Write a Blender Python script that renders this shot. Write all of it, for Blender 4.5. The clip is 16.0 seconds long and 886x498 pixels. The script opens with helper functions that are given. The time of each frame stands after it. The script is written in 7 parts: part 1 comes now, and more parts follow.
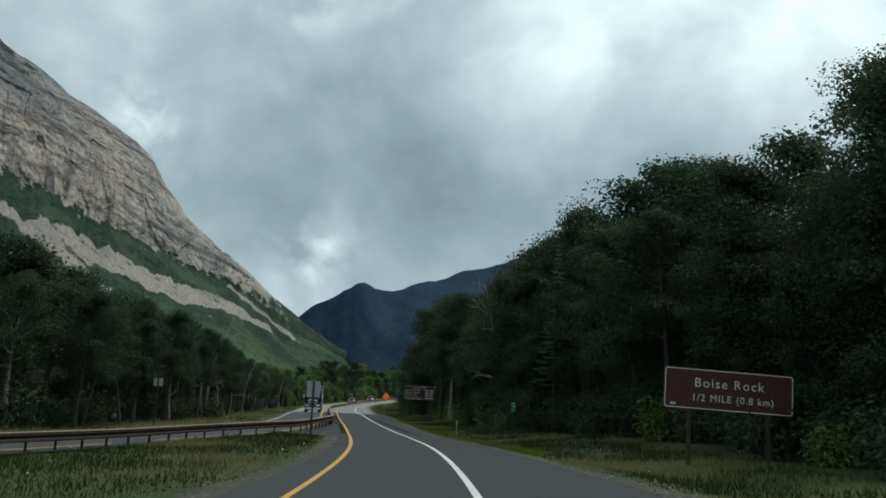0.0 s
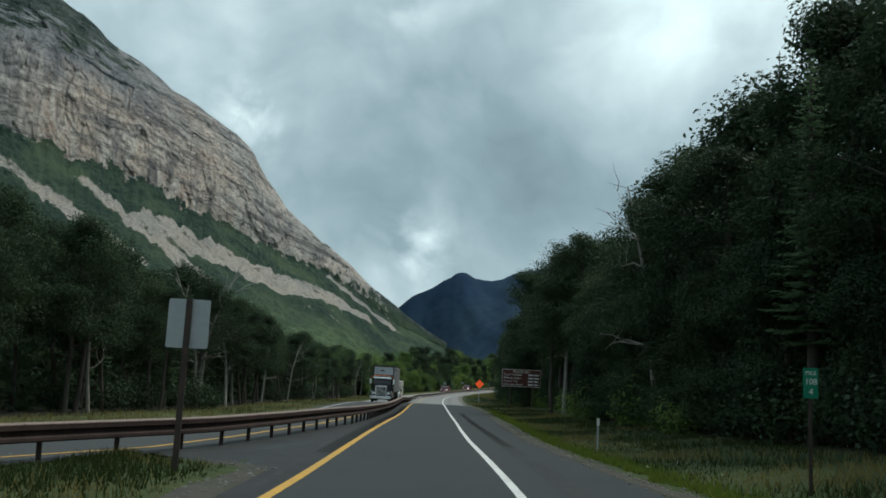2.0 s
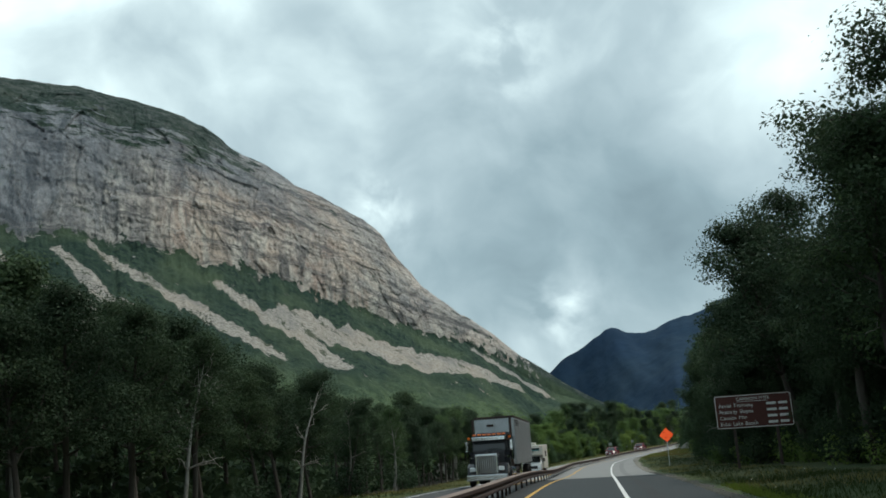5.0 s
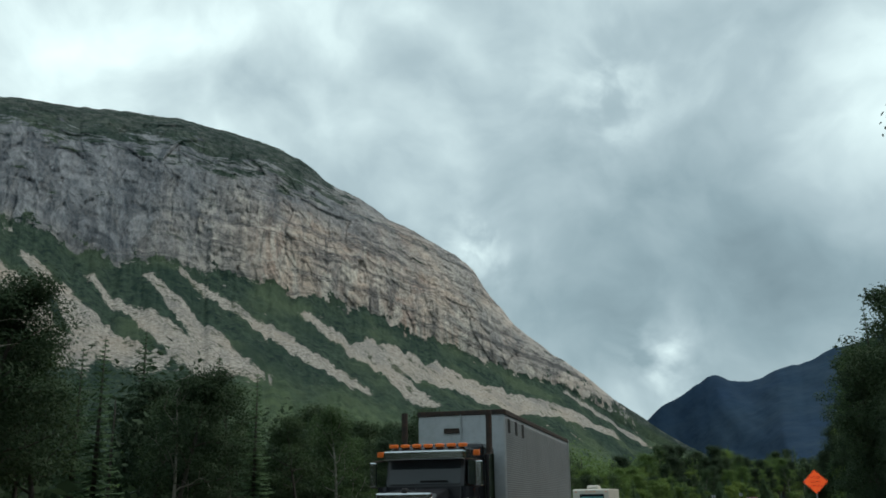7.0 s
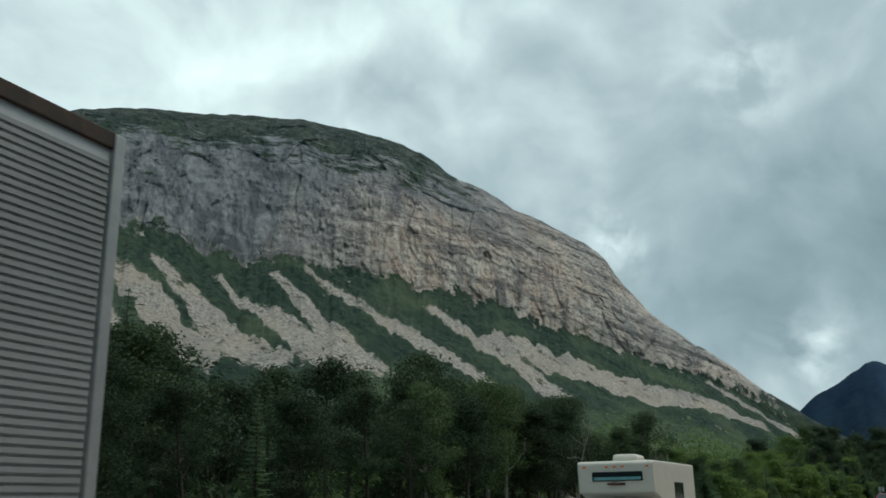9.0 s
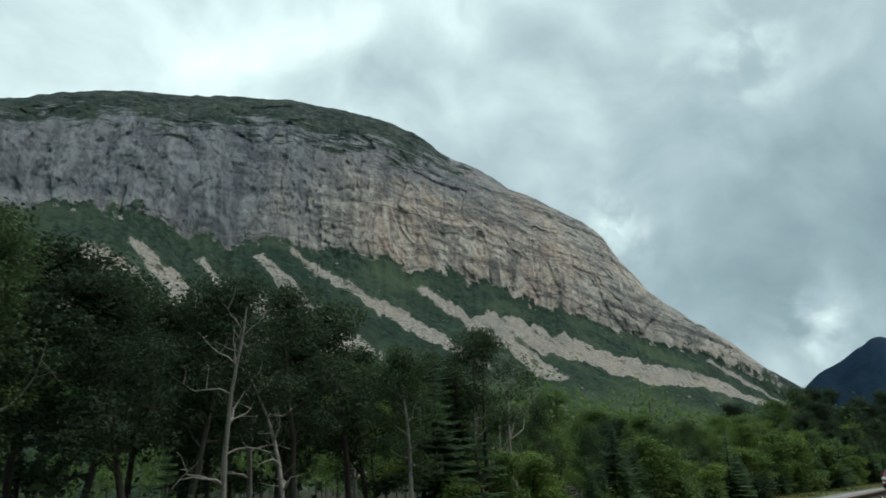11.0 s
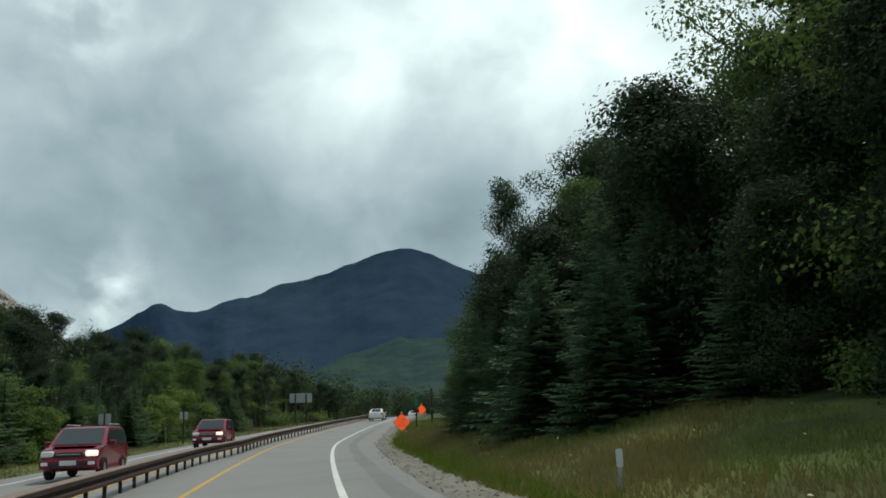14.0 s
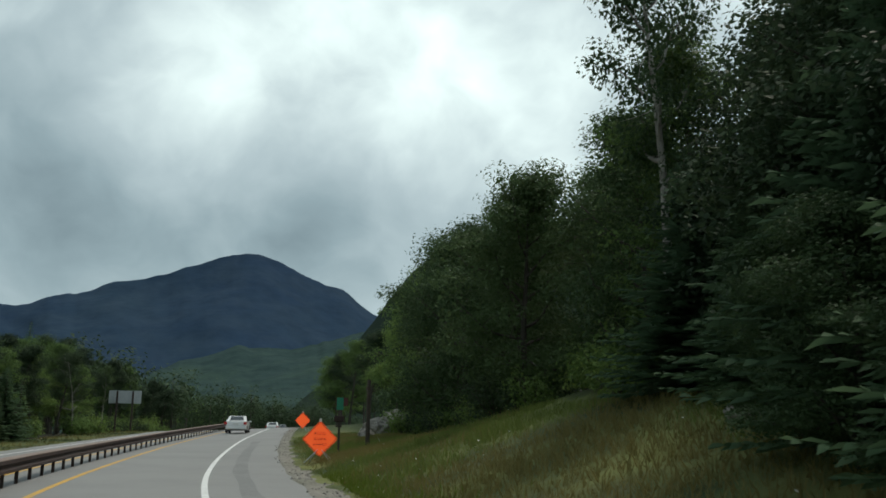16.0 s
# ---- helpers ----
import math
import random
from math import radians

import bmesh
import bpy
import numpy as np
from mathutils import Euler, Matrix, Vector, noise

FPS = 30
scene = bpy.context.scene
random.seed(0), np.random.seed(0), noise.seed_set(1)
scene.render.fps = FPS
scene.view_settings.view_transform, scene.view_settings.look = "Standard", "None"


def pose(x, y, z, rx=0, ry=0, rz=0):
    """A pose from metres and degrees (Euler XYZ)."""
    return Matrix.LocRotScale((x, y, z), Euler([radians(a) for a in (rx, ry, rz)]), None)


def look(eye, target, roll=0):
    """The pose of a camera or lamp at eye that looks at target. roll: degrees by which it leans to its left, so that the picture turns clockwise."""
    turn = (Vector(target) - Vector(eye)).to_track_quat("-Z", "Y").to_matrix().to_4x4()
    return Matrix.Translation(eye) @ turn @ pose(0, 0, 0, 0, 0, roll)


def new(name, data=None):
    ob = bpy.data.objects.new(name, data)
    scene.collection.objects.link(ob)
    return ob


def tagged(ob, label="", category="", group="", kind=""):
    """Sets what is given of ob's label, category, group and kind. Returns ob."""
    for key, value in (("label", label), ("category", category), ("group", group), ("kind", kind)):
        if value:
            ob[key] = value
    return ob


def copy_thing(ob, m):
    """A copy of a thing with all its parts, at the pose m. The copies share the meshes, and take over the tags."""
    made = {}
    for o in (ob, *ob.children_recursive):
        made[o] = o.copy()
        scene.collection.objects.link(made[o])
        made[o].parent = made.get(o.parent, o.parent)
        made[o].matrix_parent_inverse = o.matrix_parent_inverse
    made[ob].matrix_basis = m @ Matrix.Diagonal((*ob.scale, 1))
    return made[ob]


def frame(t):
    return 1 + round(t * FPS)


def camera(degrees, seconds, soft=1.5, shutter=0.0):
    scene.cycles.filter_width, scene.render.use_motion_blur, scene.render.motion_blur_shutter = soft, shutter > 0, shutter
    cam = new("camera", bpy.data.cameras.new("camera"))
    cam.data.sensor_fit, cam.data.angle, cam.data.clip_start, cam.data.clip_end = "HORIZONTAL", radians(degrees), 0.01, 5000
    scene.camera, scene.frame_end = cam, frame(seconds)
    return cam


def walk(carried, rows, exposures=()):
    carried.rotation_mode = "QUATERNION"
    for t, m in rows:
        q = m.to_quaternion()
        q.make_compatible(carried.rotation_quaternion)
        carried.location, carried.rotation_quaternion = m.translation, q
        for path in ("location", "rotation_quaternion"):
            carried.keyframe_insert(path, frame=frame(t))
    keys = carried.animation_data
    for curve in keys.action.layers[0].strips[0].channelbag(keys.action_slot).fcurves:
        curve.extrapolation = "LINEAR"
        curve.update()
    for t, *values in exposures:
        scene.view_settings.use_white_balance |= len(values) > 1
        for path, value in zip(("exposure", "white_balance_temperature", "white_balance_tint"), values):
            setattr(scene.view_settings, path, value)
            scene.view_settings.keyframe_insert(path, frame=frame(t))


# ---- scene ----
cam = camera(52.1, 16.0, soft=1.7, shutter=0.05)
PATH = [
    (0, (-0.00, -0.00, 1.47), (11.502, 98.022, 17.570), 2.66),
    (0.5, (0.98, 8.41, 1.29), (12.474, 106.651, 16.015), 3.08),
    (1, (1.92, 16.83, 1.10), (9.419, 115.347, 16.504), 3.38),
    (1.5, (2.75, 25.25, 0.92), (6.213, 123.668, 18.296), 4.16),
    (2, (3.43, 33.69, 0.76), (3.988, 132.598, 15.464), 2.90),
    (2.5, (3.88, 42.14, 0.64), (1.509, 141.455, 12.045), 2.53),
    (3, (4.05, 50.60, 0.53), (-2.044, 149.951, 10.086), 1.24),
    (3.5, (4.08, 59.05, 0.43), (-4.285, 158.132, 11.097), -0.73),
    (4, (4.11, 67.51, 0.33), (-6.046, 165.623, 16.802), -2.15),
    (4.5, (4.12, 75.97, 0.22), (-8.007, 172.796, 22.066), -3.63),
    (5, (4.13, 84.42, 0.11), (-10.401, 180.775, 22.583), -3.57),
    (5.2, (4.13, 87.81, 0.06), (-10.920, 183.877, 23.379), -4.41),
    (7.3, (4.13, 123.30, -0.12), (-21.982, 215.763, 27.592), -0.90),
    (7.5, (4.14, 126.68, -0.13), (-22.822, 218.806, 27.896), -1.35),
    (8, (4.16, 135.12, -0.16), (-23.531, 226.810, 28.584), -1.99),
    (8.5, (4.20, 143.57, -0.26), (-29.924, 233.350, 27.574), -0.79),
    (10.8, (4.58, 182.39, -0.57), (-39.128, 268.085, 26.735), -1.64),
    (11, (4.65, 185.76, -0.55), (-34.379, 274.151, 25.219), -1.83),
    (11.5, (4.88, 194.20, -0.50), (-22.784, 287.074, 24.173), -1.68),
    (12, (5.19, 202.62, -0.45), (-5.967, 299.261, 22.725), -0.81),
    (12.5, (5.69, 211.04, -0.41), (10.727, 308.778, 20.147), -1.70),
    (13, (6.44, 219.44, -0.37), (21.104, 315.954, 21.310), -3.35),
    (13.5, (7.41, 227.81, -0.32), (31.151, 323.118, 18.483), -3.27),
    (14, (8.58, 236.16, -0.26), (41.017, 328.757, 19.068), -1.99),
    (14.5, (9.92, 244.48, -0.18), (46.270, 335.778, 18.344), -2.02),
    (15, (11.44, 252.77, -0.10), (49.302, 343.604, 17.649), -1.51),
    (15.5, (13.07, 261.03, -0.00), (55.182, 349.702, 19.076), -1.38),
    (16, (14.76, 269.28, 0.11), (62.315, 354.706, 21.103), 0.38),
]
walk(cam, [(t, look(eye, target, roll)) for t, eye, target, roll in PATH],
     exposures=[(t, stops, kelvin, tint) for t, stops, kelvin, tint in ((0, 0.05, 6450, 8), (2.5, 0.14, 6350, 7), (3.5, 0.2, 6350, 7), (4.6, 0.22, 6350, 8), (5.2, 0.28, 6480, 8.5), (7.4, 0.03, 6450, 8), (8.5, 0.0, 6450, 7), (11, 0.13, 6450, 6.5), (12.5, 0.28, 6620, 8.5), (14.5, 0.1, 6680, 9.5), (16, 0.08, 6700, 10))])

# ---------------------------------------------------------------- sky, sun
SUN_AZ, SUN_EL = -66.0, 63.0          # degrees, azimuth counted left of +y


def make_world():
    w = bpy.data.worlds.new("overcast_sky")
    scene.world = w
    w.use_nodes = True
    nt = w.node_tree
    nt.nodes.clear()
    N = lambda kind: nt.nodes.new(kind)
    L = nt.links.new

    def math_(op, a, b=None, c=None):
        n = N("ShaderNodeMath")
        n.operation = op
        for k, v in enumerate((a, b, c)):
            if v is None:
                continue
            if isinstance(v, (int, float)):
                n.inputs[k].default_value = v
            else:
                L(v, n.inputs[k])
        return n.outputs[0]

    tc = N("ShaderNodeTexCoord")
    sep = N("ShaderNodeSeparateXYZ")
    L(tc.outputs["Generated"], sep.inputs[0])
    up = math_("MAXIMUM", sep.outputs[2], 0.0)
    # billows: the direction, flattened a little, and bent by a slow noise
    com = N("ShaderNodeVectorMath")
    com.operation = "MULTIPLY_ADD"
    bend = N("ShaderNodeTexNoise")
    bend.inputs["Scale"].default_value, bend.inputs["Detail"].default_value = 4.5, 3
    L(tc.outputs["Generated"], bend.inputs["Vector"])
    L(bend.outputs["Color"], com.inputs[0])
    com.inputs[1].default_value = (0.16, 0.16, 0.16)
    flat = N("ShaderNodeVectorMath")
    flat.operation = "MULTIPLY"
    L(tc.outputs["Generated"], flat.inputs[0])
    flat.inputs[1].default_value = (1.0, 1.0, 1.2)
    L(flat.outputs[0], com.inputs[2])

    def cloud(scale, detail, rough, dist, offset):
        n = N("ShaderNodeTexNoise")
        m = N("ShaderNodeMapping")
        m.inputs["Location"].default_value = offset
        L(com.outputs[0], m.inputs[0])
        L(m.outputs[0], n.inputs["Vector"])
        n.inputs["Scale"].default_value = scale
        n.inputs["Detail"].default_value = detail
        n.inputs["Roughness"].default_value = rough
        n.inputs["Distortion"].default_value = dist
        return n.outputs["Fac"]

    big = cloud(3.0, 2, 0.4, 0.0, (1.7, 0.4, 0))
    mid = cloud(7.0, 5, 0.45, 0.0, (3.3, 1.2, 0.7))
    fine_ = cloud(17.0, 4, 0.5, 0.0, (4.3, 1.2, 0))
    mixv = math_("ADD", math_("ADD", math_("MULTIPLY", big, 0.16), 0.19), math_("ADD", math_("MULTIPLY", mid, 0.30), math_("MULTIPLY", fine_, 0.12)))

    def lobe(az, el, power):
        a, e = radians(az), radians(el)
        d = N("ShaderNodeVectorMath")
        d.operation = "DOT_PRODUCT"
        L(tc.outputs["Generated"], d.inputs[0])
        d.inputs[1].default_value = (-math.sin(a) * math.cos(e), math.cos(a) * math.cos(e), math.sin(e))
        return math_("POWER", math_("MAXIMUM", d.outputs["Value"], 0.0), power)

    # thin places and breaks in the cloud, ragged by the noise, and the dark bank over the notch
    ragged = math_("MULTIPLY", math_("MAXIMUM", math_("SUBTRACT", fine_, 0.40), 0.0), 5.0)
    breaks = math_("ADD", math_("MULTIPLY", lobe(12.5, 15.6, 1600), 0.13), math_("ADD", math_("MULTIPLY", lobe(1.3, 8.6, 1500), 0.15), math_("MULTIPLY", lobe(3.6, 24.8, 900), 0.07)))
    bright = math_("MULTIPLY", breaks, ragged)
    for az, el, pw, k in ((-25, 24, 80, 0.14), (38, 29, 40, 0.10), (9, 30, 70, 0.05), (-14, 20, 130, 0.12), (2, 20, 100, -0.06), (20, 22, 120, -0.03), (-9, 12, 160, -0.05), (-19, 16, 150, -0.09), (-23, 12, 200, -0.05), (-2, 3.5, 300, 0.04), (4, 9, 200, -0.04)):
        bright = math_("ADD", bright, math_("MULTIPLY", lobe(az, el, pw), k))
    dark = math_("ADD", math_("MULTIPLY", lobe(-3, 12.5, 150), 0.10), math_("ADD", math_("MULTIPLY", lobe(7, 13, 260), 0.04), math_("MULTIPLY", lobe(-18, 14, 60), 0.08)))
    val = math_("SUBTRACT", math_("ADD", mixv, bright), dark)
    low = math_("MULTIPLY", math_("POWER", math_("SUBTRACT", 1.0, up), 15.0), 0.08)
    val = math_("ADD", val, low)
    ramp = N("ShaderNodeValToRGB")
    cr = ramp.color_ramp
    cr.elements[0].position, cr.elements[0].color = 0.26, (0.13, 0.185, 0.21, 1)
    cr.elements[1].position, cr.elements[1].color = 0.76, (0.88, 1.0, 0.985, 1)
    for p, c in ((0.36, (0.20, 0.275, 0.305, 1)), (0.47, (0.31, 0.395, 0.425, 1)), (0.55, (0.44, 0.54, 0.56, 1)), (0.63, (0.61, 0.735, 0.735, 1))):
        e = cr.elements.new(p)
        e.color = c
    L(val, ramp.inputs[0])
    sky = N("ShaderNodeTexSky")
    sky.sky_type = "NISHITA"
    sky.sun_disc = False
    sky.sun_elevation = radians(SUN_EL)
    sky.sun_rotation = radians(-SUN_AZ)
    b1, b2 = N("ShaderNodeBackground"), N("ShaderNodeBackground")
    L(ramp.outputs[0], b1.inputs[0])
    b1.inputs[1].default_value = 1.45
    L(sky.outputs[0], b2.inputs[0])
    b2.inputs[1].default_value = 0.05
    mx = N("ShaderNodeMixShader")
    mx.inputs[0].default_value = 0.08
    L(b1.outputs[0], mx.inputs[1])
    L(b2.outputs[0], mx.inputs[2])
    out = N("ShaderNodeOutputWorld")
    L(mx.outputs[0], out.inputs[0])


make_world()
sun = new("sun", bpy.data.lights.new("sun", "SUN"))
sun.data.energy, sun.data.angle, sun.data.color = 1.75, radians(12), (1.0, 0.93, 0.82)
_a, _e = radians(SUN_AZ), radians(SUN_EL)
sun.matrix_basis = look((-math.sin(_a) * math.cos(_e) * 300, math.cos(_a) * math.cos(_e) * 300, math.sin(_e) * 300), (0, 0, 0))

# ---------------------------------------------------------------- materials


def material(name, base=(0.5, 0.5, 0.5), rough=0.7, metal=0.0, vary=(), bump=0.0, bump_scale=20.0, spec=0.3, random_tint=0.0, coords="Object", stretch=(1, 1, 1), emit=None):
    """vary: (scale, detail, colour, amount) layers of noise over the base."""
    m = bpy.data.materials.new(name)
    m.use_nodes = True
    nt = m.node_tree
    p = nt.nodes["Principled BSDF"]
    p.inputs["Roughness"].default_value = rough
    p.inputs["Metallic"].default_value = metal
    p.inputs["Specular IOR Level"].default_value = spec
    tc = nt.nodes.new("ShaderNodeTexCoord")
    mp = nt.nodes.new("ShaderNodeMapping")
    mp.inputs["Scale"].default_value = stretch
    nt.links.new(tc.outputs[coords], mp.inputs[0])
    col = nt.nodes.new("ShaderNodeRGB")
    col.outputs[0].default_value = (*base, 1)
    last = col.outputs[0]
    for scale, detail, colour, amount in vary:
        n = nt.nodes.new("ShaderNodeTexNoise")
        n.inputs["Scale"].default_value = scale
        n.inputs["Detail"].default_value = detail
        n.inputs["Roughness"].default_value = 0.6
        nt.links.new(mp.outputs[0], n.inputs["Vector"])
        r = nt.nodes.new("ShaderNodeMapRange")
        r.inputs["From Min"].default_value = 0.42
        r.inputs["From Max"].default_value = 0.66
        r.inputs["To Max"].default_value = amount
        nt.links.new(n.outputs["Fac"], r.inputs["Value"])
        mx = nt.nodes.new("ShaderNodeMix")
        mx.data_type = "RGBA"
        nt.links.new(r.outputs[0], mx.inputs["Factor"])
        nt.links.new(last, mx.inputs["A"])
        mx.inputs["B"].default_value = (*colour, 1)
        last = mx.outputs["Result"]
    if random_tint:
        oi = nt.nodes.new("ShaderNodeObjectInfo")
        hs = nt.nodes.new("ShaderNodeHueSaturation")
        r = nt.nodes.new("ShaderNodeMapRange")
        r.inputs["To Min"].default_value = 1 - random_tint
        r.inputs["To Max"].default_value = 1 + random_tint
        nt.links.new(oi.outputs["Random"], r.inputs["Value"])
        nt.links.new(r.outputs[0], hs.inputs["Value"])
        nt.links.new(last, hs.inputs["Color"])
        last = hs.outputs[0]
    nt.links.new(last, p.inputs["Base Color"])
    if bump:
        n = nt.nodes.new("ShaderNodeTexNoise")
        n.inputs["Scale"].default_value = bump_scale
        n.inputs["Detail"].default_value = 6
        nt.links.new(mp.outputs[0], n.inputs["Vector"])
        b = nt.nodes.new("ShaderNodeBump")
        b.inputs["Strength"].default_value = bump
        b.inputs["Distance"].default_value = 0.5 / bump_scale
        nt.links.new(n.outputs["Fac"], b.inputs["Height"])
        nt.links.new(b.outputs[0], p.inputs["Normal"])
    if emit:
        p.inputs["Emission Color"].default_value = (*emit[:3], 1)
        p.inputs["Emission Strength"].default_value = emit[3]
    return m


def foliage(name, base, dark, light, through_=0.25):
    """Leaves: a colour for each leaf and each tree, some light passing through."""
    m = bpy.data.materials.new(name)
    m.use_nodes = True
    nt = m.node_tree
    p = nt.nodes["Principled BSDF"]
    p.inputs["Roughness"].default_value = 0.6
    p.inputs["Specular IOR Level"].default_value = 0.1
    geo = nt.nodes.new("ShaderNodeNewGeometry")
    oi = nt.nodes.new("ShaderNodeObjectInfo")
    ramp = nt.nodes.new("ShaderNodeValToRGB")
    cr = ramp.color_ramp
    cr.elements[0].position, cr.elements[0].color = 0.0, (*dark, 1)
    cr.elements[1].position, cr.elements[1].color = 1.0, (*light, 1)
    e = cr.elements.new(0.5)
    e.color = (*base, 1)
    ad = nt.nodes.new("ShaderNodeMath")
    ad.operation = "MULTIPLY_ADD"
    nt.links.new(geo.outputs["Random Per Island"], ad.inputs[0])
    ad.inputs[1].default_value = 0.34
    mu = nt.nodes.new("ShaderNodeMath")
    mu.operation = "MULTIPLY"
    nt.links.new(oi.outputs["Random"], mu.inputs[0])
    mu.inputs[1].default_value = 0.62
    nt.links.new(mu.outputs[0], ad.inputs[2])
    nt.links.new(ad.outputs[0], ramp.inputs[0])
    nt.links.new(ramp.outputs[0], p.inputs["Base Color"])
    tr = nt.nodes.new("ShaderNodeBsdfTranslucent")
    nt.links.new(ramp.outputs[0], tr.inputs["Color"])
    mx = nt.nodes.new("ShaderNodeMixShader")
    mx.inputs[0].default_value = through_
    nt.links.new(p.outputs[0], mx.inputs[1])
    nt.links.new(tr.outputs[0], mx.inputs[2])
    nt.links.new(mx.outputs[0], nt.nodes["Material Output"].inputs[0])
    return m


# dark and pale pavements; cloud shade on the first stretch is partly in them
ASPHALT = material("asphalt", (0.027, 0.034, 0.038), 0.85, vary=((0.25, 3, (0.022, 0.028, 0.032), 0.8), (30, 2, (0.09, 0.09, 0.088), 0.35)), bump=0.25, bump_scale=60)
ASPHALT_PALE = material("asphalt_pale", (0.235, 0.237, 0.234), 0.85, vary=((0.25, 3, (0.20, 0.202, 0.202), 0.8), (30, 2, (0.20, 0.20, 0.195), 0.35)), bump=0.25, bump_scale=60)
ASPHALT_OPPOSITE = material("asphalt_opposite", (0.040, 0.044, 0.047), 0.85, vary=((0.2, 3, (0.034, 0.037, 0.040), 0.8), (30, 2, (0.12, 0.12, 0.118), 0.35)), bump=0.25, bump_scale=60)
SHOULDER = material("tarred_shoulder", (0.025, 0.028, 0.030), 0.85, vary=((0.5, 5, (0.014, 0.016, 0.018), 0.85), (3, 5, (0.045, 0.047, 0.049), 0.45), (30, 2, (0.06, 0.06, 0.06), 0.3)), bump=0.25, bump_scale=50)
PATCH_PALE = material("pale_patch", (0.180, 0.182, 0.182), 0.8, vary=((0.4, 5, (0.215, 0.217, 0.217), 0.8), (5, 4, (0.13, 0.132, 0.132), 0.5)), bump=0.2, bump_scale=40)
# near black: shadow inside the milled grooves, painted on flat ribs
GROOVE_SHADE = material("rumble_groove_shade", (0.010, 0.011, 0.012), 0.9)
PATCH = material("asphalt_patch", (0.024, 0.026, 0.028), 0.8, vary=((1.5, 4, (0.042, 0.045, 0.047), 0.7),), bump=0.2, bump_scale=40)
YELLOW = material("yellow_line_paint", (0.62, 0.35, 0.05), 0.7, vary=((2.5, 5, (0.42, 0.27, 0.08), 0.6), (14, 3, (0.3, 0.22, 0.1), 0.35)))
WHITE = material("white_line_paint", (0.72, 0.73, 0.72), 0.7, vary=((2.5, 5, (0.5, 0.5, 0.5), 0.6), (14, 3, (0.34, 0.34, 0.34), 0.3)))
GRAVEL = material("gravel", (0.25, 0.235, 0.205), 0.95, vary=((14, 5, (0.10, 0.094, 0.082), 0.7), (1.2, 4, (0.23, 0.215, 0.19), 0.5), (0.6, 4, (0.06, 0.075, 0.03), 0.35)), bump=0.8, bump_scale=22)
GRAVEL_DARK = material("dark_gravel", (0.072, 0.066, 0.058), 0.95, vary=((14, 5, (0.03, 0.028, 0.025), 0.8), (1.2, 4, (0.10, 0.092, 0.08), 0.6), (0.6, 4, (0.035, 0.048, 0.02), 0.6)), bump=0.8, bump_scale=22)
STONE = material("loose_stone", (0.16, 0.152, 0.143), 0.9, vary=((3, 3, (0.12, 0.115, 0.11), 0.8), (9, 2, (0.34, 0.33, 0.31), 0.4)))
GROUND = material("ground_grass", (0.026, 0.042, 0.012), 0.95, vary=((0.16, 4, (0.085, 0.075, 0.026), 0.6), (2.2, 5, (0.036, 0.060, 0.015), 0.7), (0.05, 2, (0.036, 0.064, 0.015), 0.6)), bump=0.6, bump_scale=5)


def add_litter(m):
    """Dark leaf litter where the woods stand."""
    nt = m.node_tree
    p = nt.nodes["Principled BSDF"]
    src = p.inputs["Base Color"].links[0].from_socket
    at_ = nt.nodes.new("ShaderNodeAttribute")
    at_.attribute_name = "litter"
    mx = nt.nodes.new("ShaderNodeMix")
    mx.data_type = "RGBA"
    nt.links.new(at_.outputs["Fac"], mx.inputs["Factor"])
    nt.links.new(src, mx.inputs["A"])
    mx.inputs["B"].default_value = (0.028, 0.027, 0.017, 1)
    nt.links.new(mx.outputs["Result"], p.inputs["Base Color"])
    # dry meadow, in patches; its lighter colour also carries the sun on the bank
    me_, no_, ad_, mr_, m2 = (nt.nodes.new(k) for k in ("ShaderNodeAttribute", "ShaderNodeTexNoise", "ShaderNodeMath", "ShaderNodeMapRange", "ShaderNodeMix"))
    me_.attribute_name = "meadow"
    no_.inputs["Scale"].default_value, no_.inputs["Detail"].default_value = 0.25, 5
    nt.links.new(nt.nodes.new("ShaderNodeTexCoord").outputs["Object"], no_.inputs["Vector"])
    ad_.operation = "MULTIPLY"
    mr_.inputs["From Min"].default_value, mr_.inputs["From Max"].default_value = 0.40, 0.58
    nt.links.new(no_.outputs["Fac"], mr_.inputs["Value"])
    nt.links.new(mr_.outputs[0], ad_.inputs[0])
    nt.links.new(me_.outputs["Fac"], ad_.inputs[1])
    m2.data_type = "RGBA"
    nt.links.new(ad_.outputs[0], m2.inputs["Factor"])
    nt.links.new(src, m2.inputs["A"])
    m2.inputs["B"].default_value = (0.135, 0.150, 0.045, 1)
    nt.links.new(m2.outputs["Result"], mx.inputs["A"])


add_litter(GROUND)
RUST = material("weathered_steel", (0.028, 0.018, 0.017), 0.75, metal=0.1, vary=((1.2, 5, (0.062, 0.040, 0.034), 0.6), (9, 4, (0.06, 0.036, 0.03), 0.6)), bump=0.2, bump_scale=30)
# far paler than the rail: highlight along its top put into the colour
RUST_TOP = material("rail_cap_highlight", (0.19, 0.14, 0.12), 0.7, vary=((2.0, 5, (0.16, 0.10, 0.08), 0.6), (12, 3, (0.33, 0.27, 0.23), 0.5)), bump=0.15, bump_scale=30)
POST_STEEL = material("dark_steel_post", (0.045, 0.036, 0.032), 0.7, metal=0.2, vary=((6, 4, (0.09, 0.055, 0.04), 0.6),))
GALV = material("galvanised_steel", (0.42, 0.44, 0.45), 0.5, metal=0.6, vary=((5, 3, (0.33, 0.35, 0.36), 0.6),))
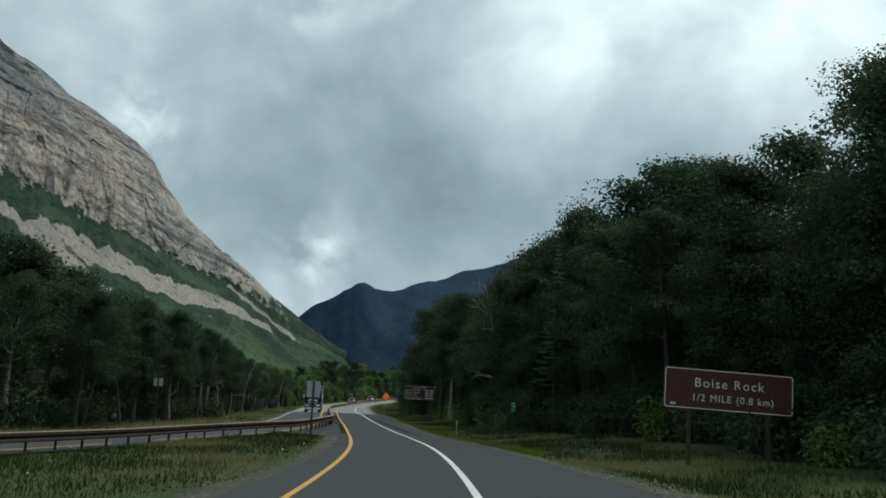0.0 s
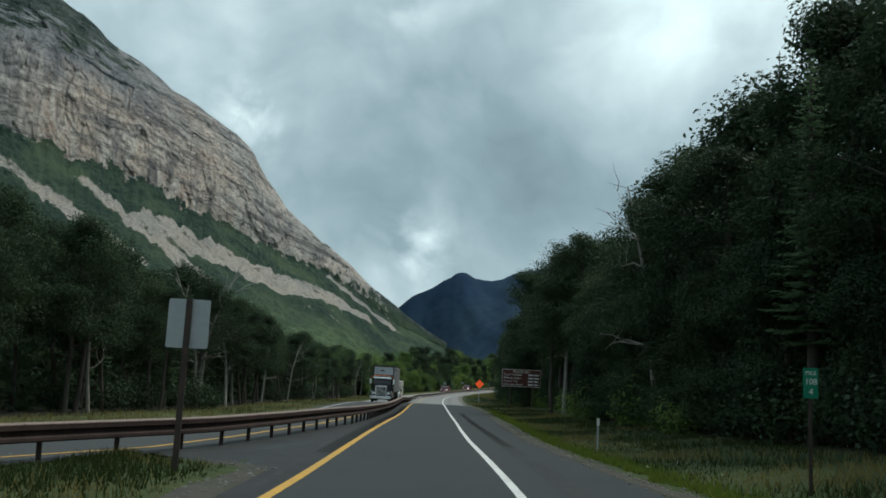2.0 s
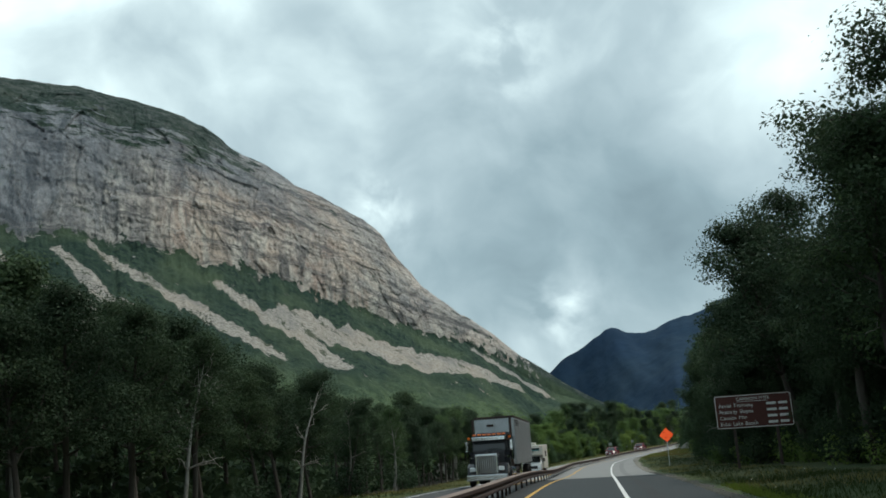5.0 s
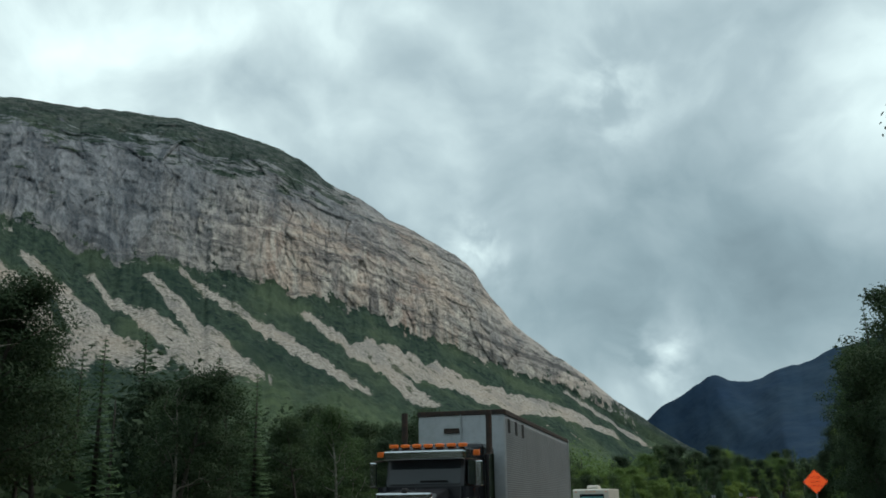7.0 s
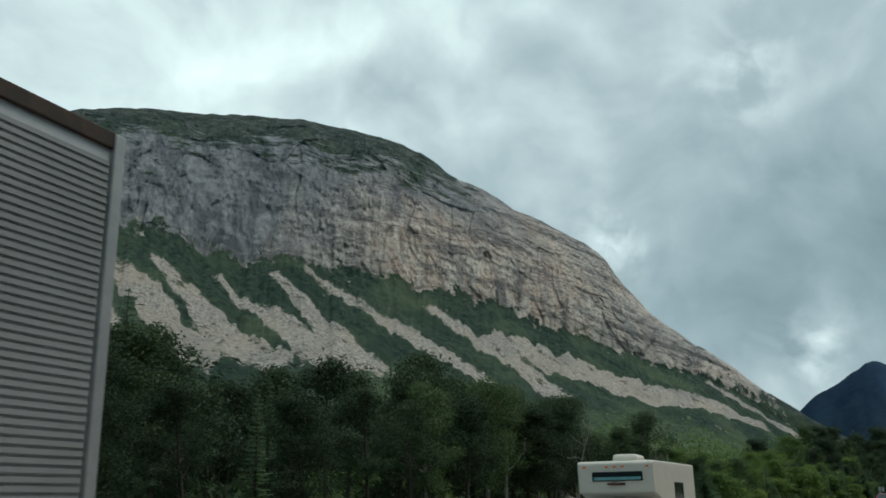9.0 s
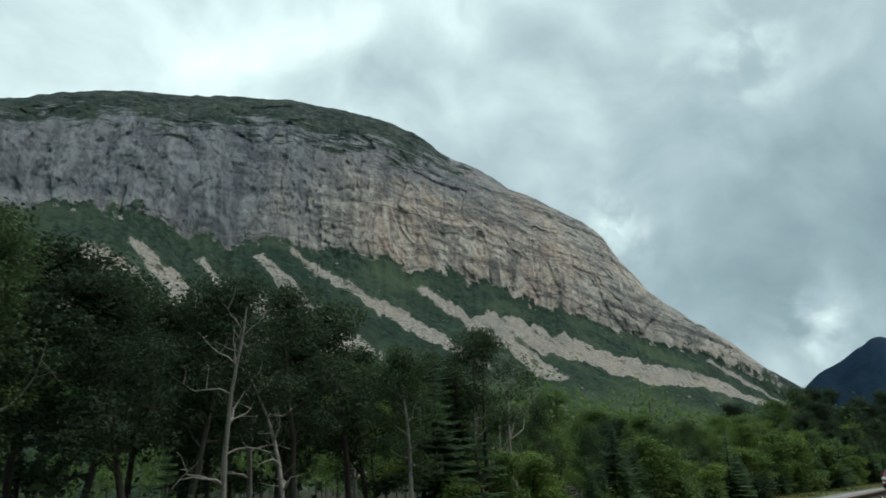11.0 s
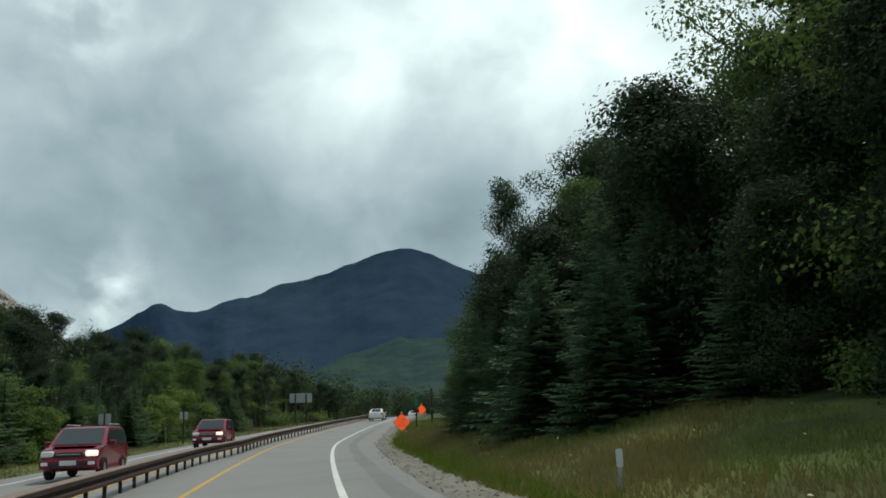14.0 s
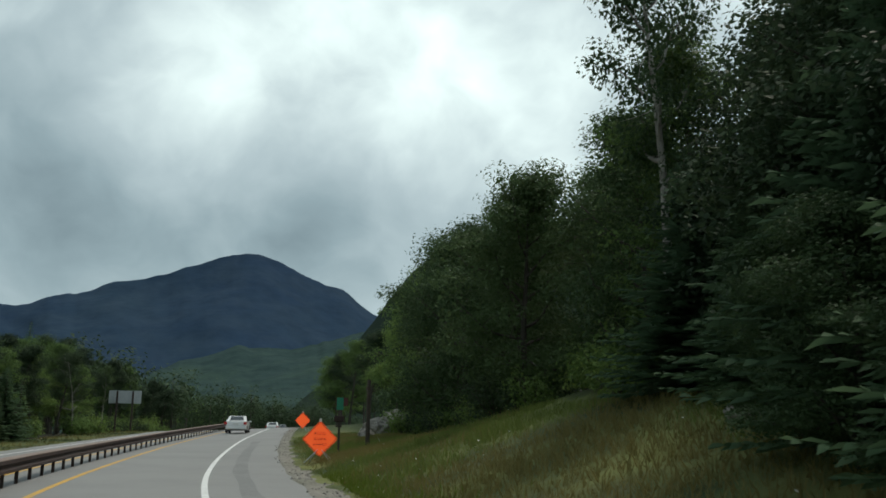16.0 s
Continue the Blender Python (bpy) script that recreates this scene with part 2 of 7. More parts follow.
BARK = material("bark", (0.06, 0.052, 0.044), 0.95, vary=((6, 5, (0.045, 0.038, 0.032), 0.8), (1.1, 2, (0.12, 0.11, 0.095), 0.5)), bump=0.6, bump_scale=14, stretch=(1, 1, 0.25))
BIRCH = material("birch_bark", (0.31, 0.295, 0.27), 0.8, vary=((5, 5, (0.12, 0.105, 0.09), 0.75), (1.3, 3, (0.30, 0.28, 0.25), 0.6)), bump=0.3, bump_scale=16, stretch=(1, 1, 0.6))
DEADWOOD = material("dead_wood", (0.30, 0.275, 0.24), 0.9, vary=((6, 4, (0.17, 0.15, 0.13), 0.7),), stretch=(1, 1, 0.3))
LEAF_A = foliage("maple_leaves", (0.125, 0.198, 0.058), (0.076, 0.130, 0.044), (0.20, 0.275, 0.072), 0.42)
LEAF_B = foliage("birch_leaves", (0.138, 0.212, 0.056), (0.084, 0.140, 0.042), (0.22, 0.29, 0.073), 0.42)
# darker copy of the leaves above, the wood's shade put into the colour
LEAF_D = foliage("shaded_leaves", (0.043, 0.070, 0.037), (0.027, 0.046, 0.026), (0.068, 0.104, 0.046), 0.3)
LEAF_E = foliage("bank_leaves", (0.064, 0.106, 0.046), (0.042, 0.072, 0.034), (0.10, 0.152, 0.060), 0.35)
NEEDLE = foliage("spruce_needles", (0.092, 0.152, 0.082), (0.055, 0.098, 0.056), (0.135, 0.205, 0.105), 0.36)
GRASSB = foliage("grass_blades", (0.028, 0.046, 0.012), (0.018, 0.032, 0.008), (0.054, 0.062, 0.021), 0.3)
STRAW = foliage("straw_blades", (0.22, 0.185, 0.072), (0.155, 0.148, 0.052), (0.30, 0.245, 0.10), 0.35)
FRESH = foliage("fresh_grass_blades", (0.115, 0.165, 0.022), (0.075, 0.12, 0.016), (0.17, 0.20, 0.04), 0.3)
# paler than the verge blades, bank sunlight partly put into the colour
MEADOW = foliage("meadow_grass_blades", (0.155, 0.195, 0.050), (0.098, 0.138, 0.034), (0.25, 0.255, 0.09), 0.35)
FLOWER = material("wildflower", (0.75, 0.75, 0.70), 0.8)

# ---------------------------------------------------------------- road alignment
STEP = 16.89
HEAD = [-6.84, -6.11, -4.0, -0.51, -0.18, -0.03, -0.0, 0.01, -0.21, -0.37, -0.61, -1.27, -2.55, -5.88, -8.49, -10.82, -11.74, -13.08, -16.91, -19.55, -20.83, -21.28, -21.51]
HEIGHT = [0.0, -0.7, -1.14, -1.54, -1.63, -2.05, -1.91, -1.73, -1.36, -0.8, 0.41, 1.57]
BANK = [-0.103, -0.029, 0.0436, 0.03, 0.015, -0.01, -0.0551, -0.0877, -0.0324, 0.0096, -0.0339, -0.0433]


def catmull(vals, u):
    u = np.clip(np.asarray(u, float), 0, len(vals) - 1 - 1e-9)
    v = np.r_[2 * vals[0] - vals[1], vals, 2 * vals[-1] - vals[-2]]
    i = u.astype(int)
    f = u - i
    a, b, c, d = v[i], v[i + 1], v[i + 2], v[i + 3]
    return 0.5 * (2 * b + (c - a) * f + (2 * a - 5 * b + 4 * c - d) * f * f + (3 * b - a - 3 * c + d) * f**3)


S_AX = np.arange(-120.0, 900.0, 0.5)
_hd = np.radians(catmull(np.array(HEAD), S_AX / STEP) - np.clip((S_AX - 385) * 0.07, 0, 22) + np.clip(S_AX, -120, 0) * -0.06)
_x, _y = np.cumsum(-np.sin(_hd) * 0.5), np.cumsum(np.cos(_hd) * 0.5)
_x, _y = _x - np.interp(0, S_AX, _x), _y - np.interp(0, S_AX, _y)
_z = catmull(np.array(HEIGHT), S_AX / (2 * STEP))
_z = _z - np.interp(0, S_AX, _z) + np.clip(-S_AX, 0, 120) * 0.02
_b = catmull(np.array(BANK), S_AX / (2 * STEP))


def head_at(s):
    return np.interp(s, S_AX, _hd)


def bank_z(s, lat):
    return np.interp(s, S_AX, _z) + np.interp(s, S_AX, _b) * np.clip(lat, -5, 4) - 0.03 * np.clip(lat - 4, 0, 8)


def verge(s, lat):
    """Rise and fall of the ground off the road: a bank on the right, a shallow ditch, a fall on the left."""
    s, lat = np.asarray(s, float), np.asarray(lat, float)
    r = np.clip(-lat - 4.6, 0, 60)
    bank = np.interp(s, [-50, 20, 45, 60, 130, 200, 228, 245, 262, 280, 296, 312, 330, 900], [0.0, 0.0, 0.10, 0.10, 0.03, 0.03, 0.05, 0.10, 0.26, 0.38, 0.38, 0.18, 0.06, 0.05])
    z = bank * np.minimum(r, 7.5) + 0.02 * np.clip(r - 7.5, 0, 60)
    z -= 0.25 * np.exp(-((r - 2.5) / 1.6) ** 2) * np.interp(s, [0, 30, 40, 120, 200], [1, 1, 0, 0.6, 0])
    l = np.clip(lat - guard_lat(s) - 10.5, 0, 80)
    return z - 0.04 * np.minimum(l, 20)


GUARD = ((-120, 24.0), (0, 19.5), (20, 16.4), (33, 13.4), (39, 11.9), (45, 10.2), (51, 7.8), (55, 5.8), (60, 4.9), (65, 4.35), (71, 3.82), (78, 3.66), (120, 3.7), (230, 4.5), (255, 4.9), (275, 4.55), (285, 3.8), (320, 3.7), (900, 3.7))


def guard_lat(s):
    return np.interp(s, [g[0] for g in GUARD], [g[1] for g in GUARD])


def at(s, lat, up=0.0):
    """The place at s metres along the camera's lane, lat metres to its left, up over the surface there."""
    s, lat = np.asarray(s, float), np.asarray(lat, float)
    h = np.interp(s, S_AX, _hd)
    x, y = np.interp(s, S_AX, _x), np.interp(s, S_AX, _y)
    near = np.clip(lat, -70, 70)
    far = lat - near
    hx = radians(-8.0)
    return np.stack([x - np.cos(h) * near - math.cos(hx) * far, y - np.sin(h) * near - math.sin(hx) * far, bank_z(s, lat) + verge(s, lat) + up], -1)


def place(s, lat, up=0.0, turn=0.0):
    """A pose on the ground there; +y along the road."""
    p = at(s, lat, up)
    return pose(float(p[0]), float(p[1]), float(p[2]), 0, 0, math.degrees(float(head_at(s))) + turn)


# ---------------------------------------------------------------- mesh helpers


def mesh_from(name, verts, faces, mat, smooth=False):
    me = bpy.data.meshes.new(name)
    me.from_pydata([tuple(v) for v in verts], [], faces)
    me.materials.append(mat)
    if smooth:
        me.polygons.foreach_set("use_smooth", [True] * len(me.polygons))
    me.update()
    return me


def quick_mesh(name, verts, faces, mat, smooth=False):
    """From arrays of alike faces (n x 3 or n x 4)."""
    verts, faces = np.asarray(verts, np.float32), np.asarray(faces, np.int32)
    me = bpy.data.meshes.new(name)
    me.vertices.add(len(verts))
    me.vertices.foreach_set("co", verts.ravel())
    k = faces.shape[1]
    me.loops.add(faces.size)
    me.loops.foreach_set("vertex_index", faces.ravel())
    me.polygons.add(len(faces))
    me.polygons.foreach_set("loop_start", np.arange(0, faces.size, k, dtype=np.int32))
    if smooth:
        me.polygons.foreach_set("use_smooth", np.ones(len(faces), bool))
    me.materials.append(mat)
    me.update(calc_edges=True)
    me.validate()
    return me


def grid_mesh(name, P, mat, smooth=True):
    """A sheet from an array of places, rows x columns x 3."""
    n, m = P.shape[:2]
    i = np.arange(n * m).reshape(n, m)
    f = np.stack([i[:-1, :-1], i[1:, :-1], i[1:, 1:], i[:-1, 1:]], -1).reshape(-1, 4)
    return quick_mesh(name, P.reshape(-1, 3), f, mat, smooth)


def part(name, bm, mat, parent, label="", smooth=False):
    me = bpy.data.meshes.new(name)
    bm.normal_update()
    bm.to_mesh(me)
    bm.free()
    me.materials.append(mat)
    if smooth:
        me.polygons.foreach_set("use_smooth", [True] * len(me.polygons))
    ob = new(name, me)
    ob.parent = parent
    return tagged(ob, label)


def box(bm, lo, hi, bevel=0.0):
    r = bmesh.ops.create_cube(bm, size=1)
    lo, hi = Vector(lo), Vector(hi)
    bmesh.ops.scale(bm, vec=hi - lo, verts=r["verts"])
    bmesh.ops.translate(bm, vec=(lo + hi) / 2, verts=r["verts"])
    if bevel:
        es = list({e for v in r["verts"] for e in v.link_edges})
        bmesh.ops.bevel(bm, geom=es, offset=bevel, segments=2, affect="EDGES", profile=0.5)
    return bm


def boxed(lo, hi, bevel=0.0):
    return box(bmesh.new(), lo, hi, bevel)


def tube(bm, a, b, r1, r2=None, seg=10):
    a, b = Vector(a), Vector(b)
    r = bmesh.ops.create_cone(bm, cap_ends=True, segments=seg, radius1=r1, radius2=r1 if r2 is None else r2, depth=(b - a).length)
    m = Matrix.Translation((a + b) / 2) @ (b - a).to_track_quat("Z", "Y").to_matrix().to_4x4()
    bmesh.ops.transform(bm, matrix=m, verts=r["verts"])
    return bm


def tubed(a, b, r1, r2=None, seg=10):
    return tube(bmesh.new(), a, b, r1, r2, seg)


def prism(outline, x0, x1, bevel=0.0):
    """A side outline of (y, z) drawn from x0 to x1."""
    bm = bmesh.new()
    a = [bm.verts.new((x0, y, z)) for y, z in outline]
    b = [bm.verts.new((x1, y, z)) for y, z in outline]
    n = len(outline)
    bm.faces.new(a[::-1])
    bm.faces.new(b)
    for i in range(n):
        bm.faces.new((a[i], a[(i + 1) % n], b[(i + 1) % n], b[i]))
    bmesh.ops.recalc_face_normals(bm, faces=bm.faces)
    if bevel:
        bmesh.ops.bevel(bm, geom=list(bm.edges), offset=bevel, segments=2, affect="EDGES", profile=0.5)
    return bm


def thing(name, m, label, category, group=""):
    ob = new(name)
    ob.matrix_basis = m
    return tagged(ob, label, category, group)


def lettering(name, text, size, m, mat, parent, depth=0.004, spacing=1.0, left=None):
    """Words as thin meshes in m's x-z plane, read from its -y side; centred, or from a left edge."""
    words, x = [], 0.0
    for word in text.split():
        c = bpy.data.curves.new(name, "FONT")
        c.body, c.size, c.extrude, c.align_x, c.align_y = word, size, depth, "LEFT", "BOTTOM_BASELINE"
        c.resolution_u = 3
        c.space_character = spacing
        tmp = bpy.data.objects.new("tmp", c)
        scene.collection.objects.link(tmp)
        me = bpy.data.meshes.new_from_object(tmp.evaluated_get(bpy.context.evaluated_depsgraph_get()))
        bpy.data.objects.remove(tmp)
        me.materials.clear()
        me.materials.append(mat)
        words.append((me, x))
        x += max(v.co.x for v in me.vertices) + 0.42 * size * spacing
    x -= 0.42 * size * spacing
    start = -x / 2 if left is None else left
    for me, dx in words:
        me.transform(m @ pose(0, 0, 0, 90) @ Matrix.Translation((start + dx, -0.35 * size, 0)))
        new(name, me).parent = parent


def float_attribute(me, name, values):
    a = me.attributes.new(name, "FLOAT", "POINT")
    a.data.foreach_set("value", np.asarray(values, np.float32).ravel())


def fbm(x, y, z, octaves=4, rough=0.5):
    """Vectorised lattice noise, roughly -1 to 1."""
    tot, amp, out = 0.0, 1.0, 0.0
    for o in range(octaves):
        k = 2.0**o
        X, Y, Z = x * k + 17.3 * o, y * k - 9.1 * o, z * k + 4.7 * o
        i, j, l = np.floor(X), np.floor(Y), np.floor(Z)
        u, v, w = X - i, Y - j, Z - l
        u, v, w = u * u * (3 - 2 * u), v * v * (3 - 2 * v), w * w * (3 - 2 * w)

        def hsh(a, b, c):
            q = np.sin(a * 127.1 + b * 311.7 + c * 74.7) * 43758.5453
            return (q - np.floor(q)) * 2 - 1

        c00 = hsh(i, j, l) * (1 - u) + hsh(i + 1, j, l) * u
        c10 = hsh(i, j + 1, l) * (1 - u) + hsh(i + 1, j + 1, l) * u
        c01 = hsh(i, j, l + 1) * (1 - u) + hsh(i + 1, j, l + 1) * u
        c11 = hsh(i, j + 1, l + 1) * (1 - u) + hsh(i + 1, j + 1, l + 1) * u
        out = out + amp * ((c00 * (1 - v) + c10 * v) * (1 - w) + (c01 * (1 - v) + c11 * v) * w)
        tot += amp
        amp *= rough
    return out / tot


# ---------------------------------------------------------------- ground and road
s_rows = np.r_[-3000, -1500, -700, -300, np.arange(-110, 440, 1.5), np.arange(440, 880, 8.0), 900, 1300, 2000, 3200, 4600]
lat_cols = np.r_[-4500, -2500, -1200, -600, -300, -150, -90, -60, -45, -34, -26, -20, -16, np.arange(-13, -3, 0.6), -2.5, -1, 1, 2.5, np.arange(3.4, 26, 0.7), 30, 40, 55, 75, 110, 180, 320, 650, 1300, 2500, 4500]


def ground_points():
    S, LA = np.meshgrid(s_rows, lat_cols, indexing="ij")
    P = at(np.clip(S, -119, 899), LA)
    over = S - np.clip(S, -119, 899)
    e = np.where(over > 0, head_at(899), head_at(-119))
    P[..., 0] += -np.sin(e) * over
    P[..., 1] += np.cos(e) * over
    g = guard_lat(np.clip(S, -119, 899))
    left_edge_ = np.where(S > 52, g, 3.3)
    paved = ((LA > -3.6) & (LA < left_edge_ + 0.3)) | ((LA > g - 0.3) & (LA < g + 0.3 + np.interp(S, [40, 70, 140, 200, 240], [8.4, 6.4, 6.4, 6.8, 7.2])))
    rough = np.array([noise.noise((x * 0.35, y * 0.35, 0)) for x, y in P[..., :2].reshape(-1, 2)]).reshape(LA.shape)
    near = np.clip((-LA - 5.2) / 2.0, 0.2, 1) * np.where((S < 56) & (LA > 3) & (LA < 6.2), 0.3, 1)
    P[..., 2] += np.where(paved, -0.10, rough * 0.09 * near)
    return P


ground_mesh = grid_mesh("ground", ground_points(), GROUND)
_S, _L = np.meshgrid(np.clip(s_rows, -119, 899), lat_cols, indexing="ij")
float_attribute(ground_mesh, "litter", np.clip(np.maximum((_L - guard_lat(_S) - 11.2) / 1.5, (-_L - 10.6 - np.interp(_S, [40, 60, 105, 112, 150, 158, 190, 235], [2.5, 0, 0, 3.0, 3.0, 0, 0, 1.5])) / 1.5), 0, 1))
float_attribute(ground_mesh, "meadow", np.interp(_S, [205, 235, 330, 360], [0, 1, 1, 0]) * np.where(_L < 0, 1.0, 0.4) + 0.4 * ((_S > 55) & (_L > 6)))
tagged(new("ground", ground_mesh), "mown roadside grass, green to dry straw", "ground", kind="structure")

_gx, _gy = np.meshgrid(np.linspace(-5000, 5000, 60), np.linspace(-4500, 5500, 60), indexing="ij")
floor_mesh = grid_mesh("valley_floor", np.stack([_gx, _gy, -5.0 + 1.2 * fbm(_gx / 300, _gy / 300, _gx * 0 + 3, 3)], -1), GROUND)
float_attribute(floor_mesh, "litter", np.full(_gx.shape, 0.7))
float_attribute(floor_mesh, "meadow", np.zeros(_gx.shape))
tagged(new("valley_floor", floor_mesh), "shaded forest floor of the wide valley", "ground", kind="structure")


def strip(name, s0, s1, left, right, up, mat, label, category, step=1.0, cols=2, kind="structure"):
    """A strip of surface between two lateral lines, which may be functions of s."""
    ss = np.arange(s0, s1 + 1e-6, step)
    a = np.array([left(s) if callable(left) else left for s in ss])
    b = np.array([right(s) if callable(right) else right for s in ss])
    P = np.stack([np.stack([*(at(ss, a * (1 - k / cols) + b * k / cols).T[:2]), bank_z(ss, a * (1 - k / cols) + b * k / cols) + up], -1) for k in range(cols + 1)], 1)
    return tagged(new(name, grid_mesh(name, P, mat)), label, category, kind=kind)


def left_edge(s):
    """The left edge of the near carriageway: a wavering grass line, then the median rail."""
    if s >= 53.5:
        return float(guard_lat(s))
    grass = float(np.interp(s, [-119, 20, 26, 46, 54], [5.0, 4.15, 3.8, 3.4, 3.5])) + 0.10 * noise.noise((s * 0.4, 7, 0))
    k = min(max((s - 50.5) / 3.0, 0), 1)
    return grass * (1 - k) + float(guard_lat(s)) * k


def opposite_width(s):
    return float(np.interp(s, [40, 70, 140, 200, 240], [8.4, 6.4, 6.4, 6.8, 7.2])) + 0.12 * noise.noise((s * 0.3, 15, 0))


def right_edge(s):
    return float(np.interp(s, [-119, 16, 40, 66, 72, 90, 120, 200, 240, 255, 272, 300, 350, 899], [-4.1, -4.1, -3.7, -3.2, -3.1, -3.7, -4.1, -3.5, -2.6, -2.55, -2.9, -3.5, -3.4, -3.4])) + 0.12 * noise.noise((s * 0.3, 1, 0))


def shoulder_edge(s):
    return right_edge(s) - float(np.interp(s, [-119, 40, 75, 115, 180, 235, 300, 360, 899], [0.6, 0.6, 0.85, 0.8, 0.7, 0.85, 0.9, 0.5, 0.5])) + 0.25 * noise.noise((s * 0.7, 3, 0))


# first 150 m darker: another pavement, and cloud shade put into its colour
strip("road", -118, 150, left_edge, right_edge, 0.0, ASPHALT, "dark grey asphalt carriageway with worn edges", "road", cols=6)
strip("road", 150, 880, left_edge, right_edge, 0.0, ASPHALT_PALE, "paler asphalt carriageway through the bend, brighter light partly in its colour", "road", cols=6)
for s0_, s1_, mat_, label_ in ((-118, 150, ASPHALT_OPPOSITE, "grey asphalt carriageway behind the rail"), (150, 880, ASPHALT_PALE, "pale asphalt carriageway behind the rail, brighter light partly in its colour")):
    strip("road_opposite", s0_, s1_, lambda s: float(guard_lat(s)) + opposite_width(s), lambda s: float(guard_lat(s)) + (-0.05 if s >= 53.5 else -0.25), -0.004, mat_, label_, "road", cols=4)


def gravel(name, s0, s1, inner, outer, label, seed, mat=None):
    """Loose gravel heaped along the asphalt, thinning out into the grass with a ragged edge."""
    ss = np.arange(s0, s1, 0.4)
    i_, o_ = np.array([inner(s) for s in ss]), np.array([outer(s) for s in ss])
    U = np.linspace(0, 1, 13)[None, :]
    LA = i_[:, None] * (1 - U) + (o_ + np.sign(o_ - i_) * 0.25)[:, None] * U
    SS = np.repeat(ss[:, None], 13, 1)
    Z = verge(SS, LA) + bank_z(SS, LA) + 0.035 - 0.02 * U - 0.09 * U**3 + (0.03 + 0.05 * U) * fbm(SS * 0.9, LA * 1.6, SS * 0 + seed, 4, 0.65)
    P = at(SS.ravel(), LA.ravel()).reshape(*SS.shape, 3)
    P[..., 2] = np.where(U < 0.01, Z - 0.06, Z)
    tagged(new(name, grid_mesh(name, P, mat or GRAVEL)), label, "gravel", kind="structure")
    rng = np.random.default_rng(seed)
    n = int((s1 - s0) * 16)
    k = rng.integers(0, len(ss), n)
    u = rng.integers(0, 12, n)
    c = P[k, u] + rng.normal(0, 0.12, (n, 3)) * np.array([1, 1, 0])
    sz = rng.uniform(0.012, 0.045, (n, 1)) * np.array([1.2, 1.0, 0.7])
    octa = np.array([(1, 0, 0), (0, 1, 0), (-1, 0, 0), (0, -1, 0), (0, 0, 1), (0, 0, -1)], float)
    V = c[:, None] + octa[None] * sz[:, None] * rng.uniform(0.6, 1.3, (n, 6, 1))
    F = np.array([(0, 1, 4), (1, 2, 4), (2, 3, 4), (3, 0, 4), (1, 0, 5), (2, 1, 5), (3, 2, 5), (0, 3, 5)])
    F = (np.arange(n)[:, None, None] * 6 + F[None]).reshape(-1, 3)
    tagged(new("loose_stones", quick_mesh("loose_stones", V.reshape(-1, 3), F, STONE)), "loose grey stones scattered on the gravel", "stones", kind="stuff")


gravel("gravel_shoulder", -20, 160, lambda s: right_edge(s) + 0.06, shoulder_edge, "darker brown gravel along the asphalt edge", 5, GRAVEL_DARK)
gravel("gravel_shoulder", 160, 380, lambda s: right_edge(s) + 0.06, shoulder_edge, "loose pale grey gravel along the asphalt edge", 7)
gravel("gravel_median", -20, 51.5, lambda s: left_edge(s) - 0.06, lambda s: left_edge(s) + float(np.interp(s, [-60, 20, 35, 47, 52], [0.3, 0.9, 0.7, 0.8, 0.1])), "gravel washed along the median grass", 6, GRAVEL_DARK)
strip("median_shoulder", 40, 150, lambda s: left_edge(s) - 0.02, lambda s: 2.86 + 0.05 * noise.noise((s * 0.2, 11, 0)), 0.003, SHOULDER, "darker tarred shoulder beside the rail", "road patch", cols=3)
strip("yellow_line", -118, 880, 2.82, 2.66, 0.005, YELLOW, "worn solid yellow edge line", "road marking", cols=1)
def white_lat(s):
    return float(np.interp(s, [46, 56, 66, 76, 88, 100], [-0.9, -0.84, -0.74, -0.76, -0.86, -0.9]))


strip("white_line", -118, 880, lambda s: white_lat(s) + 0.08, lambda s: white_lat(s) - 0.08, 0.005, WHITE, "solid white edge line", "road marking", cols=1)
strip("yellow_line_opposite", -118, 880, lambda s: float(guard_lat(s)) + 1.22, lambda s: float(guard_lat(s)) + 1.06, 0.004, YELLOW, "solid yellow line of the opposite lane", "road marking", cols=1)
strip("white_line_opposite", -118, 880, lambda s: float(guard_lat(s)) + 5.75, lambda s: float(guard_lat(s)) + 5.6, 0.004, WHITE, "solid white line of the opposite lane", "road marking", cols=1)
for s0_, s1_, mat_ in ((40, 150, PATCH), (150, 330, PATCH_PALE)):
    strip("seam_patch", s0_, s1_, lambda s: -1.72 + 0.12 * noise.noise((s * 0.15, 2, 0)), lambda s: -2.2 + 0.1 * noise.noise((s * 0.2, 5, 0)), 0.004, mat_, "dark band of sealed rumble strip on the shoulder", "road patch", cols=1)
strip("seam_patch", 46, 70, lambda s: 3.15 + (s - 46) * 0.02, lambda s: 3.02 + (s - 46) * 0.015 + 0.08 * noise.noise((s * 0.9, 8, 0)), 0.004, PATCH, "dark tar seam beside the yellow line", "road patch", cols=1)


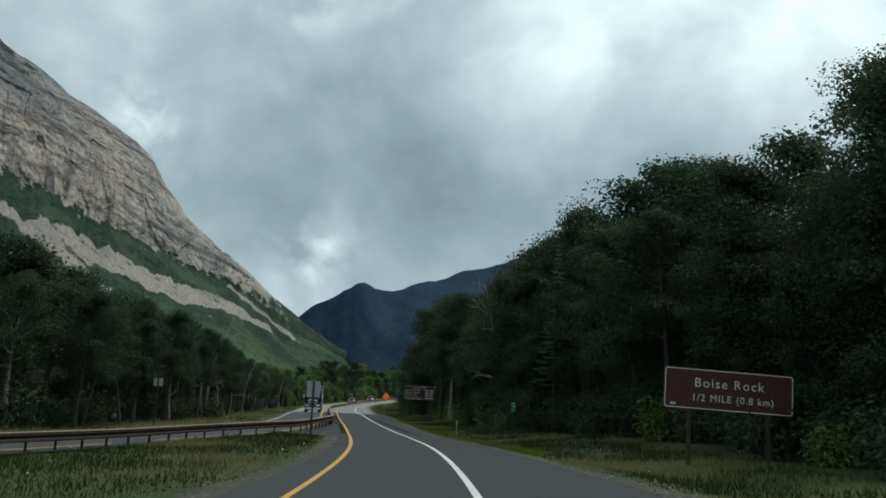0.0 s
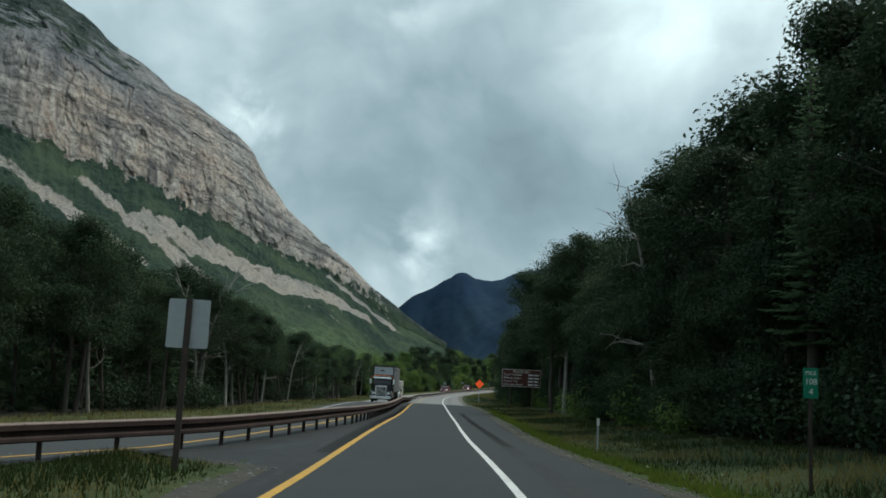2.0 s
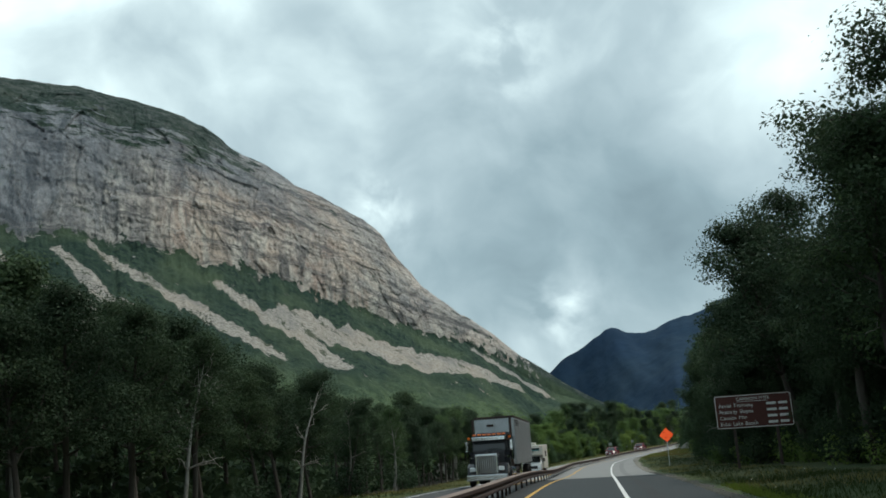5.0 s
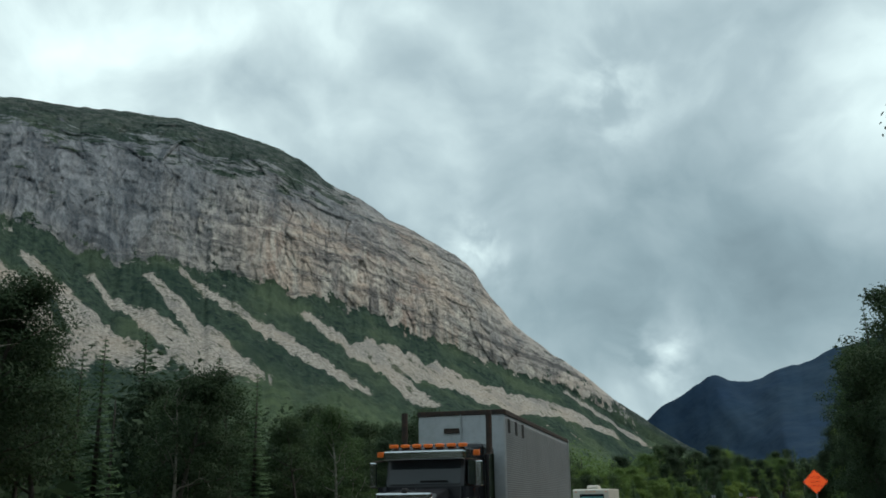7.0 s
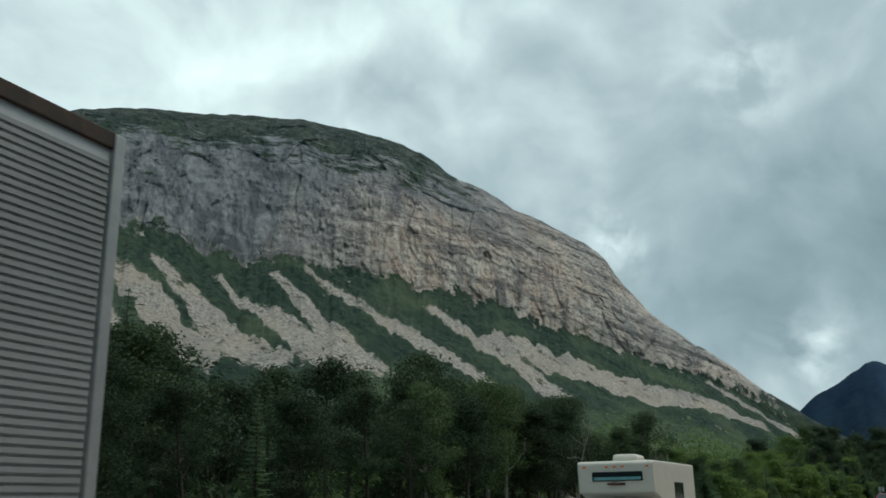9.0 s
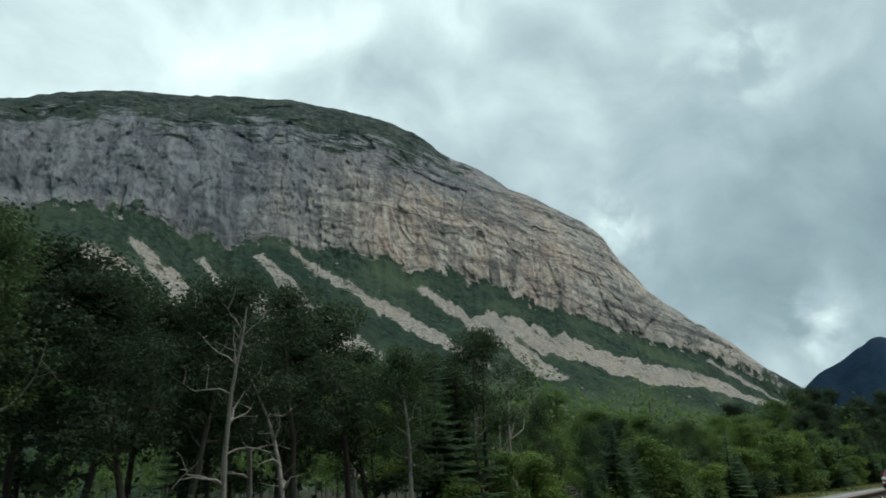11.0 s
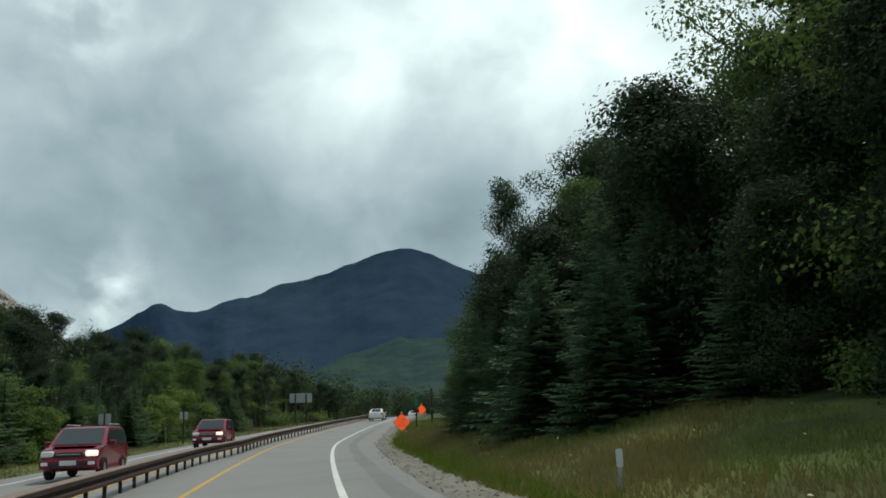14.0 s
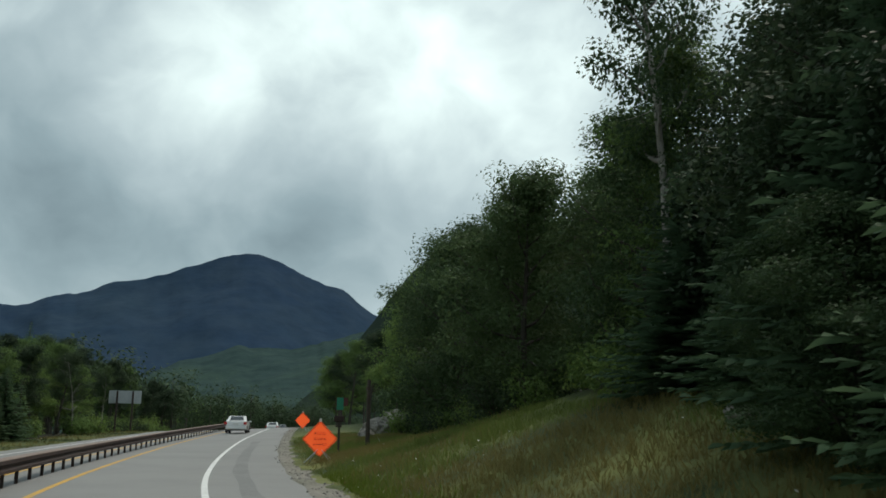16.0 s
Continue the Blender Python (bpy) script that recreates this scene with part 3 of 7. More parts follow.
def rumble_strip():
    """Milled grooves beside both edge lines, as flat ribs with the groove shadow as dark colour."""
    v, f = [], []
    for lat, s0, s1 in ((3.02, 55, 120), (-1.95, 64, 110)):
        for s in np.arange(s0, s1, 0.32):
            k = len(v)
            for ds, dl in ((0, 0.2), (0.15, 0.2), (0.15, -0.2), (0, -0.2)):
                p = at(s + ds, lat + dl)
                v.append((p[0], p[1], bank_z(s + ds, lat + dl) + 0.007))
            f.append((k, k + 1, k + 2, k + 3))
    tagged(new("rumble_strip", mesh_from("rumble_strip", v, f, GROOVE_SHADE)), "rumble grooves as flat ribs, their shadow put into the dark colour", "rumble strip", kind="stuff")


rumble_strip()


def guardrail():
    """A two-faced corrugated rail of weathered steel on slim posts."""
    g = thing("guardrail", pose(0, 0, 0), "rusty weathering-steel median guardrail on slim posts", "guardrail")
    prof = [(-0.10, 0.80), (-0.16, 0.78), (-0.17, 0.70), (-0.11, 0.655), (-0.11, 0.60), (-0.17, 0.555), (-0.18, 0.50), (-0.13, 0.47),
            (0.13, 0.47), (0.18, 0.50), (0.17, 0.555), (0.11, 0.60), (0.11, 0.655), (0.17, 0.70), (0.16, 0.78), (0.10, 0.80)]

    def beam(s0, s1, n, pr, mat, name, closed=True):
        rows = []
        for s in np.linspace(s0, s1, n + 1):
            la = float(guard_lat(s))
            d = float(guard_lat(s + 0.5) - guard_lat(s - 0.5))
            rows.append([np.array([*at(s - o * d * 0.7, la + o)[:2], bank_z(s, la) + z - 0.13]) for o, z in pr])
        m = len(pr)
        v = [p for r in rows for p in r]
        f = [(i * m + j, i * m + (j + 1) % m, (i + 1) * m + (j + 1) % m, (i + 1) * m + j) for i in range(n) for j in range(m if closed else m - 1)]
        ob = new(name, mesh_from(name, v, f, mat))
        ob.parent = g
        return ob

    s = -60.0
    while s < 470:
        step = 3.81
        beam(s, s + step - 0.01, 3 if s < 110 else 2, prof, RUST, "rail")
        cap = [(-0.165, 0.802), (-0.13, 0.815), (0.13, 0.815), (0.165, 0.802), (0.165, 0.785), (-0.165, 0.785)]
        beam(s, s + step - 0.03, 3 if s < 110 else 2, cap, RUST_TOP, "cap")
        s += step
    bm = boxed((-0.045, -0.03, -0.06), (0.045, 0.03, 0.40), 0.008)
    first = part("post", bm, POST_STEEL, g)
    k = 0
    for s in 69.6 + 1.69 * np.arange(-76, 237):
        if (s < 5 or 125 < s < 215) and k % 2:
            k += 1
            continue
        k += 1
        la = float(guard_lat(s))
        ob = first if k == 1 else new("post", first.data)
        ob.parent = g
        p = at(s, la)
        ob.matrix_basis = pose(p[0], p[1], float(bank_z(s, la)), 0, random.uniform(-1.5, 1.5), math.degrees(head_at(s)))


guardrail()

# ---------------------------------------------------------------- mountains
P0 = (4.0, 150.0)
CREST = ((-14, 12), (-2.4, 54), (-1.3, 68), (0.3, 92), (0.8, 99), (2.3, 125), (2.7, 135), (4.7, 167), (6.4, 203), (8, 226), (9.3, 250), (10.1, 263), (10.8, 282), (11.9, 318), (12.5, 337), (12.9, 359), (13.4, 375), (14.4, 395), (15.6, 412), (17.6, 440), (18.9, 451), (20.8, 481), (22.4, 491), (23.3, 503), (24.3, 522), (26.5, 543), (29.8, 555), (33, 565), (37, 563), (44, 545), (47.2, 526), (50.2, 500), (64, 400), (80, 330), (100, 260))
CLIFF_FOOT = ((-14, 6), (-1, 60), (2.8, 100), (5.5, 146), (8, 170), (11.2, 184), (15, 212), (18.6, 233), (23.3, 250), (27.7, 255), (30.7, 258), (33, 262), (34, 265), (35, 256), (37.8, 259), (39.9, 271), (42, 289), (43.3, 280), (48.3, 272), (60, 262), (80, 230), (100, 190))
FOOT_R = ((-14, 1560), (2, 1500), (9, 1290), (14, 1210), (19, 1140), (24, 1060), (30, 1010), (36, 980), (45, 940), (60, 920), (100, 950))
BACK_R = ((-14, 40), (2, 60), (9, 80), (14, 190), (19, 250), (24, 280), (30, 300), (40, 330), (100, 350))
# chutes of talus: azimuth and fall at the top, at the foot, half widths there
CHUTES = ((32.4, 0.02, 26.2, 0.36, 0.22, 0.62), (26.2, 0.36, 20.8, 0.70, 0.62, 0.75), (24.4, 0.12, 20.4, 0.36, 0.2, 0.9), (20.4, 0.36, 16.5, 0.64, 0.9, 0.9), (19.4, 0.29, 10.5, 0.37, 1.5, 1.7), (10.5, 0.37, 5.0, 0.30, 1.7, 0.8), (7.3, 0.03, 3.0, 0.12, 0.25, 0.6), (34.5, 0.08, 31.5, 0.38, 0.25, 0.8),
          (31.5, 0.38, 28.5, 0.75, 0.8, 1.5), (38.0, 0.13, 34.5, 0.38, 0.2, 0.6), (34.5, 0.38, 31.0, 0.75, 0.7, 1.4), (41.7, 0.17, 38.3, 0.44, 0.35, 1.2), (38.3, 0.44, 35.0, 0.75, 1.2, 1.7), (44.0, 0.25, 41.5, 0.50, 0.6, 1.4), (41.5, 0.50, 38.5, 0.80, 1.4, 1.7), (46.6, 0.24, 43.8, 0.75, 0.45, 1.2))


def curve_of(table, a, soft=0.0):
    rows = sorted(table)
    xs, ys = [t[0] for t in rows], [t[1] for t in rows]
    if not soft:
        return np.interp(a, xs, ys)
    return sum(wt * np.interp(a + d * soft, xs, ys) for d, wt in ((-1.6, 0.08), (-0.8, 0.24), (0, 0.36), (0.8, 0.24), (1.6, 0.08)))


def facets(u, v, cell, seed, tilt):
    """Broken rock faces: the plane of the nearest of scattered seeds, and that seed's own number."""
    i0, j0 = np.floor(u / cell), np.floor(v / cell)
    best, out, tone = np.full(u.shape, 1e9), np.zeros(u.shape), np.zeros(u.shape)

    def rnd(i, j, k):
        q = np.sin(i * 127.1 + j * 311.7 + (k + seed) * 74.7) * 43758.5453
        return q - np.floor(q)

    for di in (-1, 0, 1):
        for dj in (-1, 0, 1):
            i, j = i0 + di, j0 + dj
            x, y = (u / cell - i - rnd(i, j, 1)), (v / cell - j - rnd(i, j, 2))
            d = x * x + y * y
            near = d < best
            best = np.where(near, d, best)
            own = rnd(i, j, 3)
            out = np.where(near, own - 0.5 + tilt * ((rnd(i, j, 4) - 0.5) * x + (rnd(i, j, 5) - 0.5) * y), out)
            tone = np.where(near, own, tone)
    return out, tone


def mountain_material():
    m = bpy.data.materials.new("granite_cliff_and_talus")
    m.use_nodes = True
    nt = m.node_tree
    p = nt.nodes["Principled BSDF"]
    p.inputs["Roughness"].default_value = 0.95
    p.inputs["Specular IOR Level"].default_value = 0.1
    L = nt.links.new
    tc = nt.nodes.new("ShaderNodeTexCoord")

    def noise_(scale, detail, stretch, rough=0.6, tilt=(0, 0, 0), warp=0.0):
        mp = nt.nodes.new("ShaderNodeMapping")
        mp.inputs["Scale"].default_value = stretch
        mp.inputs["Rotation"].default_value = tuple(radians(q) for q in tilt)
        L(tc.outputs["Object"], mp.inputs[0])
        n = nt.nodes.new("ShaderNodeTexNoise")
        n.inputs["Scale"].default_value, n.inputs["Detail"].default_value, n.inputs["Roughness"].default_value = scale, detail, rough
        n.inputs["Distortion"].default_value = warp
        L(mp.outputs[0], n.inputs["Vector"])
        return n.outputs["Fac"]

    def ranged(v, a, b, lo=0.0, hi=1.0):
        r = nt.nodes.new("ShaderNodeMapRange")
        for k, x in zip(("From Min", "From Max", "To Min", "To Max"), (a, b, lo, hi)):
            r.inputs[k].default_value = x
        L(v, r.inputs["Value"])
        return r.outputs[0]

    def mix_(f, a, b):
        n = nt.nodes.new("ShaderNodeMix")
        n.data_type = "RGBA"
        if isinstance(f, float):
            n.inputs["Factor"].default_value = f
        else:
            L(f, n.inputs["Factor"])
        for k, v in (("A", a), ("B", b)):
            if isinstance(v, tuple):
                n.inputs[k].default_value = (*v, 1)
            else:
                L(v, n.inputs[k])
        return n.outputs["Result"]

    def attr(name):
        a = nt.nodes.new("ShaderNodeAttribute")
        a.attribute_name = name
        return a.outputs["Fac"]

    # rock: grey granite, pinkish and buff faces, dark seeps, sheets that dip with the crest
    wall = nt.nodes.new("ShaderNodeCombineXYZ")
    L(attr("wall_u"), wall.inputs[0])
    L(attr("wall_v"), wall.inputs[1])

    def wall_noise(scale, detail, stretch, rough=0.6, warp=0.0, along=None):
        mp = nt.nodes.new("ShaderNodeMapping")
        mp.inputs["Scale"].default_value = stretch
        L((along or wall).outputs[0], mp.inputs[0])
        n = nt.nodes.new("ShaderNodeTexNoise")
        n.inputs["Scale"].default_value, n.inputs["Detail"].default_value, n.inputs["Roughness"].default_value = scale, detail, rough
        n.inputs["Distortion"].default_value = warp
        L(mp.outputs[0], n.inputs["Vector"])
        return n.outputs["Fac"]

    sheets = nt.nodes.new("ShaderNodeCombineXYZ")
    L(attr("wall_u"), sheets.inputs[0])
    L(attr("sheet"), sheets.inputs[1])

    def times(a, b):
        n = nt.nodes.new("ShaderNodeMath")
        n.operation = "MULTIPLY"
        L(a, n.inputs[0])
        L(b, n.inputs[1])
        return n.outputs[0]

    tone, lowf, warm = attr("tone"), attr("low_wall"), attr("warm")
    # granite greys raised and blued, haze put into the dark tones
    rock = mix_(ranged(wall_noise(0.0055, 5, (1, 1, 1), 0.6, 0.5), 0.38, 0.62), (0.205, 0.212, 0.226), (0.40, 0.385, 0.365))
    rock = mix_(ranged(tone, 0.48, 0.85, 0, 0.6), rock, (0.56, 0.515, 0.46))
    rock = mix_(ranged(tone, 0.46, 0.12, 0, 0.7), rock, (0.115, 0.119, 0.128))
    # pinkish rock patches that also carry the warm sun highlights
    rock = mix_(times(ranged(wall_noise(0.011, 6, (1, 0.7, 1), 0.62, 0.8), 0.44, 0.60, 0, 0.8), warm), rock, (0.66, 0.53, 0.43))
    rock = mix_(times(ranged(wall_noise(0.016, 5, (1, 0.5, 1), 0.6, 0.6), 0.55, 0.66, 0, 0.6), warm), rock, (0.56, 0.39, 0.31))
    rock = mix_(times(ranged(wall_noise(0.045, 7, (1, 0.2, 1), 0.68, 0.9), 0.53, 0.62, 0, 0.85), lowf), rock, (0.68, 0.63, 0.56))
    rock = mix_(times(ranged(wall_noise(0.040, 6, (1.3, 0.16, 1), 0.65, 0.9), 0.55, 0.66, 0, 0.75), lowf), rock, (0.12, 0.122, 0.128))
    rock = mix_(ranged(wall_noise(0.040, 7, (0.2, 1.5, 1), 0.66, 0.9, sheets), 0.50, 0.60, 0, 0.75), rock, (0.088, 0.092, 0.10))
    rock = mix_(ranged(wall_noise(0.055, 6, (0.25, 1.2, 1), 0.66, 0.7, sheets), 0.55, 0.66, 0, 0.55), rock, (0.60, 0.56, 0.51))
    rock = mix_(ranged(wall_noise(0.13, 6, (0.9, 0.8, 1), 0.72, 0.5), 0.49, 0.62, 0, 0.6), rock, (0.075, 0.076, 0.08))
    rock = mix_(ranged(wall_noise(0.20, 5, (1, 0.6, 1), 0.75), 0.56, 0.70, 0, 0.4), rock, (0.58, 0.54, 0.48))
    # shade and blue haze of the left and upper wall, as colour
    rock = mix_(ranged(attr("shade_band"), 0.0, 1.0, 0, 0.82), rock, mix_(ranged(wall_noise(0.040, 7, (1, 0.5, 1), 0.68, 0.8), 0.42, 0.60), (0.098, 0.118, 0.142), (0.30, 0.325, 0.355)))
    talus = mix_(ranged(noise_(0.30, 5, (1, 1, 1), 0.7), 0.36, 0.66), (0.58, 0.54, 0.485), (0.17, 0.165, 0.155))
    talus = mix_(ranged(noise_(0.012, 4, (1, 1, 1)), 0.45, 0.62, 0, 0.6), talus, (0.44, 0.38, 0.32))
    talus = mix_(ranged(noise_(0.016, 4, (1, 1, 1), 0.6, (0, 30, 0)), 0.52, 0.66, 0, 0.6), talus, (0.25, 0.25, 0.245))
    talus = mix_(ranged(noise_(0.10, 6, (1, 1, 1), 0.72), 0.59, 0.65, 0, 0.85), talus, (0.040, 0.060, 0.032))
    talus = mix_(ranged(noise_(0.035, 6, (1, 1, 1), 0.7, (20, 0, 30)), 0.58, 0.63, 0, 0.85), talus, (0.045, 0.066, 0.034))
    # slope woods lightened and blued, haze put into the greens
    green = mix_(ranged(noise_(0.11, 6, (1, 1, 1), 0.7), 0.40, 0.62), (0.022, 0.042, 0.036), (0.066, 0.104, 0.074))
    green = mix_(ranged(noise_(0.012, 4, (1, 1, 1)), 0.47, 0.62, 0, 0.7), green, (0.095, 0.134, 0.080))
    green = mix_(ranged(noise_(0.009, 4, (1, 1, 1), 0.6, (0, 0, 40)), 0.52, 0.62, 0, 0.6), green, (0.026, 0.052, 0.042))
    # lower woods paler still, valley haze put into the colour
    green = mix_(ranged(attr("low_wood"), 0.0, 1.0, 0, 0.75), green, mix_(ranged(noise_(0.06, 6, (1, 1, 1), 0.7), 0.40, 0.62), (0.075, 0.118, 0.065), (0.150, 0.210, 0.105)))
    green = mix_(ranged(attr("crest"), 0.0, 1.0, 0, 0.85), green, mix_(ranged(noise_(0.05, 6, (1, 1, 1), 0.75), 0.45, 0.60), (0.032, 0.052, 0.048), (0.115, 0.13, 0.125)))
    jag = noise_(0.10, 7, (1, 1, 1), 0.78)
    edge = nt.nodes.new("ShaderNodeMath")
    edge.operation = "ADD"
    L(attr("scree"), edge.inputs[0])
    L(ranged(jag, 0.3, 0.7, -0.42, 0.42), edge.inputs[1])
    slope = mix_(ranged(edge.outputs[0], 0.42, 0.58), green, talus)
    ledge = nt.nodes.new("ShaderNodeMath")
    ledge.operation = "ADD"
    L(attr("ledge"), ledge.inputs[0])
    L(ranged(wall_noise(0.05, 6, (0.4, 1.5, 1), 0.72, 0.6), 0.3, 0.7, -0.5, 0.5), ledge.inputs[1])
    rock = mix_(ranged(ledge.outputs[0], 0.45, 0.6), rock, green)
    cliff = nt.nodes.new("ShaderNodeMath")
    cliff.operation = "ADD"
    L(attr("cliff"), cliff.inputs[0])
    L(ranged(noise_(0.04, 6, (1, 1, 1), 0.7), 0.3, 0.7, -0.55, 0.55), cliff.inputs[1])
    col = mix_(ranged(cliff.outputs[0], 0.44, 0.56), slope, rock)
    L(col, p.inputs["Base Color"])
    b = nt.nodes.new("ShaderNodeBump")
    b.inputs["Strength"].default_value = 1.0
    b.inputs["Distance"].default_value = 7.0
    L(noise_(0.13, 9, (1, 1, 1), 0.75), b.inputs["Height"])
    L(b.outputs[0], p.inputs["Normal"])
    return m


def cliff_mountain():
    """A granite dome: wooded foot, talus with chutes, a wall of ribs and slabs, a rounded crest."""
    az = np.r_[np.linspace(-14, 2, 60)[:-1], np.linspace(2, 58, 900)[:-1], np.linspace(58, 96, 60)]
    v = np.r_[np.linspace(0, 1, 110), np.linspace(1, 2, 170)[1:], np.linspace(2, 3, 26)[1:]]
    A, V = np.meshgrid(az, v, indexing="ij")
    rb, zb, zc, bk = curve_of(FOOT_R, A, 2), curve_of(CLIFF_FOOT, A, 0.5), curve_of(CREST, A, 0.3), curve_of(BACK_R, A, 2)
    zc = zc + 2.5 * fbm(A * 1.6, A * 0, A * 0 + 41, 4) * np.clip(A / 6, 0, 1)
    zb = zb + 9 * fbm(A * 0.9, A * 0, A * 0 + 43, 4, 0.6) * np.clip(A / 6, 0, 1)
    zb = np.minimum(zb, zc - 6)
    bk = bk * np.clip((zc - zb) / 60, 0.3, 1)
    wob = fbm(A * 0.35, V * 0, V * 0 + 2, 4)
    # talus: concave fall from the foot of the wall
    k = np.clip(V, 0, 1)
    r = rb - 620 * (1 - k) ** 1.15
    z = zb * k**1.35 - 6 * (1 - k)
    # wall: steep below, easing towards the crest
    w = np.clip(V - 1, 0, 1)
    r = np.where(V > 1, rb + bk * (0.5 * w + 0.5 * w**2), r)
    z = np.where(V > 1, zb + (zc - zb) * (1 - (1 - w) ** 1.4), z)
    q = np.clip(V - 2, 0, 1)
    r = np.where(V > 2, rb + bk + q * 900, r)
    z = np.where(V > 2, zc + 10 * q - 330 * q**2, z)
    on_wall = np.clip((V - 0.96) / 0.12, 0, 1) * np.clip((2.06 - V) / 0.1, 0, 1)
    hf = 1 - (1 - w) ** 1.4
    wu = np.radians(A) * 1100
    wv = z - 0.5 * zc
    warp = 22 * fbm(wu / 120, wv / 120, A * 0 + 31, 3)
    big_f, big_t = facets(wu * 1.2 + warp, (wv + 0.15 * wu) * 1.2 + warp, 80, 1, 2.2)
    mid_f, mid_t = facets(wu * 0.7 + warp, wv * 1.6 - 0.4 * warp, 26, 2, 2.4)
    low_f, low_t = facets(wu * 1.6 + warp, wv * 0.6 + warp, 24, 3, 2.0)
    fin_f, fin_t = facets(wu, wv * 1.2 + 0.3 * warp, 8, 4, 2.4)
    ribs = fbm(wu / 150 + 0.4 * w, w * 1.0, A * 0 + 5, 4, 0.55)
    crag = big_f * 4.5 + mid_f * 2.2 * (0.5 + w) + low_f * 3.6 * (1.15 - w) + fin_f * 1.6
    r = r + on_wall * (ribs * (13 + 20 * np.clip((A - 25) / 7, 0, 1)) + crag) * np.clip((2.0 - V) / 0.35, 0.16, 1) * np.clip(bk / 160, 0.2, 1)
    hump = (1 - on_wall) * fbm(A * 0.9, V * 5, A * 0 + 3, 5, 0.55)
    z = z + hump * np.where(V > 1, 5, 9 * k)
    # tree crowns on the wooded slopes
    scree = np.zeros_like(A)
    nz = fbm(A * 1.1, V * 9, A * 0 + 7, 4, 0.6)
    u = (rb - r) / 330.0
    for a0, u0, a1, u1, w0, w1 in CHUTES:
        dx, dy = a1 - a0, (u1 - u0) * 14
        L2 = dx * dx + dy * dy
        t = ((A - a0) * dx + (u - u0) * 14 * dy) / L2
        tt = np.clip(t, 0, 1)
        d = np.hypot(A - a0 - tt * dx, (u - u0) * 14 - tt * dy)
        wid = (w0 + (w1 - w0) * tt) * (1 + 0.35 * nz + 0.45 * fbm(A * 2.0, t * 4.0, A * 0 + a0, 3, 0.6))
        scree = np.maximum(scree, np.clip(0.5 + (wid - d) * 1.6, 0, 1))
    scree = np.where(V > 1.02, 0, scree) * np.clip((0.86 - u) / 0.2 + fbm(A * 0.6, V * 3, A * 0 + 2, 3), 0, 1)
    crowns = fbm(wu / 15, V * 42, A * 0 + 13, 3, 0.6)
    z = z + np.where(V < 1, crowns * 5.0 * (1 - scree), 0) + np.where((V < 1), scree * fbm(wu / 13, V * 48, A * 0, 3) * 2.6, 0)
    th = np.radians(A)
    P = np.stack([P0[0] - np.sin(th) * r, P0[1] + np.cos(th) * r, z], -1)
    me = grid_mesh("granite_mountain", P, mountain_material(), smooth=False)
    cl = np.clip((V - 0.965) / 0.09, 0, 1) * np.clip((2.02 - V) / 0.05, 0, 1)
    float_attribute(me, "wall_u", wu)
    float_attribute(me, "sheet", hf * (zc - zb) + 0.25 * wv)
    float_attribute(me, "low_wall", np.clip((0.78 - hf + 0.2 * fbm(A * 0.4, w * 2, A * 0 + 21, 3)) / 0.4, 0.05, 1))
    float_attribute(me, "warm", np.clip((32 - A + 5 * fbm(A * 0.2, w * 2, A * 0 + 22, 3)) / 8, 0.1, 1) * np.clip(1.25 - 0.7 * hf - 0.5 * np.clip((A - 15) / 6, 0, 1) * (hf > 0.5), 0.15, 1))
    float_attribute(me, "wall_v", wv)
    float_attribute(me, "tone", 0.36 * big_t + 0.34 * np.where(hf > 0.6, mid_t, low_t) + 0.2 * fin_t + 0.10 + 0.24 * np.clip((24 - A) / 10, -0.5, 1) - 0.2 * (hf - 0.4))
    east = np.clip((11 - A) / 5, 0, 1)
    float_attribute(me, "cliff", cl * (1 - 0.45 * east * np.clip(1.2 - w, 0, 1)) * np.clip((A - 2.2) / 3.2, 0, 1))
    float_attribute(me, "scree", scree)
    float_attribute(me, "crest", np.clip((V - 1.35) / 0.3, 0, 1))
    float_attribute(me, "low_wood", np.clip((0.62 - k + 0.15 * fbm(A * 0.5, V * 4, A * 0 + 6, 3)) / 0.2, 0, 1) * np.clip((32 - A) / 8, 0, 1))
    led = 0.06 + 0.9 * np.clip((hf - 0.40) / 0.40, 0, 1) * np.clip((A - 17) / 9, 0.22, 1) + 0.16 * fbm(A * 0.5, w * 4, A * 0 + 8, 4) + 0.10 * np.clip((A - 36) / 6, 0, 1)
    float_attribute(me, "ledge", np.clip(led, 0, 1))
    # left side and upper sheets, where the wall's shade is painted
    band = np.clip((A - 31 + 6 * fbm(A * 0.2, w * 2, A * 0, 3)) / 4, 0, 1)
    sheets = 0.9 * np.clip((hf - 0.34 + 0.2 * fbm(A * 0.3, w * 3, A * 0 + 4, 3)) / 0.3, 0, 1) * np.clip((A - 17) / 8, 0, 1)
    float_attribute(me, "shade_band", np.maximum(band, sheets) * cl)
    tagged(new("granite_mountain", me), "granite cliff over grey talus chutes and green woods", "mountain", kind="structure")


cliff_mountain()


RIDGE = ((10, 40), (4.0, 96), (2.6, 146), (1.2, 182), (0.4, 192), (-0.6, 213), (-1.3, 222), (-2.0, 225), (-2.7, 217), (-3.6, 209), (-4.2, 212), (-5.5, 231), (-6.7, 240), (-8.0, 255), (-8.7, 260), (-10.3, 264), (-12.0, 280), (-14.2, 308), (-15.8, 320), (-16.7, 323), (-18.6, 299), (-20.4, 272), (-21.6, 262), (-23.0, 230), (-26, 190), (-34, 150), (-50, 120))
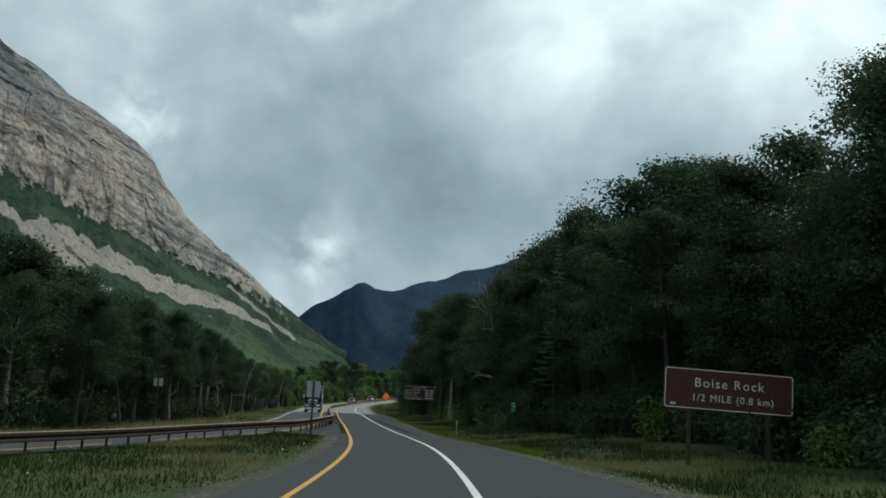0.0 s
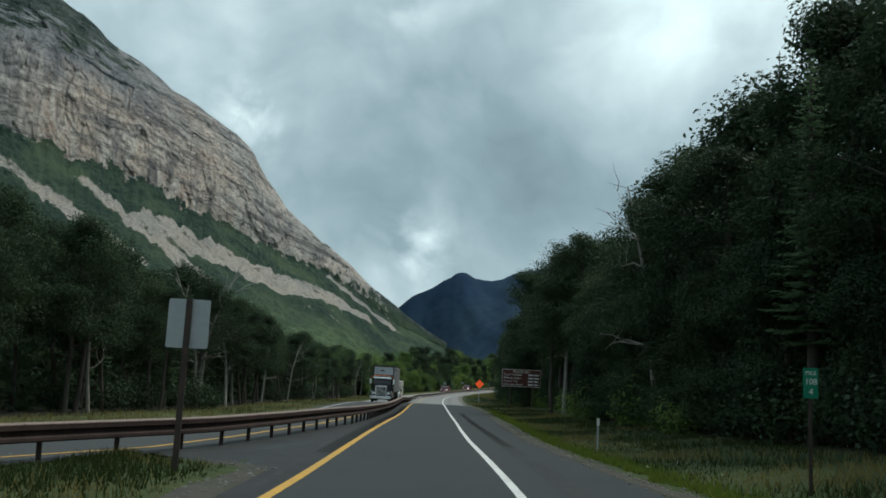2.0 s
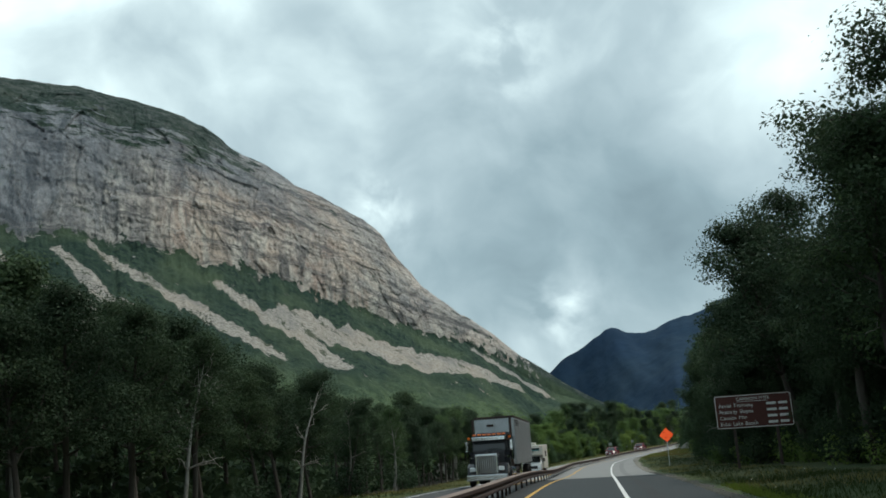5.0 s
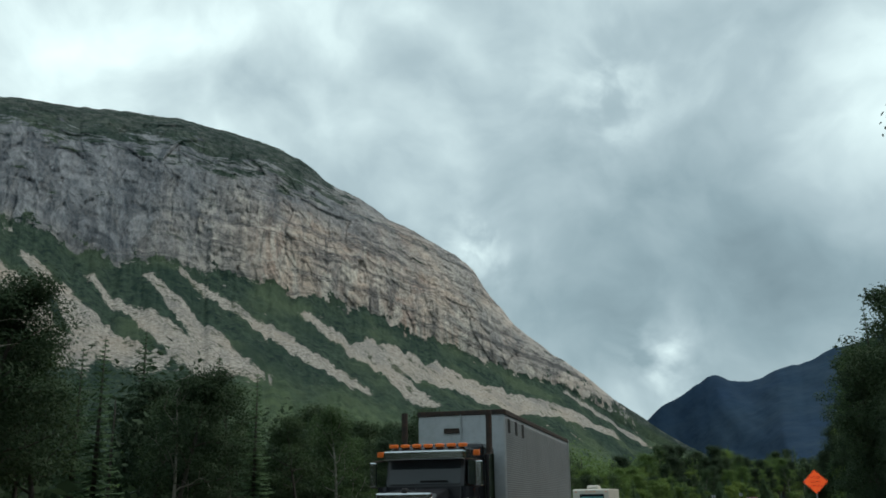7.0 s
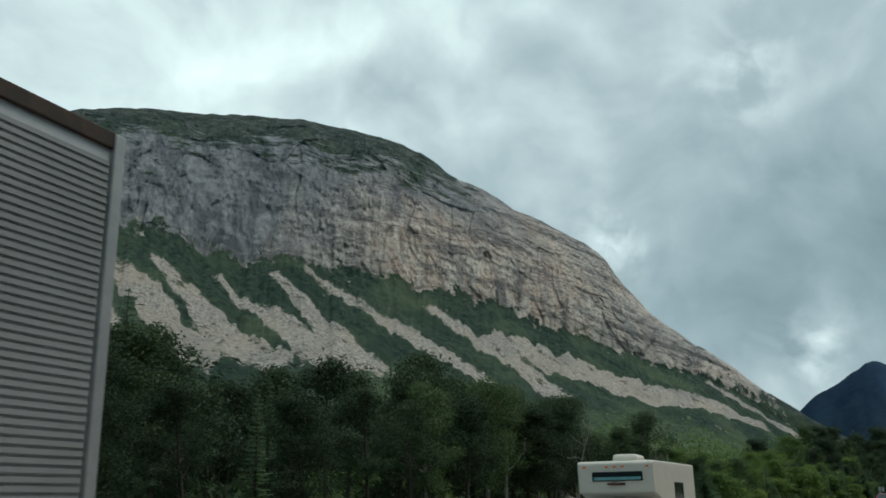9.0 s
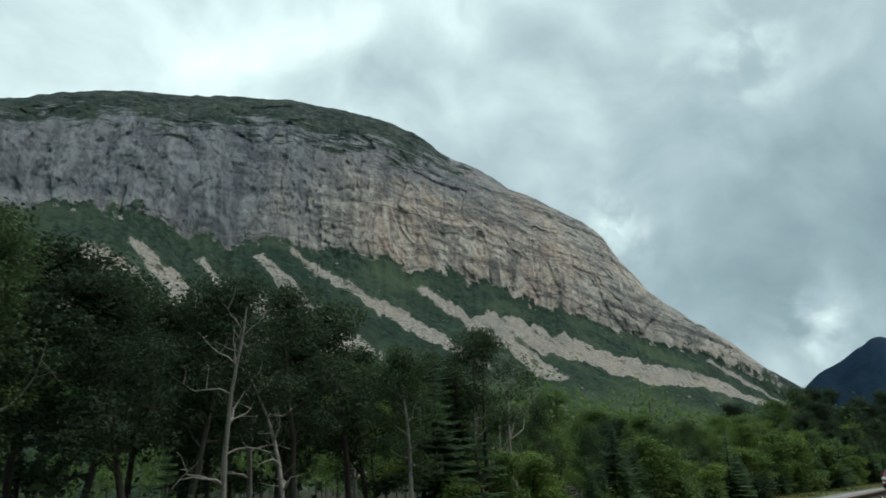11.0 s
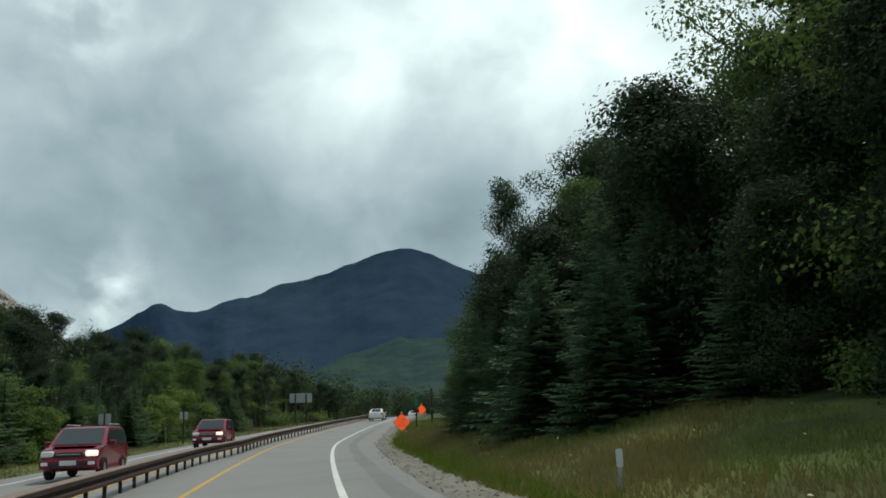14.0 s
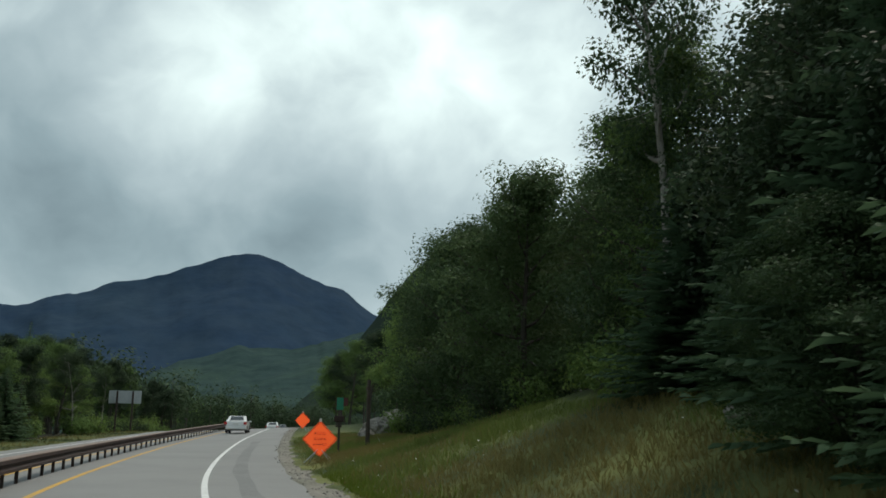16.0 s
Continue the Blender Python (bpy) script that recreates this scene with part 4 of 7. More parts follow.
# dark woods, with the blue of distance haze put into the base colours
FOREST_FAR = material("far_mountain_hazy_woods", (0.020, 0.041, 0.076), 0.95, vary=((0.003, 4, (0.026, 0.050, 0.074), 0.6), (0.03, 5, (0.015, 0.031, 0.056), 0.6), (0.010, 7, (0.030, 0.052, 0.076), 0.3), (0.02, 8, (0.042, 0.066, 0.095), 0.25)), spec=0.03, bump=0.2, bump_scale=0.05)
FOREST_FOOT = material("foothill_woods", (0.030, 0.055, 0.054), 0.95, vary=((0.008, 5, (0.056, 0.092, 0.066), 0.7), (0.05, 5, (0.018, 0.036, 0.036), 0.6)), spec=0.03, bump=0.3, bump_scale=0.06)


def far_mountain(name, table, dist, depth, foot, mat, label, seed, lo, hi):
    az = np.linspace(lo, hi, 380)
    v = np.linspace(0, 1.2, 170)
    A, V = np.meshgrid(az, v, indexing="ij")
    zc = curve_of(table, A, 0.25) + 4.0 * fbm(A * 1.3, A * 0, A * 0 + seed, 4)
    k = np.clip(V, 0, 1)
    depth = depth * np.clip((3.5 - A) / 9, 0.3, 1)
    r = dist - depth * (1 - k) + np.clip(V - 1, 0, 1) * depth
    z = foot + (zc - foot) * k**1.25 - np.clip(V - 1, 0, 1) * 300
    X, Y = np.radians(A) * dist, V * depth
    gull = fbm(X / 420, Y / 600, A * 0 + seed, 4, 0.5)
    r = r + gull * depth * 0.11 * np.clip(1 - V, 0, 1) ** 0.5
    z = z + fbm(X / 160, Y / 200, A * 0 + seed + 3, 4) * 20 * k * np.clip((1 - V) * 6, 0, 1) + fbm(X / 70, Y / 110, A * 0 + 3, 2) * 7.0 * np.clip(V * 4, 0, 1)
    th = np.radians(A)
    P = np.stack([P0[0] - np.sin(th) * r, P0[1] + np.cos(th) * r, z], -1)
    tagged(new(name, grid_mesh(name, P, mat, smooth=True)), label, "mountain", kind="structure")


far_mountain("far_mountain", RIDGE, 1700, 640, -10, FOREST_FAR, "distant wooded mountain ridge, blue haze put into its colour", 3, 9, -50)
FOOTHILL = ((4, 10), (0, 20), (-6, 42), (-9, 70), (-11.2, 88), (-15.2, 116), (-18, 116), (-20, 126), (-22.5, 143), (-27, 130), (-36, 80))
far_mountain("foothill", FOOTHILL, 1300, 620, -6, FOREST_FOOT, "low green wooded foothills below the ridge", 5, 3, -36)
HILL = ((-14, 4), (-17, 12), (-20, 55), (-21.5, 92), (-24.4, 150), (-30, 190), (-45, 230), (-70, 240), (-110, 200), (-140, 120))
FOREST_NEAR = material("near_hill_woods", (0.014, 0.028, 0.020), 0.95, vary=((0.02, 5, (0.022, 0.040, 0.026), 0.7), (0.12, 6, (0.009, 0.018, 0.013), 0.7)), spec=0.05)
far_mountain("wooded_hill", HILL, 900, 260, -6, FOREST_NEAR, "wooded hillside behind the roadside trees", 8, -14, -140)
# ---------------------------------------------------------------- trees


def tube_arrays(lines, sides=6):
    """Tapered tubes along polylines of (point, radius)."""
    V, F = [], []
    for line in lines:
        pts = np.array([p for p, _ in line], float)
        rad = [r for _, r in line]
        base = len(V)
        t = np.gradient(pts, axis=0)
        for i, (p, r) in enumerate(zip(pts, rad)):
            d = t[i] / (np.linalg.norm(t[i]) + 1e-9)
            a = np.cross(d, (0.3, 0.9, 0.1) if abs(d[2]) > 0.5 else (0, 0, 1))
            a /= np.linalg.norm(a) + 1e-9
            b = np.cross(d, a)
            for k in range(sides):
                th = 2 * math.pi * k / sides
                V.append(p + r * (math.cos(th) * a + math.sin(th) * b))
        n = len(pts)
        for i in range(n - 1):
            for k in range(sides):
                F.append((base + i * sides + k, base + i * sides + (k + 1) % sides, base + (i + 1) * sides + (k + 1) % sides, base + (i + 1) * sides + k))
    return np.array(V), np.array(F)


def leaf_arrays(rng, centres, normals, size):
    """A folded rhombic leaf at each centre."""
    n = len(centres)
    d = normals + rng.normal(0, 0.5, (n, 3))
    d /= np.linalg.norm(d, axis=1, keepdims=True) + 1e-9
    a = np.cross(d, rng.normal(0, 1, (n, 3)))
    a /= np.linalg.norm(a, axis=1, keepdims=True) + 1e-9
    b = np.cross(d, a)
    s = (size * rng.uniform(0.6, 1.35, n))[:, None]
    V = np.stack([centres - a * s * 0.6, centres + b * s * 0.34 + d * s * 0.10, centres + a * s * 0.6, centres - b * s * 0.34 + d * s * 0.10], 1)
    F = np.arange(4 * n).reshape(n, 4)
    return V.reshape(-1, 3), F


def limb(rng, start, direction, length, r0, bends=5, lift=0.25, wander=0.22):
    p, d = np.array(start, float), np.array(direction, float)
    d /= np.linalg.norm(d)
    out = [(p.copy(), r0)]
    for i in range(bends):
        d = d + rng.normal(0, wander, 3) + np.array([0, 0, lift / bends])
        d /= np.linalg.norm(d)
        p = p + d * length / bends
        out.append((p.copy(), r0 * (1 - 0.85 * (i + 1) / bends)))
    return out


def broadleaf(name, seed, h, spread, first, limbs, clump, per, leaf, bark, leafmat, label, lean=0.05, droop=0.0):
    """A tapered trunk that forks, limbs with twigs, and a crown of leaf clumps with gaps."""
    rng = np.random.default_rng(seed)
    lines = []
    trunk = limb(rng, (0, 0, -0.3), (rng.normal(0, lean), rng.normal(0, lean), 1), h * 0.93, h * 0.0135 + 0.03, 9, 0.3, 0.06)
    lines.append(trunk)
    tips = []
    for i in range(limbs):
        f = first + (0.97 - first) * (i + rng.uniform(0, 0.8)) / limbs
        k = min(int(f * 9), 8)
        q = f * 9 - k
        p = trunk[k][0] * (1 - q) + trunk[k + 1][0] * q
        az = i * 2.4 + rng.uniform(-0.5, 0.5)
        shape = math.sin(min(1.0, (f - first) / (1.02 - first) * 0.85 + 0.22) * math.pi) ** 0.7
        ln = spread * shape * rng.uniform(0.7, 1.2) + 0.4
        up = 0.35 + 0.75 * (f - first) / (1 - first) - droop
        br = limb(rng, p, (math.cos(az), math.sin(az), up), ln, (h * 0.0135) * (1 - f) * 0.55 + 0.025, 5, 0.3)
        lines.append(br)
        for j in (2, 3, 4, 5):
            tips.append((br[j][0], 0.55 + 0.12 * j))
            if j > 2 or rng.random() < 0.5:
                tw = limb(rng, br[j - 1][0], rng.normal(0, 1, 3) + np.array([math.cos(az), math.sin(az), 0.4]), ln * rng.uniform(0.25, 0.5), 0.02, 3, 0.2)
                lines.append(tw)
                tips.append((tw[-1][0], 0.8))
    tips.append((trunk[-1][0], 0.8))
    tips.append((trunk[-2][0], 0.9))
    V, F = tube_arrays(lines[:1], 8)
    V2, F2 = tube_arrays(lines[1:], 4)
    V, F = np.concatenate([V, V2]), np.concatenate([F, F2 + len(V)])
    ob = thing(name, pose(0, 0, 0), label, "tree")
    t = new("trunk", quick_mesh("trunk", V, F, bark, True))
    t.parent = ob
    C, Nn = [], []
    for c, r in tips:
        if rng.random() < 0.08:
            continue
        n = int(per * rng.uniform(0.5, 1.5))
        d = rng.normal(0, 1, (n, 3))
        d /= np.linalg.norm(d, axis=1, keepdims=True)
        rad = clump * r * rng.uniform(0.35, 1.15, (n, 1)) ** 0.6
        pts = c + d * rad * np.array([1.15, 1.15, 0.62])
        C.append(pts)
        Nn.append(d * 0.7 + np.array([0, 0, 0.8]))
    V, F = leaf_arrays(rng, np.concatenate(C), np.concatenate(Nn), leaf)
    core = np.repeat(np.array([c for c, r in tips]), 12, 0)
    core = core + rng.normal(0, clump * 0.22, core.shape)
    V2, F2 = leaf_arrays(rng, core, rng.normal(0, 1, core.shape), clump * 0.19)
    V, F = np.concatenate([V, V2]), np.concatenate([F, F2 + len(V)])
    cr = new("crown", quick_mesh("crown", V, F, leafmat))
    cr.parent = ob
    return ob


def spruce(name, seed, h, radius, label, tiers=26, bare=0.05, mat=None):
    """A straight trunk with whorls of drooping sprays."""
    rng = np.random.default_rng(seed)
    ob = thing(name, pose(0, 0, 0), label, "tree")
    V, F = tube_arrays([[((0, 0, -0.3), h * 0.016 + 0.02), ((0, 0, h * 0.5), h * 0.009 + 0.01), ((0.02, 0, h), 0.012)]], 7)
    t = new("trunk", quick_mesh("trunk", V, F, BARK, True))
    t.parent = ob
    vs, fs = [], []
    for i in range(tiers):
        f = bare + (1 - bare) * (i / tiers) ** 0.95
        z = h * f
        R = radius * (1 - f) ** 0.85 * rng.uniform(0.8, 1.12) + 0.12
        n = max(5, int(6 + 7 * (1 - f)))
        for j in range(n):
            az = 2 * math.pi * (j + rng.uniform(-0.3, 0.3)) / n + i * 0.7
            L = R * rng.uniform(0.65, 1.12)
            u = np.array([math.cos(az), math.sin(az), 0])
            w = np.array([-math.sin(az), math.cos(az), 0])
            droop = 0.32 * (1 - f) + 0.05
            zz = z + rng.uniform(-0.1, 0.1) * h / tiers * 2
            steps = max(4, min(11, int(L / 0.17)))
            for k in range(steps):
                q = (k + 0.4) / steps
                c = u * L * q + np.array([0, 0, zz - L * droop * q + 0.22 * L * q * q])
                ln = (0.30 + 0.55 * (1 - q)) * min(L, 1.6) * rng.uniform(0.38, 0.62)
                for sd in (-1, 1):
                    tip = c + u * ln * 0.75 + w * sd * ln * rng.uniform(0.6, 1.0) + np.array([0, 0, -0.12 * ln + rng.uniform(-0.08, 0.08)])
                    side = (u * 0.5 - w * sd * 0.5) * ln * 0.2
                    b = len(vs)
                    vs += [c - side * 0.6, c + side * 0.6 + np.array([0, 0, 0.03]), (c + tip) / 2 + side + np.array([0, 0, 0.05]), tip, (c + tip) / 2 - side]
                    fs += [(b, b + 1, b + 2, b + 4), (b + 4, b + 2, b + 3, b + 3)]
            tip = u * L * 1.1 + np.array([0, 0, zz - L * droop * 1.05 + 0.24 * L])
            b = len(vs)
            c = u * L * 0.72 + np.array([0, 0, zz - L * droop * 0.72 + 0.115 * L])
            vs += [c - w * 0.09, c + w * 0.09, tip]
            fs += [(b, b + 1, b + 2, b + 2)]
    me = bpy.data.meshes.new("crown")
    me.from_pydata([tuple(v) for v in vs], [], [f if f[2] != f[3] else f[:3] for f in fs])
    me.materials.append(mat or NEEDLE)
    cr = new("crown", me)
    cr.parent = ob
    return ob


def dead_tree(name, seed, h, label, mat=None, limbs=9):
    rng = np.random.default_rng(seed)
    trunk = limb(rng, (0, 0, -0.3), (rng.normal(0, 0.06), rng.normal(0, 0.06), 1), h, h * 0.013 + 0.03, 9, 0.2, 0.07)
    lines = [trunk]
    for i in range(limbs):
        k = rng.integers(3, 9)
        az = rng.uniform(0, 6.28)
        br = limb(rng, trunk[k][0], (math.cos(az), math.sin(az), 0.7), h * rng.uniform(0.12, 0.3), trunk[k][1] * 0.55, 5, 0.5, 0.3)
        lines.append(br)
        for j in (2, 4):
            lines.append(limb(rng, br[j][0], rng.normal(0, 1, 3) + np.array([0, 0, 0.6]), h * rng.uniform(0.05, 0.13), 0.02, 3, 0.3, 0.3))
    V, F = tube_arrays(lines, 6)
    return tagged(new(name, quick_mesh(name, V, F, mat or DEADWOOD, True)), label, "tree")


def shrub(name, seed, h, r, leafmat, label, n=900, leaf=0.16):
    rng = np.random.default_rng(seed)
    ob = thing(name, pose(0, 0, 0), label, "shrub")
    stems, tips = [], []
    for i in range(9):
        az = i * 2.4
        st = limb(rng, (0, 0, -0.1), (math.cos(az) * 0.7, math.sin(az) * 0.7, 1), h * rng.uniform(0.6, 1.0), 0.03, 4, 0.1)
        stems.append(st)
        tips += [st[2][0], st[3][0], st[4][0]]
    V, F = tube_arrays(stems, 5)
    t = new("stem", quick_mesh("stem", V, F, BARK, True))
    t.parent = ob
    tips = np.array(tips)
    idx = rng.integers(0, len(tips), n)
    d = rng.normal(0, 1, (n, 3))
    d /= np.linalg.norm(d, axis=1, keepdims=True)
    pts = tips[idx] + d * r * 0.5 * rng.uniform(0.3, 1.1, (n, 1))
    pts[:, 2] = np.abs(pts[:, 2])
    V, F = leaf_arrays(rng, pts, d * 0.6 + np.array([0, 0, 0.8]), leaf)
    cr = new("crown", quick_mesh("crown", V, F, leafmat))
    cr.parent = ob
    return ob


KINDS = {
    "maple": broadleaf("maple_tree", 1, 15, 4.2, 0.24, 15, 1.2, 110, 0.2, BARK, LEAF_A, "broadleaf tree with a dense green crown at the wood's edge"),
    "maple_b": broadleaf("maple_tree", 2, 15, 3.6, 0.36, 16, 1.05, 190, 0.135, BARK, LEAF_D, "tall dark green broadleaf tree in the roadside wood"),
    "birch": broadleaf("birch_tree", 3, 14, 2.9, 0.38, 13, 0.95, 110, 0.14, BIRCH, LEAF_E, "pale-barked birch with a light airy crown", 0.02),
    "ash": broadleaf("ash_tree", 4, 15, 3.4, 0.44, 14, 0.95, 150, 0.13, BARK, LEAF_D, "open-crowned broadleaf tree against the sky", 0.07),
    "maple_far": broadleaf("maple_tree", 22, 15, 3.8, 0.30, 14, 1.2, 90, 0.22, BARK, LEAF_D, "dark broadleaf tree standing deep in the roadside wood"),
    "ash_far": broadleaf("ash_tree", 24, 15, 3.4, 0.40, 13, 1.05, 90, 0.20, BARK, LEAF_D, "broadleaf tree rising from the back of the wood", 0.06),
    "maple_near": broadleaf("maple_tree", 13, 14, 3.3, 0.14, 20, 1.0, 210, 0.12, BARK, LEAF_A, "dark leafy broadleaf tree on the grass bank"),
    "ash_near": broadleaf("ash_tree", 14, 15, 2.9, 0.34, 17, 0.85, 170, 0.12, BARK, LEAF_A, "tall open-crowned tree on the grass bank", 0.05),
    "green_near": broadleaf("maple_tree", 15, 10, 3.0, 0.08, 20, 0.95, 210, 0.11, BARK, LEAF_E, "leafy green broadleaf tree above the bend"),
    "sapling": broadleaf("young_tree", 5, 7, 2.3, 0.12, 13, 0.95, 40, 0.24, BARK, LEAF_B, "young light green broadleaf tree at the verge"),
    "spruce": spruce("spruce_tree", 6, 9, 2.1, "dark green spruce with drooping boughs", 24),
    "spruce_near": spruce("spruce_tree", 16, 7, 2.3, "dense green young spruce in the grass", 40, 0.0),
    "spruce_b": spruce("spruce_tree", 7, 7, 1.9, "young bushy spruce at the wood's edge", 20, 0.02),
    "spruce_tall": spruce("spruce_tree", 8, 14, 2.0, "tall narrow spruce rising over the wood", 30, 0.25),
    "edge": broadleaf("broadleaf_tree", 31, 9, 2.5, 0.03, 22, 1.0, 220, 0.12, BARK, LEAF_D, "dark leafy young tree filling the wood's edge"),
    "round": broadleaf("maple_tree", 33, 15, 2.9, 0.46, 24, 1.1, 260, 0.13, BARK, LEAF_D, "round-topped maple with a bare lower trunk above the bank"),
    "snag": dead_tree("dead_tree", 9, 10, "bleached dead tree with bare limbs"),
    "snag_b": dead_tree("dead_tree", 10, 11, "leafless grey-white birch with forked limbs", BIRCH, 12),
    "shrub": shrub("shrub", 11, 1.7, 1.3, LEAF_A, "leafy green shrub at the wood's foot", 1000, 0.13),
    "shrub_b": shrub("shrub", 12, 2.4, 1.7, LEAF_D, "dark leafy shrub at the wood's foot", 1200, 0.145),
}
HEIGHTS = {"edge": 9, "round": 15, "spruce_near": 7, "maple_far": 15, "ash_far": 15, "maple_near": 14, "ash_near": 15, "green_near": 10, "maple": 15, "maple_b": 15, "birch": 14, "ash": 15, "sapling": 7, "spruce": 9, "spruce_b": 7, "spruce_tall": 14, "snag": 10, "snag_b": 11, "shrub": 1.7, "shrub_b": 2.4}
used_kinds = set()


def plant(kind, s, lat, h, group, wide=1.0):
    """A tree of a kind, scaled to a height, at its place."""
    k = h / HEIGHTS[kind]
    m = place(s, lat, 0.0, random.uniform(0, 360)) @ Matrix.Diagonal((k * wide, k * wide, k, 1))
    if kind in used_kinds:
        ob = copy_thing(KINDS[kind], Matrix.Identity(4))
    else:
        ob = KINDS[kind]
        used_kinds.add(kind)
    ob.matrix_basis = m
    if group:
        ob["group"] = group
    return ob


rt = random.Random(4)


def pick(weights):
    return rt.choices(list(weights), list(weights.values()))[0]


RIGHT_MIX = {"maple_b": 5, "ash": 3.5, "birch": 0.7, "spruce_tall": 1.0}
BACK_MIX = {"maple_far": 3, "ash_far": 2, "spruce_tall": 0.5}
LEFT_MIX = {"maple_b": 5, "ash": 2.5, "birch": 0.7, "spruce_tall": 0.8}
LIGHT_MIX = {"maple_b": 2, "birch": 1.5, "ash": 2.4}
DIM_MIX = {"maple_b": 4, "maple": 1.5, "ash": 1.5, "birch": 0.5, "spruce_tall": 0.6}
GREEN_MIX = {"maple": 5, "birch": 2.5, "maple_b": 1}


def woods():
    # right-hand wood
    for row, (lat, h, step) in enumerate(((-12.6, 14.0, 5.2), (-17.5, 18.0, 6.0), (-24, 20.5, 8.0))):
        s = 22.0 + row * 1.5
        while s < 236:
            d = np.interp(s, [0, 60, 122, 128, 150, 156, 190, 205, 236], [-2.0, 0, 0, -2.5, -2.5, 0, 0, -2.5, -3.0])
            plant(pick(RIGHT_MIX if row < 1 else BACK_MIX), s, lat + d + rt.uniform(-1.2, 1.2), h * rt.uniform(0.78, 1.12) * float(np.interp(s, [20, 45, 58], [0.82, 0.82, 1.0])), "trees of the right-hand wood")
            s += step * rt.uniform(0.7, 1.3)
    for s in np.arange(24, 236, 3.4):
        plant(pick({"shrub": 1, "shrub_b": 1.4}), s + rt.uniform(-1, 1), rt.uniform(-12.2, -10.6) + (-1.4 if s < 50 or s > 195 else (-2.6 if 106 < s < 155 else 0)), rt.uniform(1.3, 3.0), "shrubs along the right-hand wood")
    for s in np.arange(40, 238, 3.3):
        d = float(np.interp(s, [40, 60, 104, 110, 152, 158, 190, 205, 236], [-2.6, 0, 0, -2.6, -2.6, 0, 0, -2.4, -3.0]))
        plant("edge", s + rt.uniform(-1, 1), -12.2 + d + rt.uniform(-0.9, 0.6), rt.uniform(5.5, 9.5), "young trees along the right-hand wood", 0.95)
    # wood above the bank on the right of the bend
    for s, lat, h, kind in ((243.5, -17.5, 20, "ash_near"), (249, -15.2, 20.5, "maple_b"), (255, -16, 19, "maple_near"), (258, -21, 21, "maple_far"), (247, -20, 21, "maple_far"), (252, -20, 21, "maple_far"), (263, -24, 22, "maple_far"), (268, -21, 20, "maple_far"), (274, -21.5, 15, "maple_far"), (281, -22, 12.5, "maple_far"), (330, -18, 13, "maple_far"), (345, -19, 13.5, "maple_far"), (360, -19, 13.5, "maple_far"), (265, -14.9, 19.8, "ash_near"), (259, -13.6, 9.5, "edge"), (263.4, -12.6, 10.5, "edge"), (269, -12.4, 9.5, "edge"), (273, -11.6, 9, "edge"), (278, -11.4, 9, "edge"), (283, -12.4, 8.5, "edge"), (287, -13, 9, "edge"), (254, -15, 10, "edge"), (257.2, -11.6, 5.5, "edge"), (254.4, -13.0, 5.5, "edge"), (250, -14.0, 5, "edge"), (246, -14.6, 4.5, "edge"), (248.5, -16.8, 10, "edge"), (243, -16.5, 9, "edge"), (238, -16, 10, "edge"), (263, -17.5, 19, "ash_near"), (270.5, -15.5, 12, "maple_near"), (274.5, -12.6, 10.0, "maple_near"), (278, -16, 10.5, "maple_near"),
                            (283.3, -13.9, 14.6, "round"), (288, -16, 12.5, "maple_near"), (291, -13, 10.6, "maple_near"), (296, -14, 9.6, "green_near"), (294, -18, 11.5, "maple_near"), (301.5, -11.8, 9.4, "green_near"), (300, -16, 11, "maple_near"), (306.5, -13.2, 10.2, "green_near"), (308, -18, 12.5, "green_near"),
                            (313.5, -12.4, 11.0, "green_near"), (318, -16, 11.0, "green_near"), (321, -13, 11.6, "green_near"), (327, -13.6, 12, "green_near"), (333.5, -13.8, 12.4, "maple"), (341, -14, 12.4, "maple"), (349, -14, 12.2, "maple"), (358, -14, 12, "maple"), (367, -14, 12, "maple"), (376, -11.5, 11.5, "maple_b"), (386, -9.8, 11.5, "maple"), (397, -8.8, 11.5, "maple_b"), (408, -8.4, 11.5, "maple"), (428, -8.2, 12, "maple"), (418, -8.3, 12, "maple_b"), (438, -8.2, 12, "maple_b"), (450, -8.5, 12, "maple"), (462, -8.5, 12, "maple_b")):
        plant(kind, s, lat, h, "trees on the bank by the bend", 0.85 if kind == "ash_near" else 1.0)
    for s, lat, h, kind in ((260.8, -8.4, 5.0, "spruce_near"), (264.2, -7.4, 5.6, "spruce_near"), (262.5, -10.6, 6.4, "spruce_near"), (268.2, -7.8, 5.2, "spruce_near"), (267, -10.4, 7.2, "spruce_near"), (272.5, -8.6, 5.8, "spruce_near"), (276.5, -9.6, 5.4, "spruce_near"), (280.5, -10.2, 6.0, "spruce_near"), (284.5, -10.8, 5.0, "spruce_near"), (288.5, -11.4, 5.4, "spruce_near"), (258.6, -11.8, 5.4, "spruce_near"), (253.5, -13.6, 5.0, "spruce_near")):
        plant(kind, s, lat, h, "spruces on the bank by the bend", 1.2)
    for s in np.arange(250, 330, 2.2):
        plant(pick({"shrub": 2, "shrub_b": 1}), s, rt.uniform(-12.0, -10.9), rt.uniform(1.0, 2.2), "shrubs on the bank by the bend")
    for s, lat, h in ((270.2, -7.2, 3.2), (274.6, -7.6, 4.2), (277.4, -8.4, 3.6), (282.2, -9.6, 3.4)):
        plant("green_near", s, lat, h, "leafy young trees on the bank", 1.1)
    for s, lat, h in ((276.4, -6.7, 2.6), (278.6, -7.3, 3.2), (280.6, -8.2, 3.0), (273.4, -6.5, 2.6)  ):
        plant("green_near", s, lat, h, "leafy young trees on the bank", 1.2)
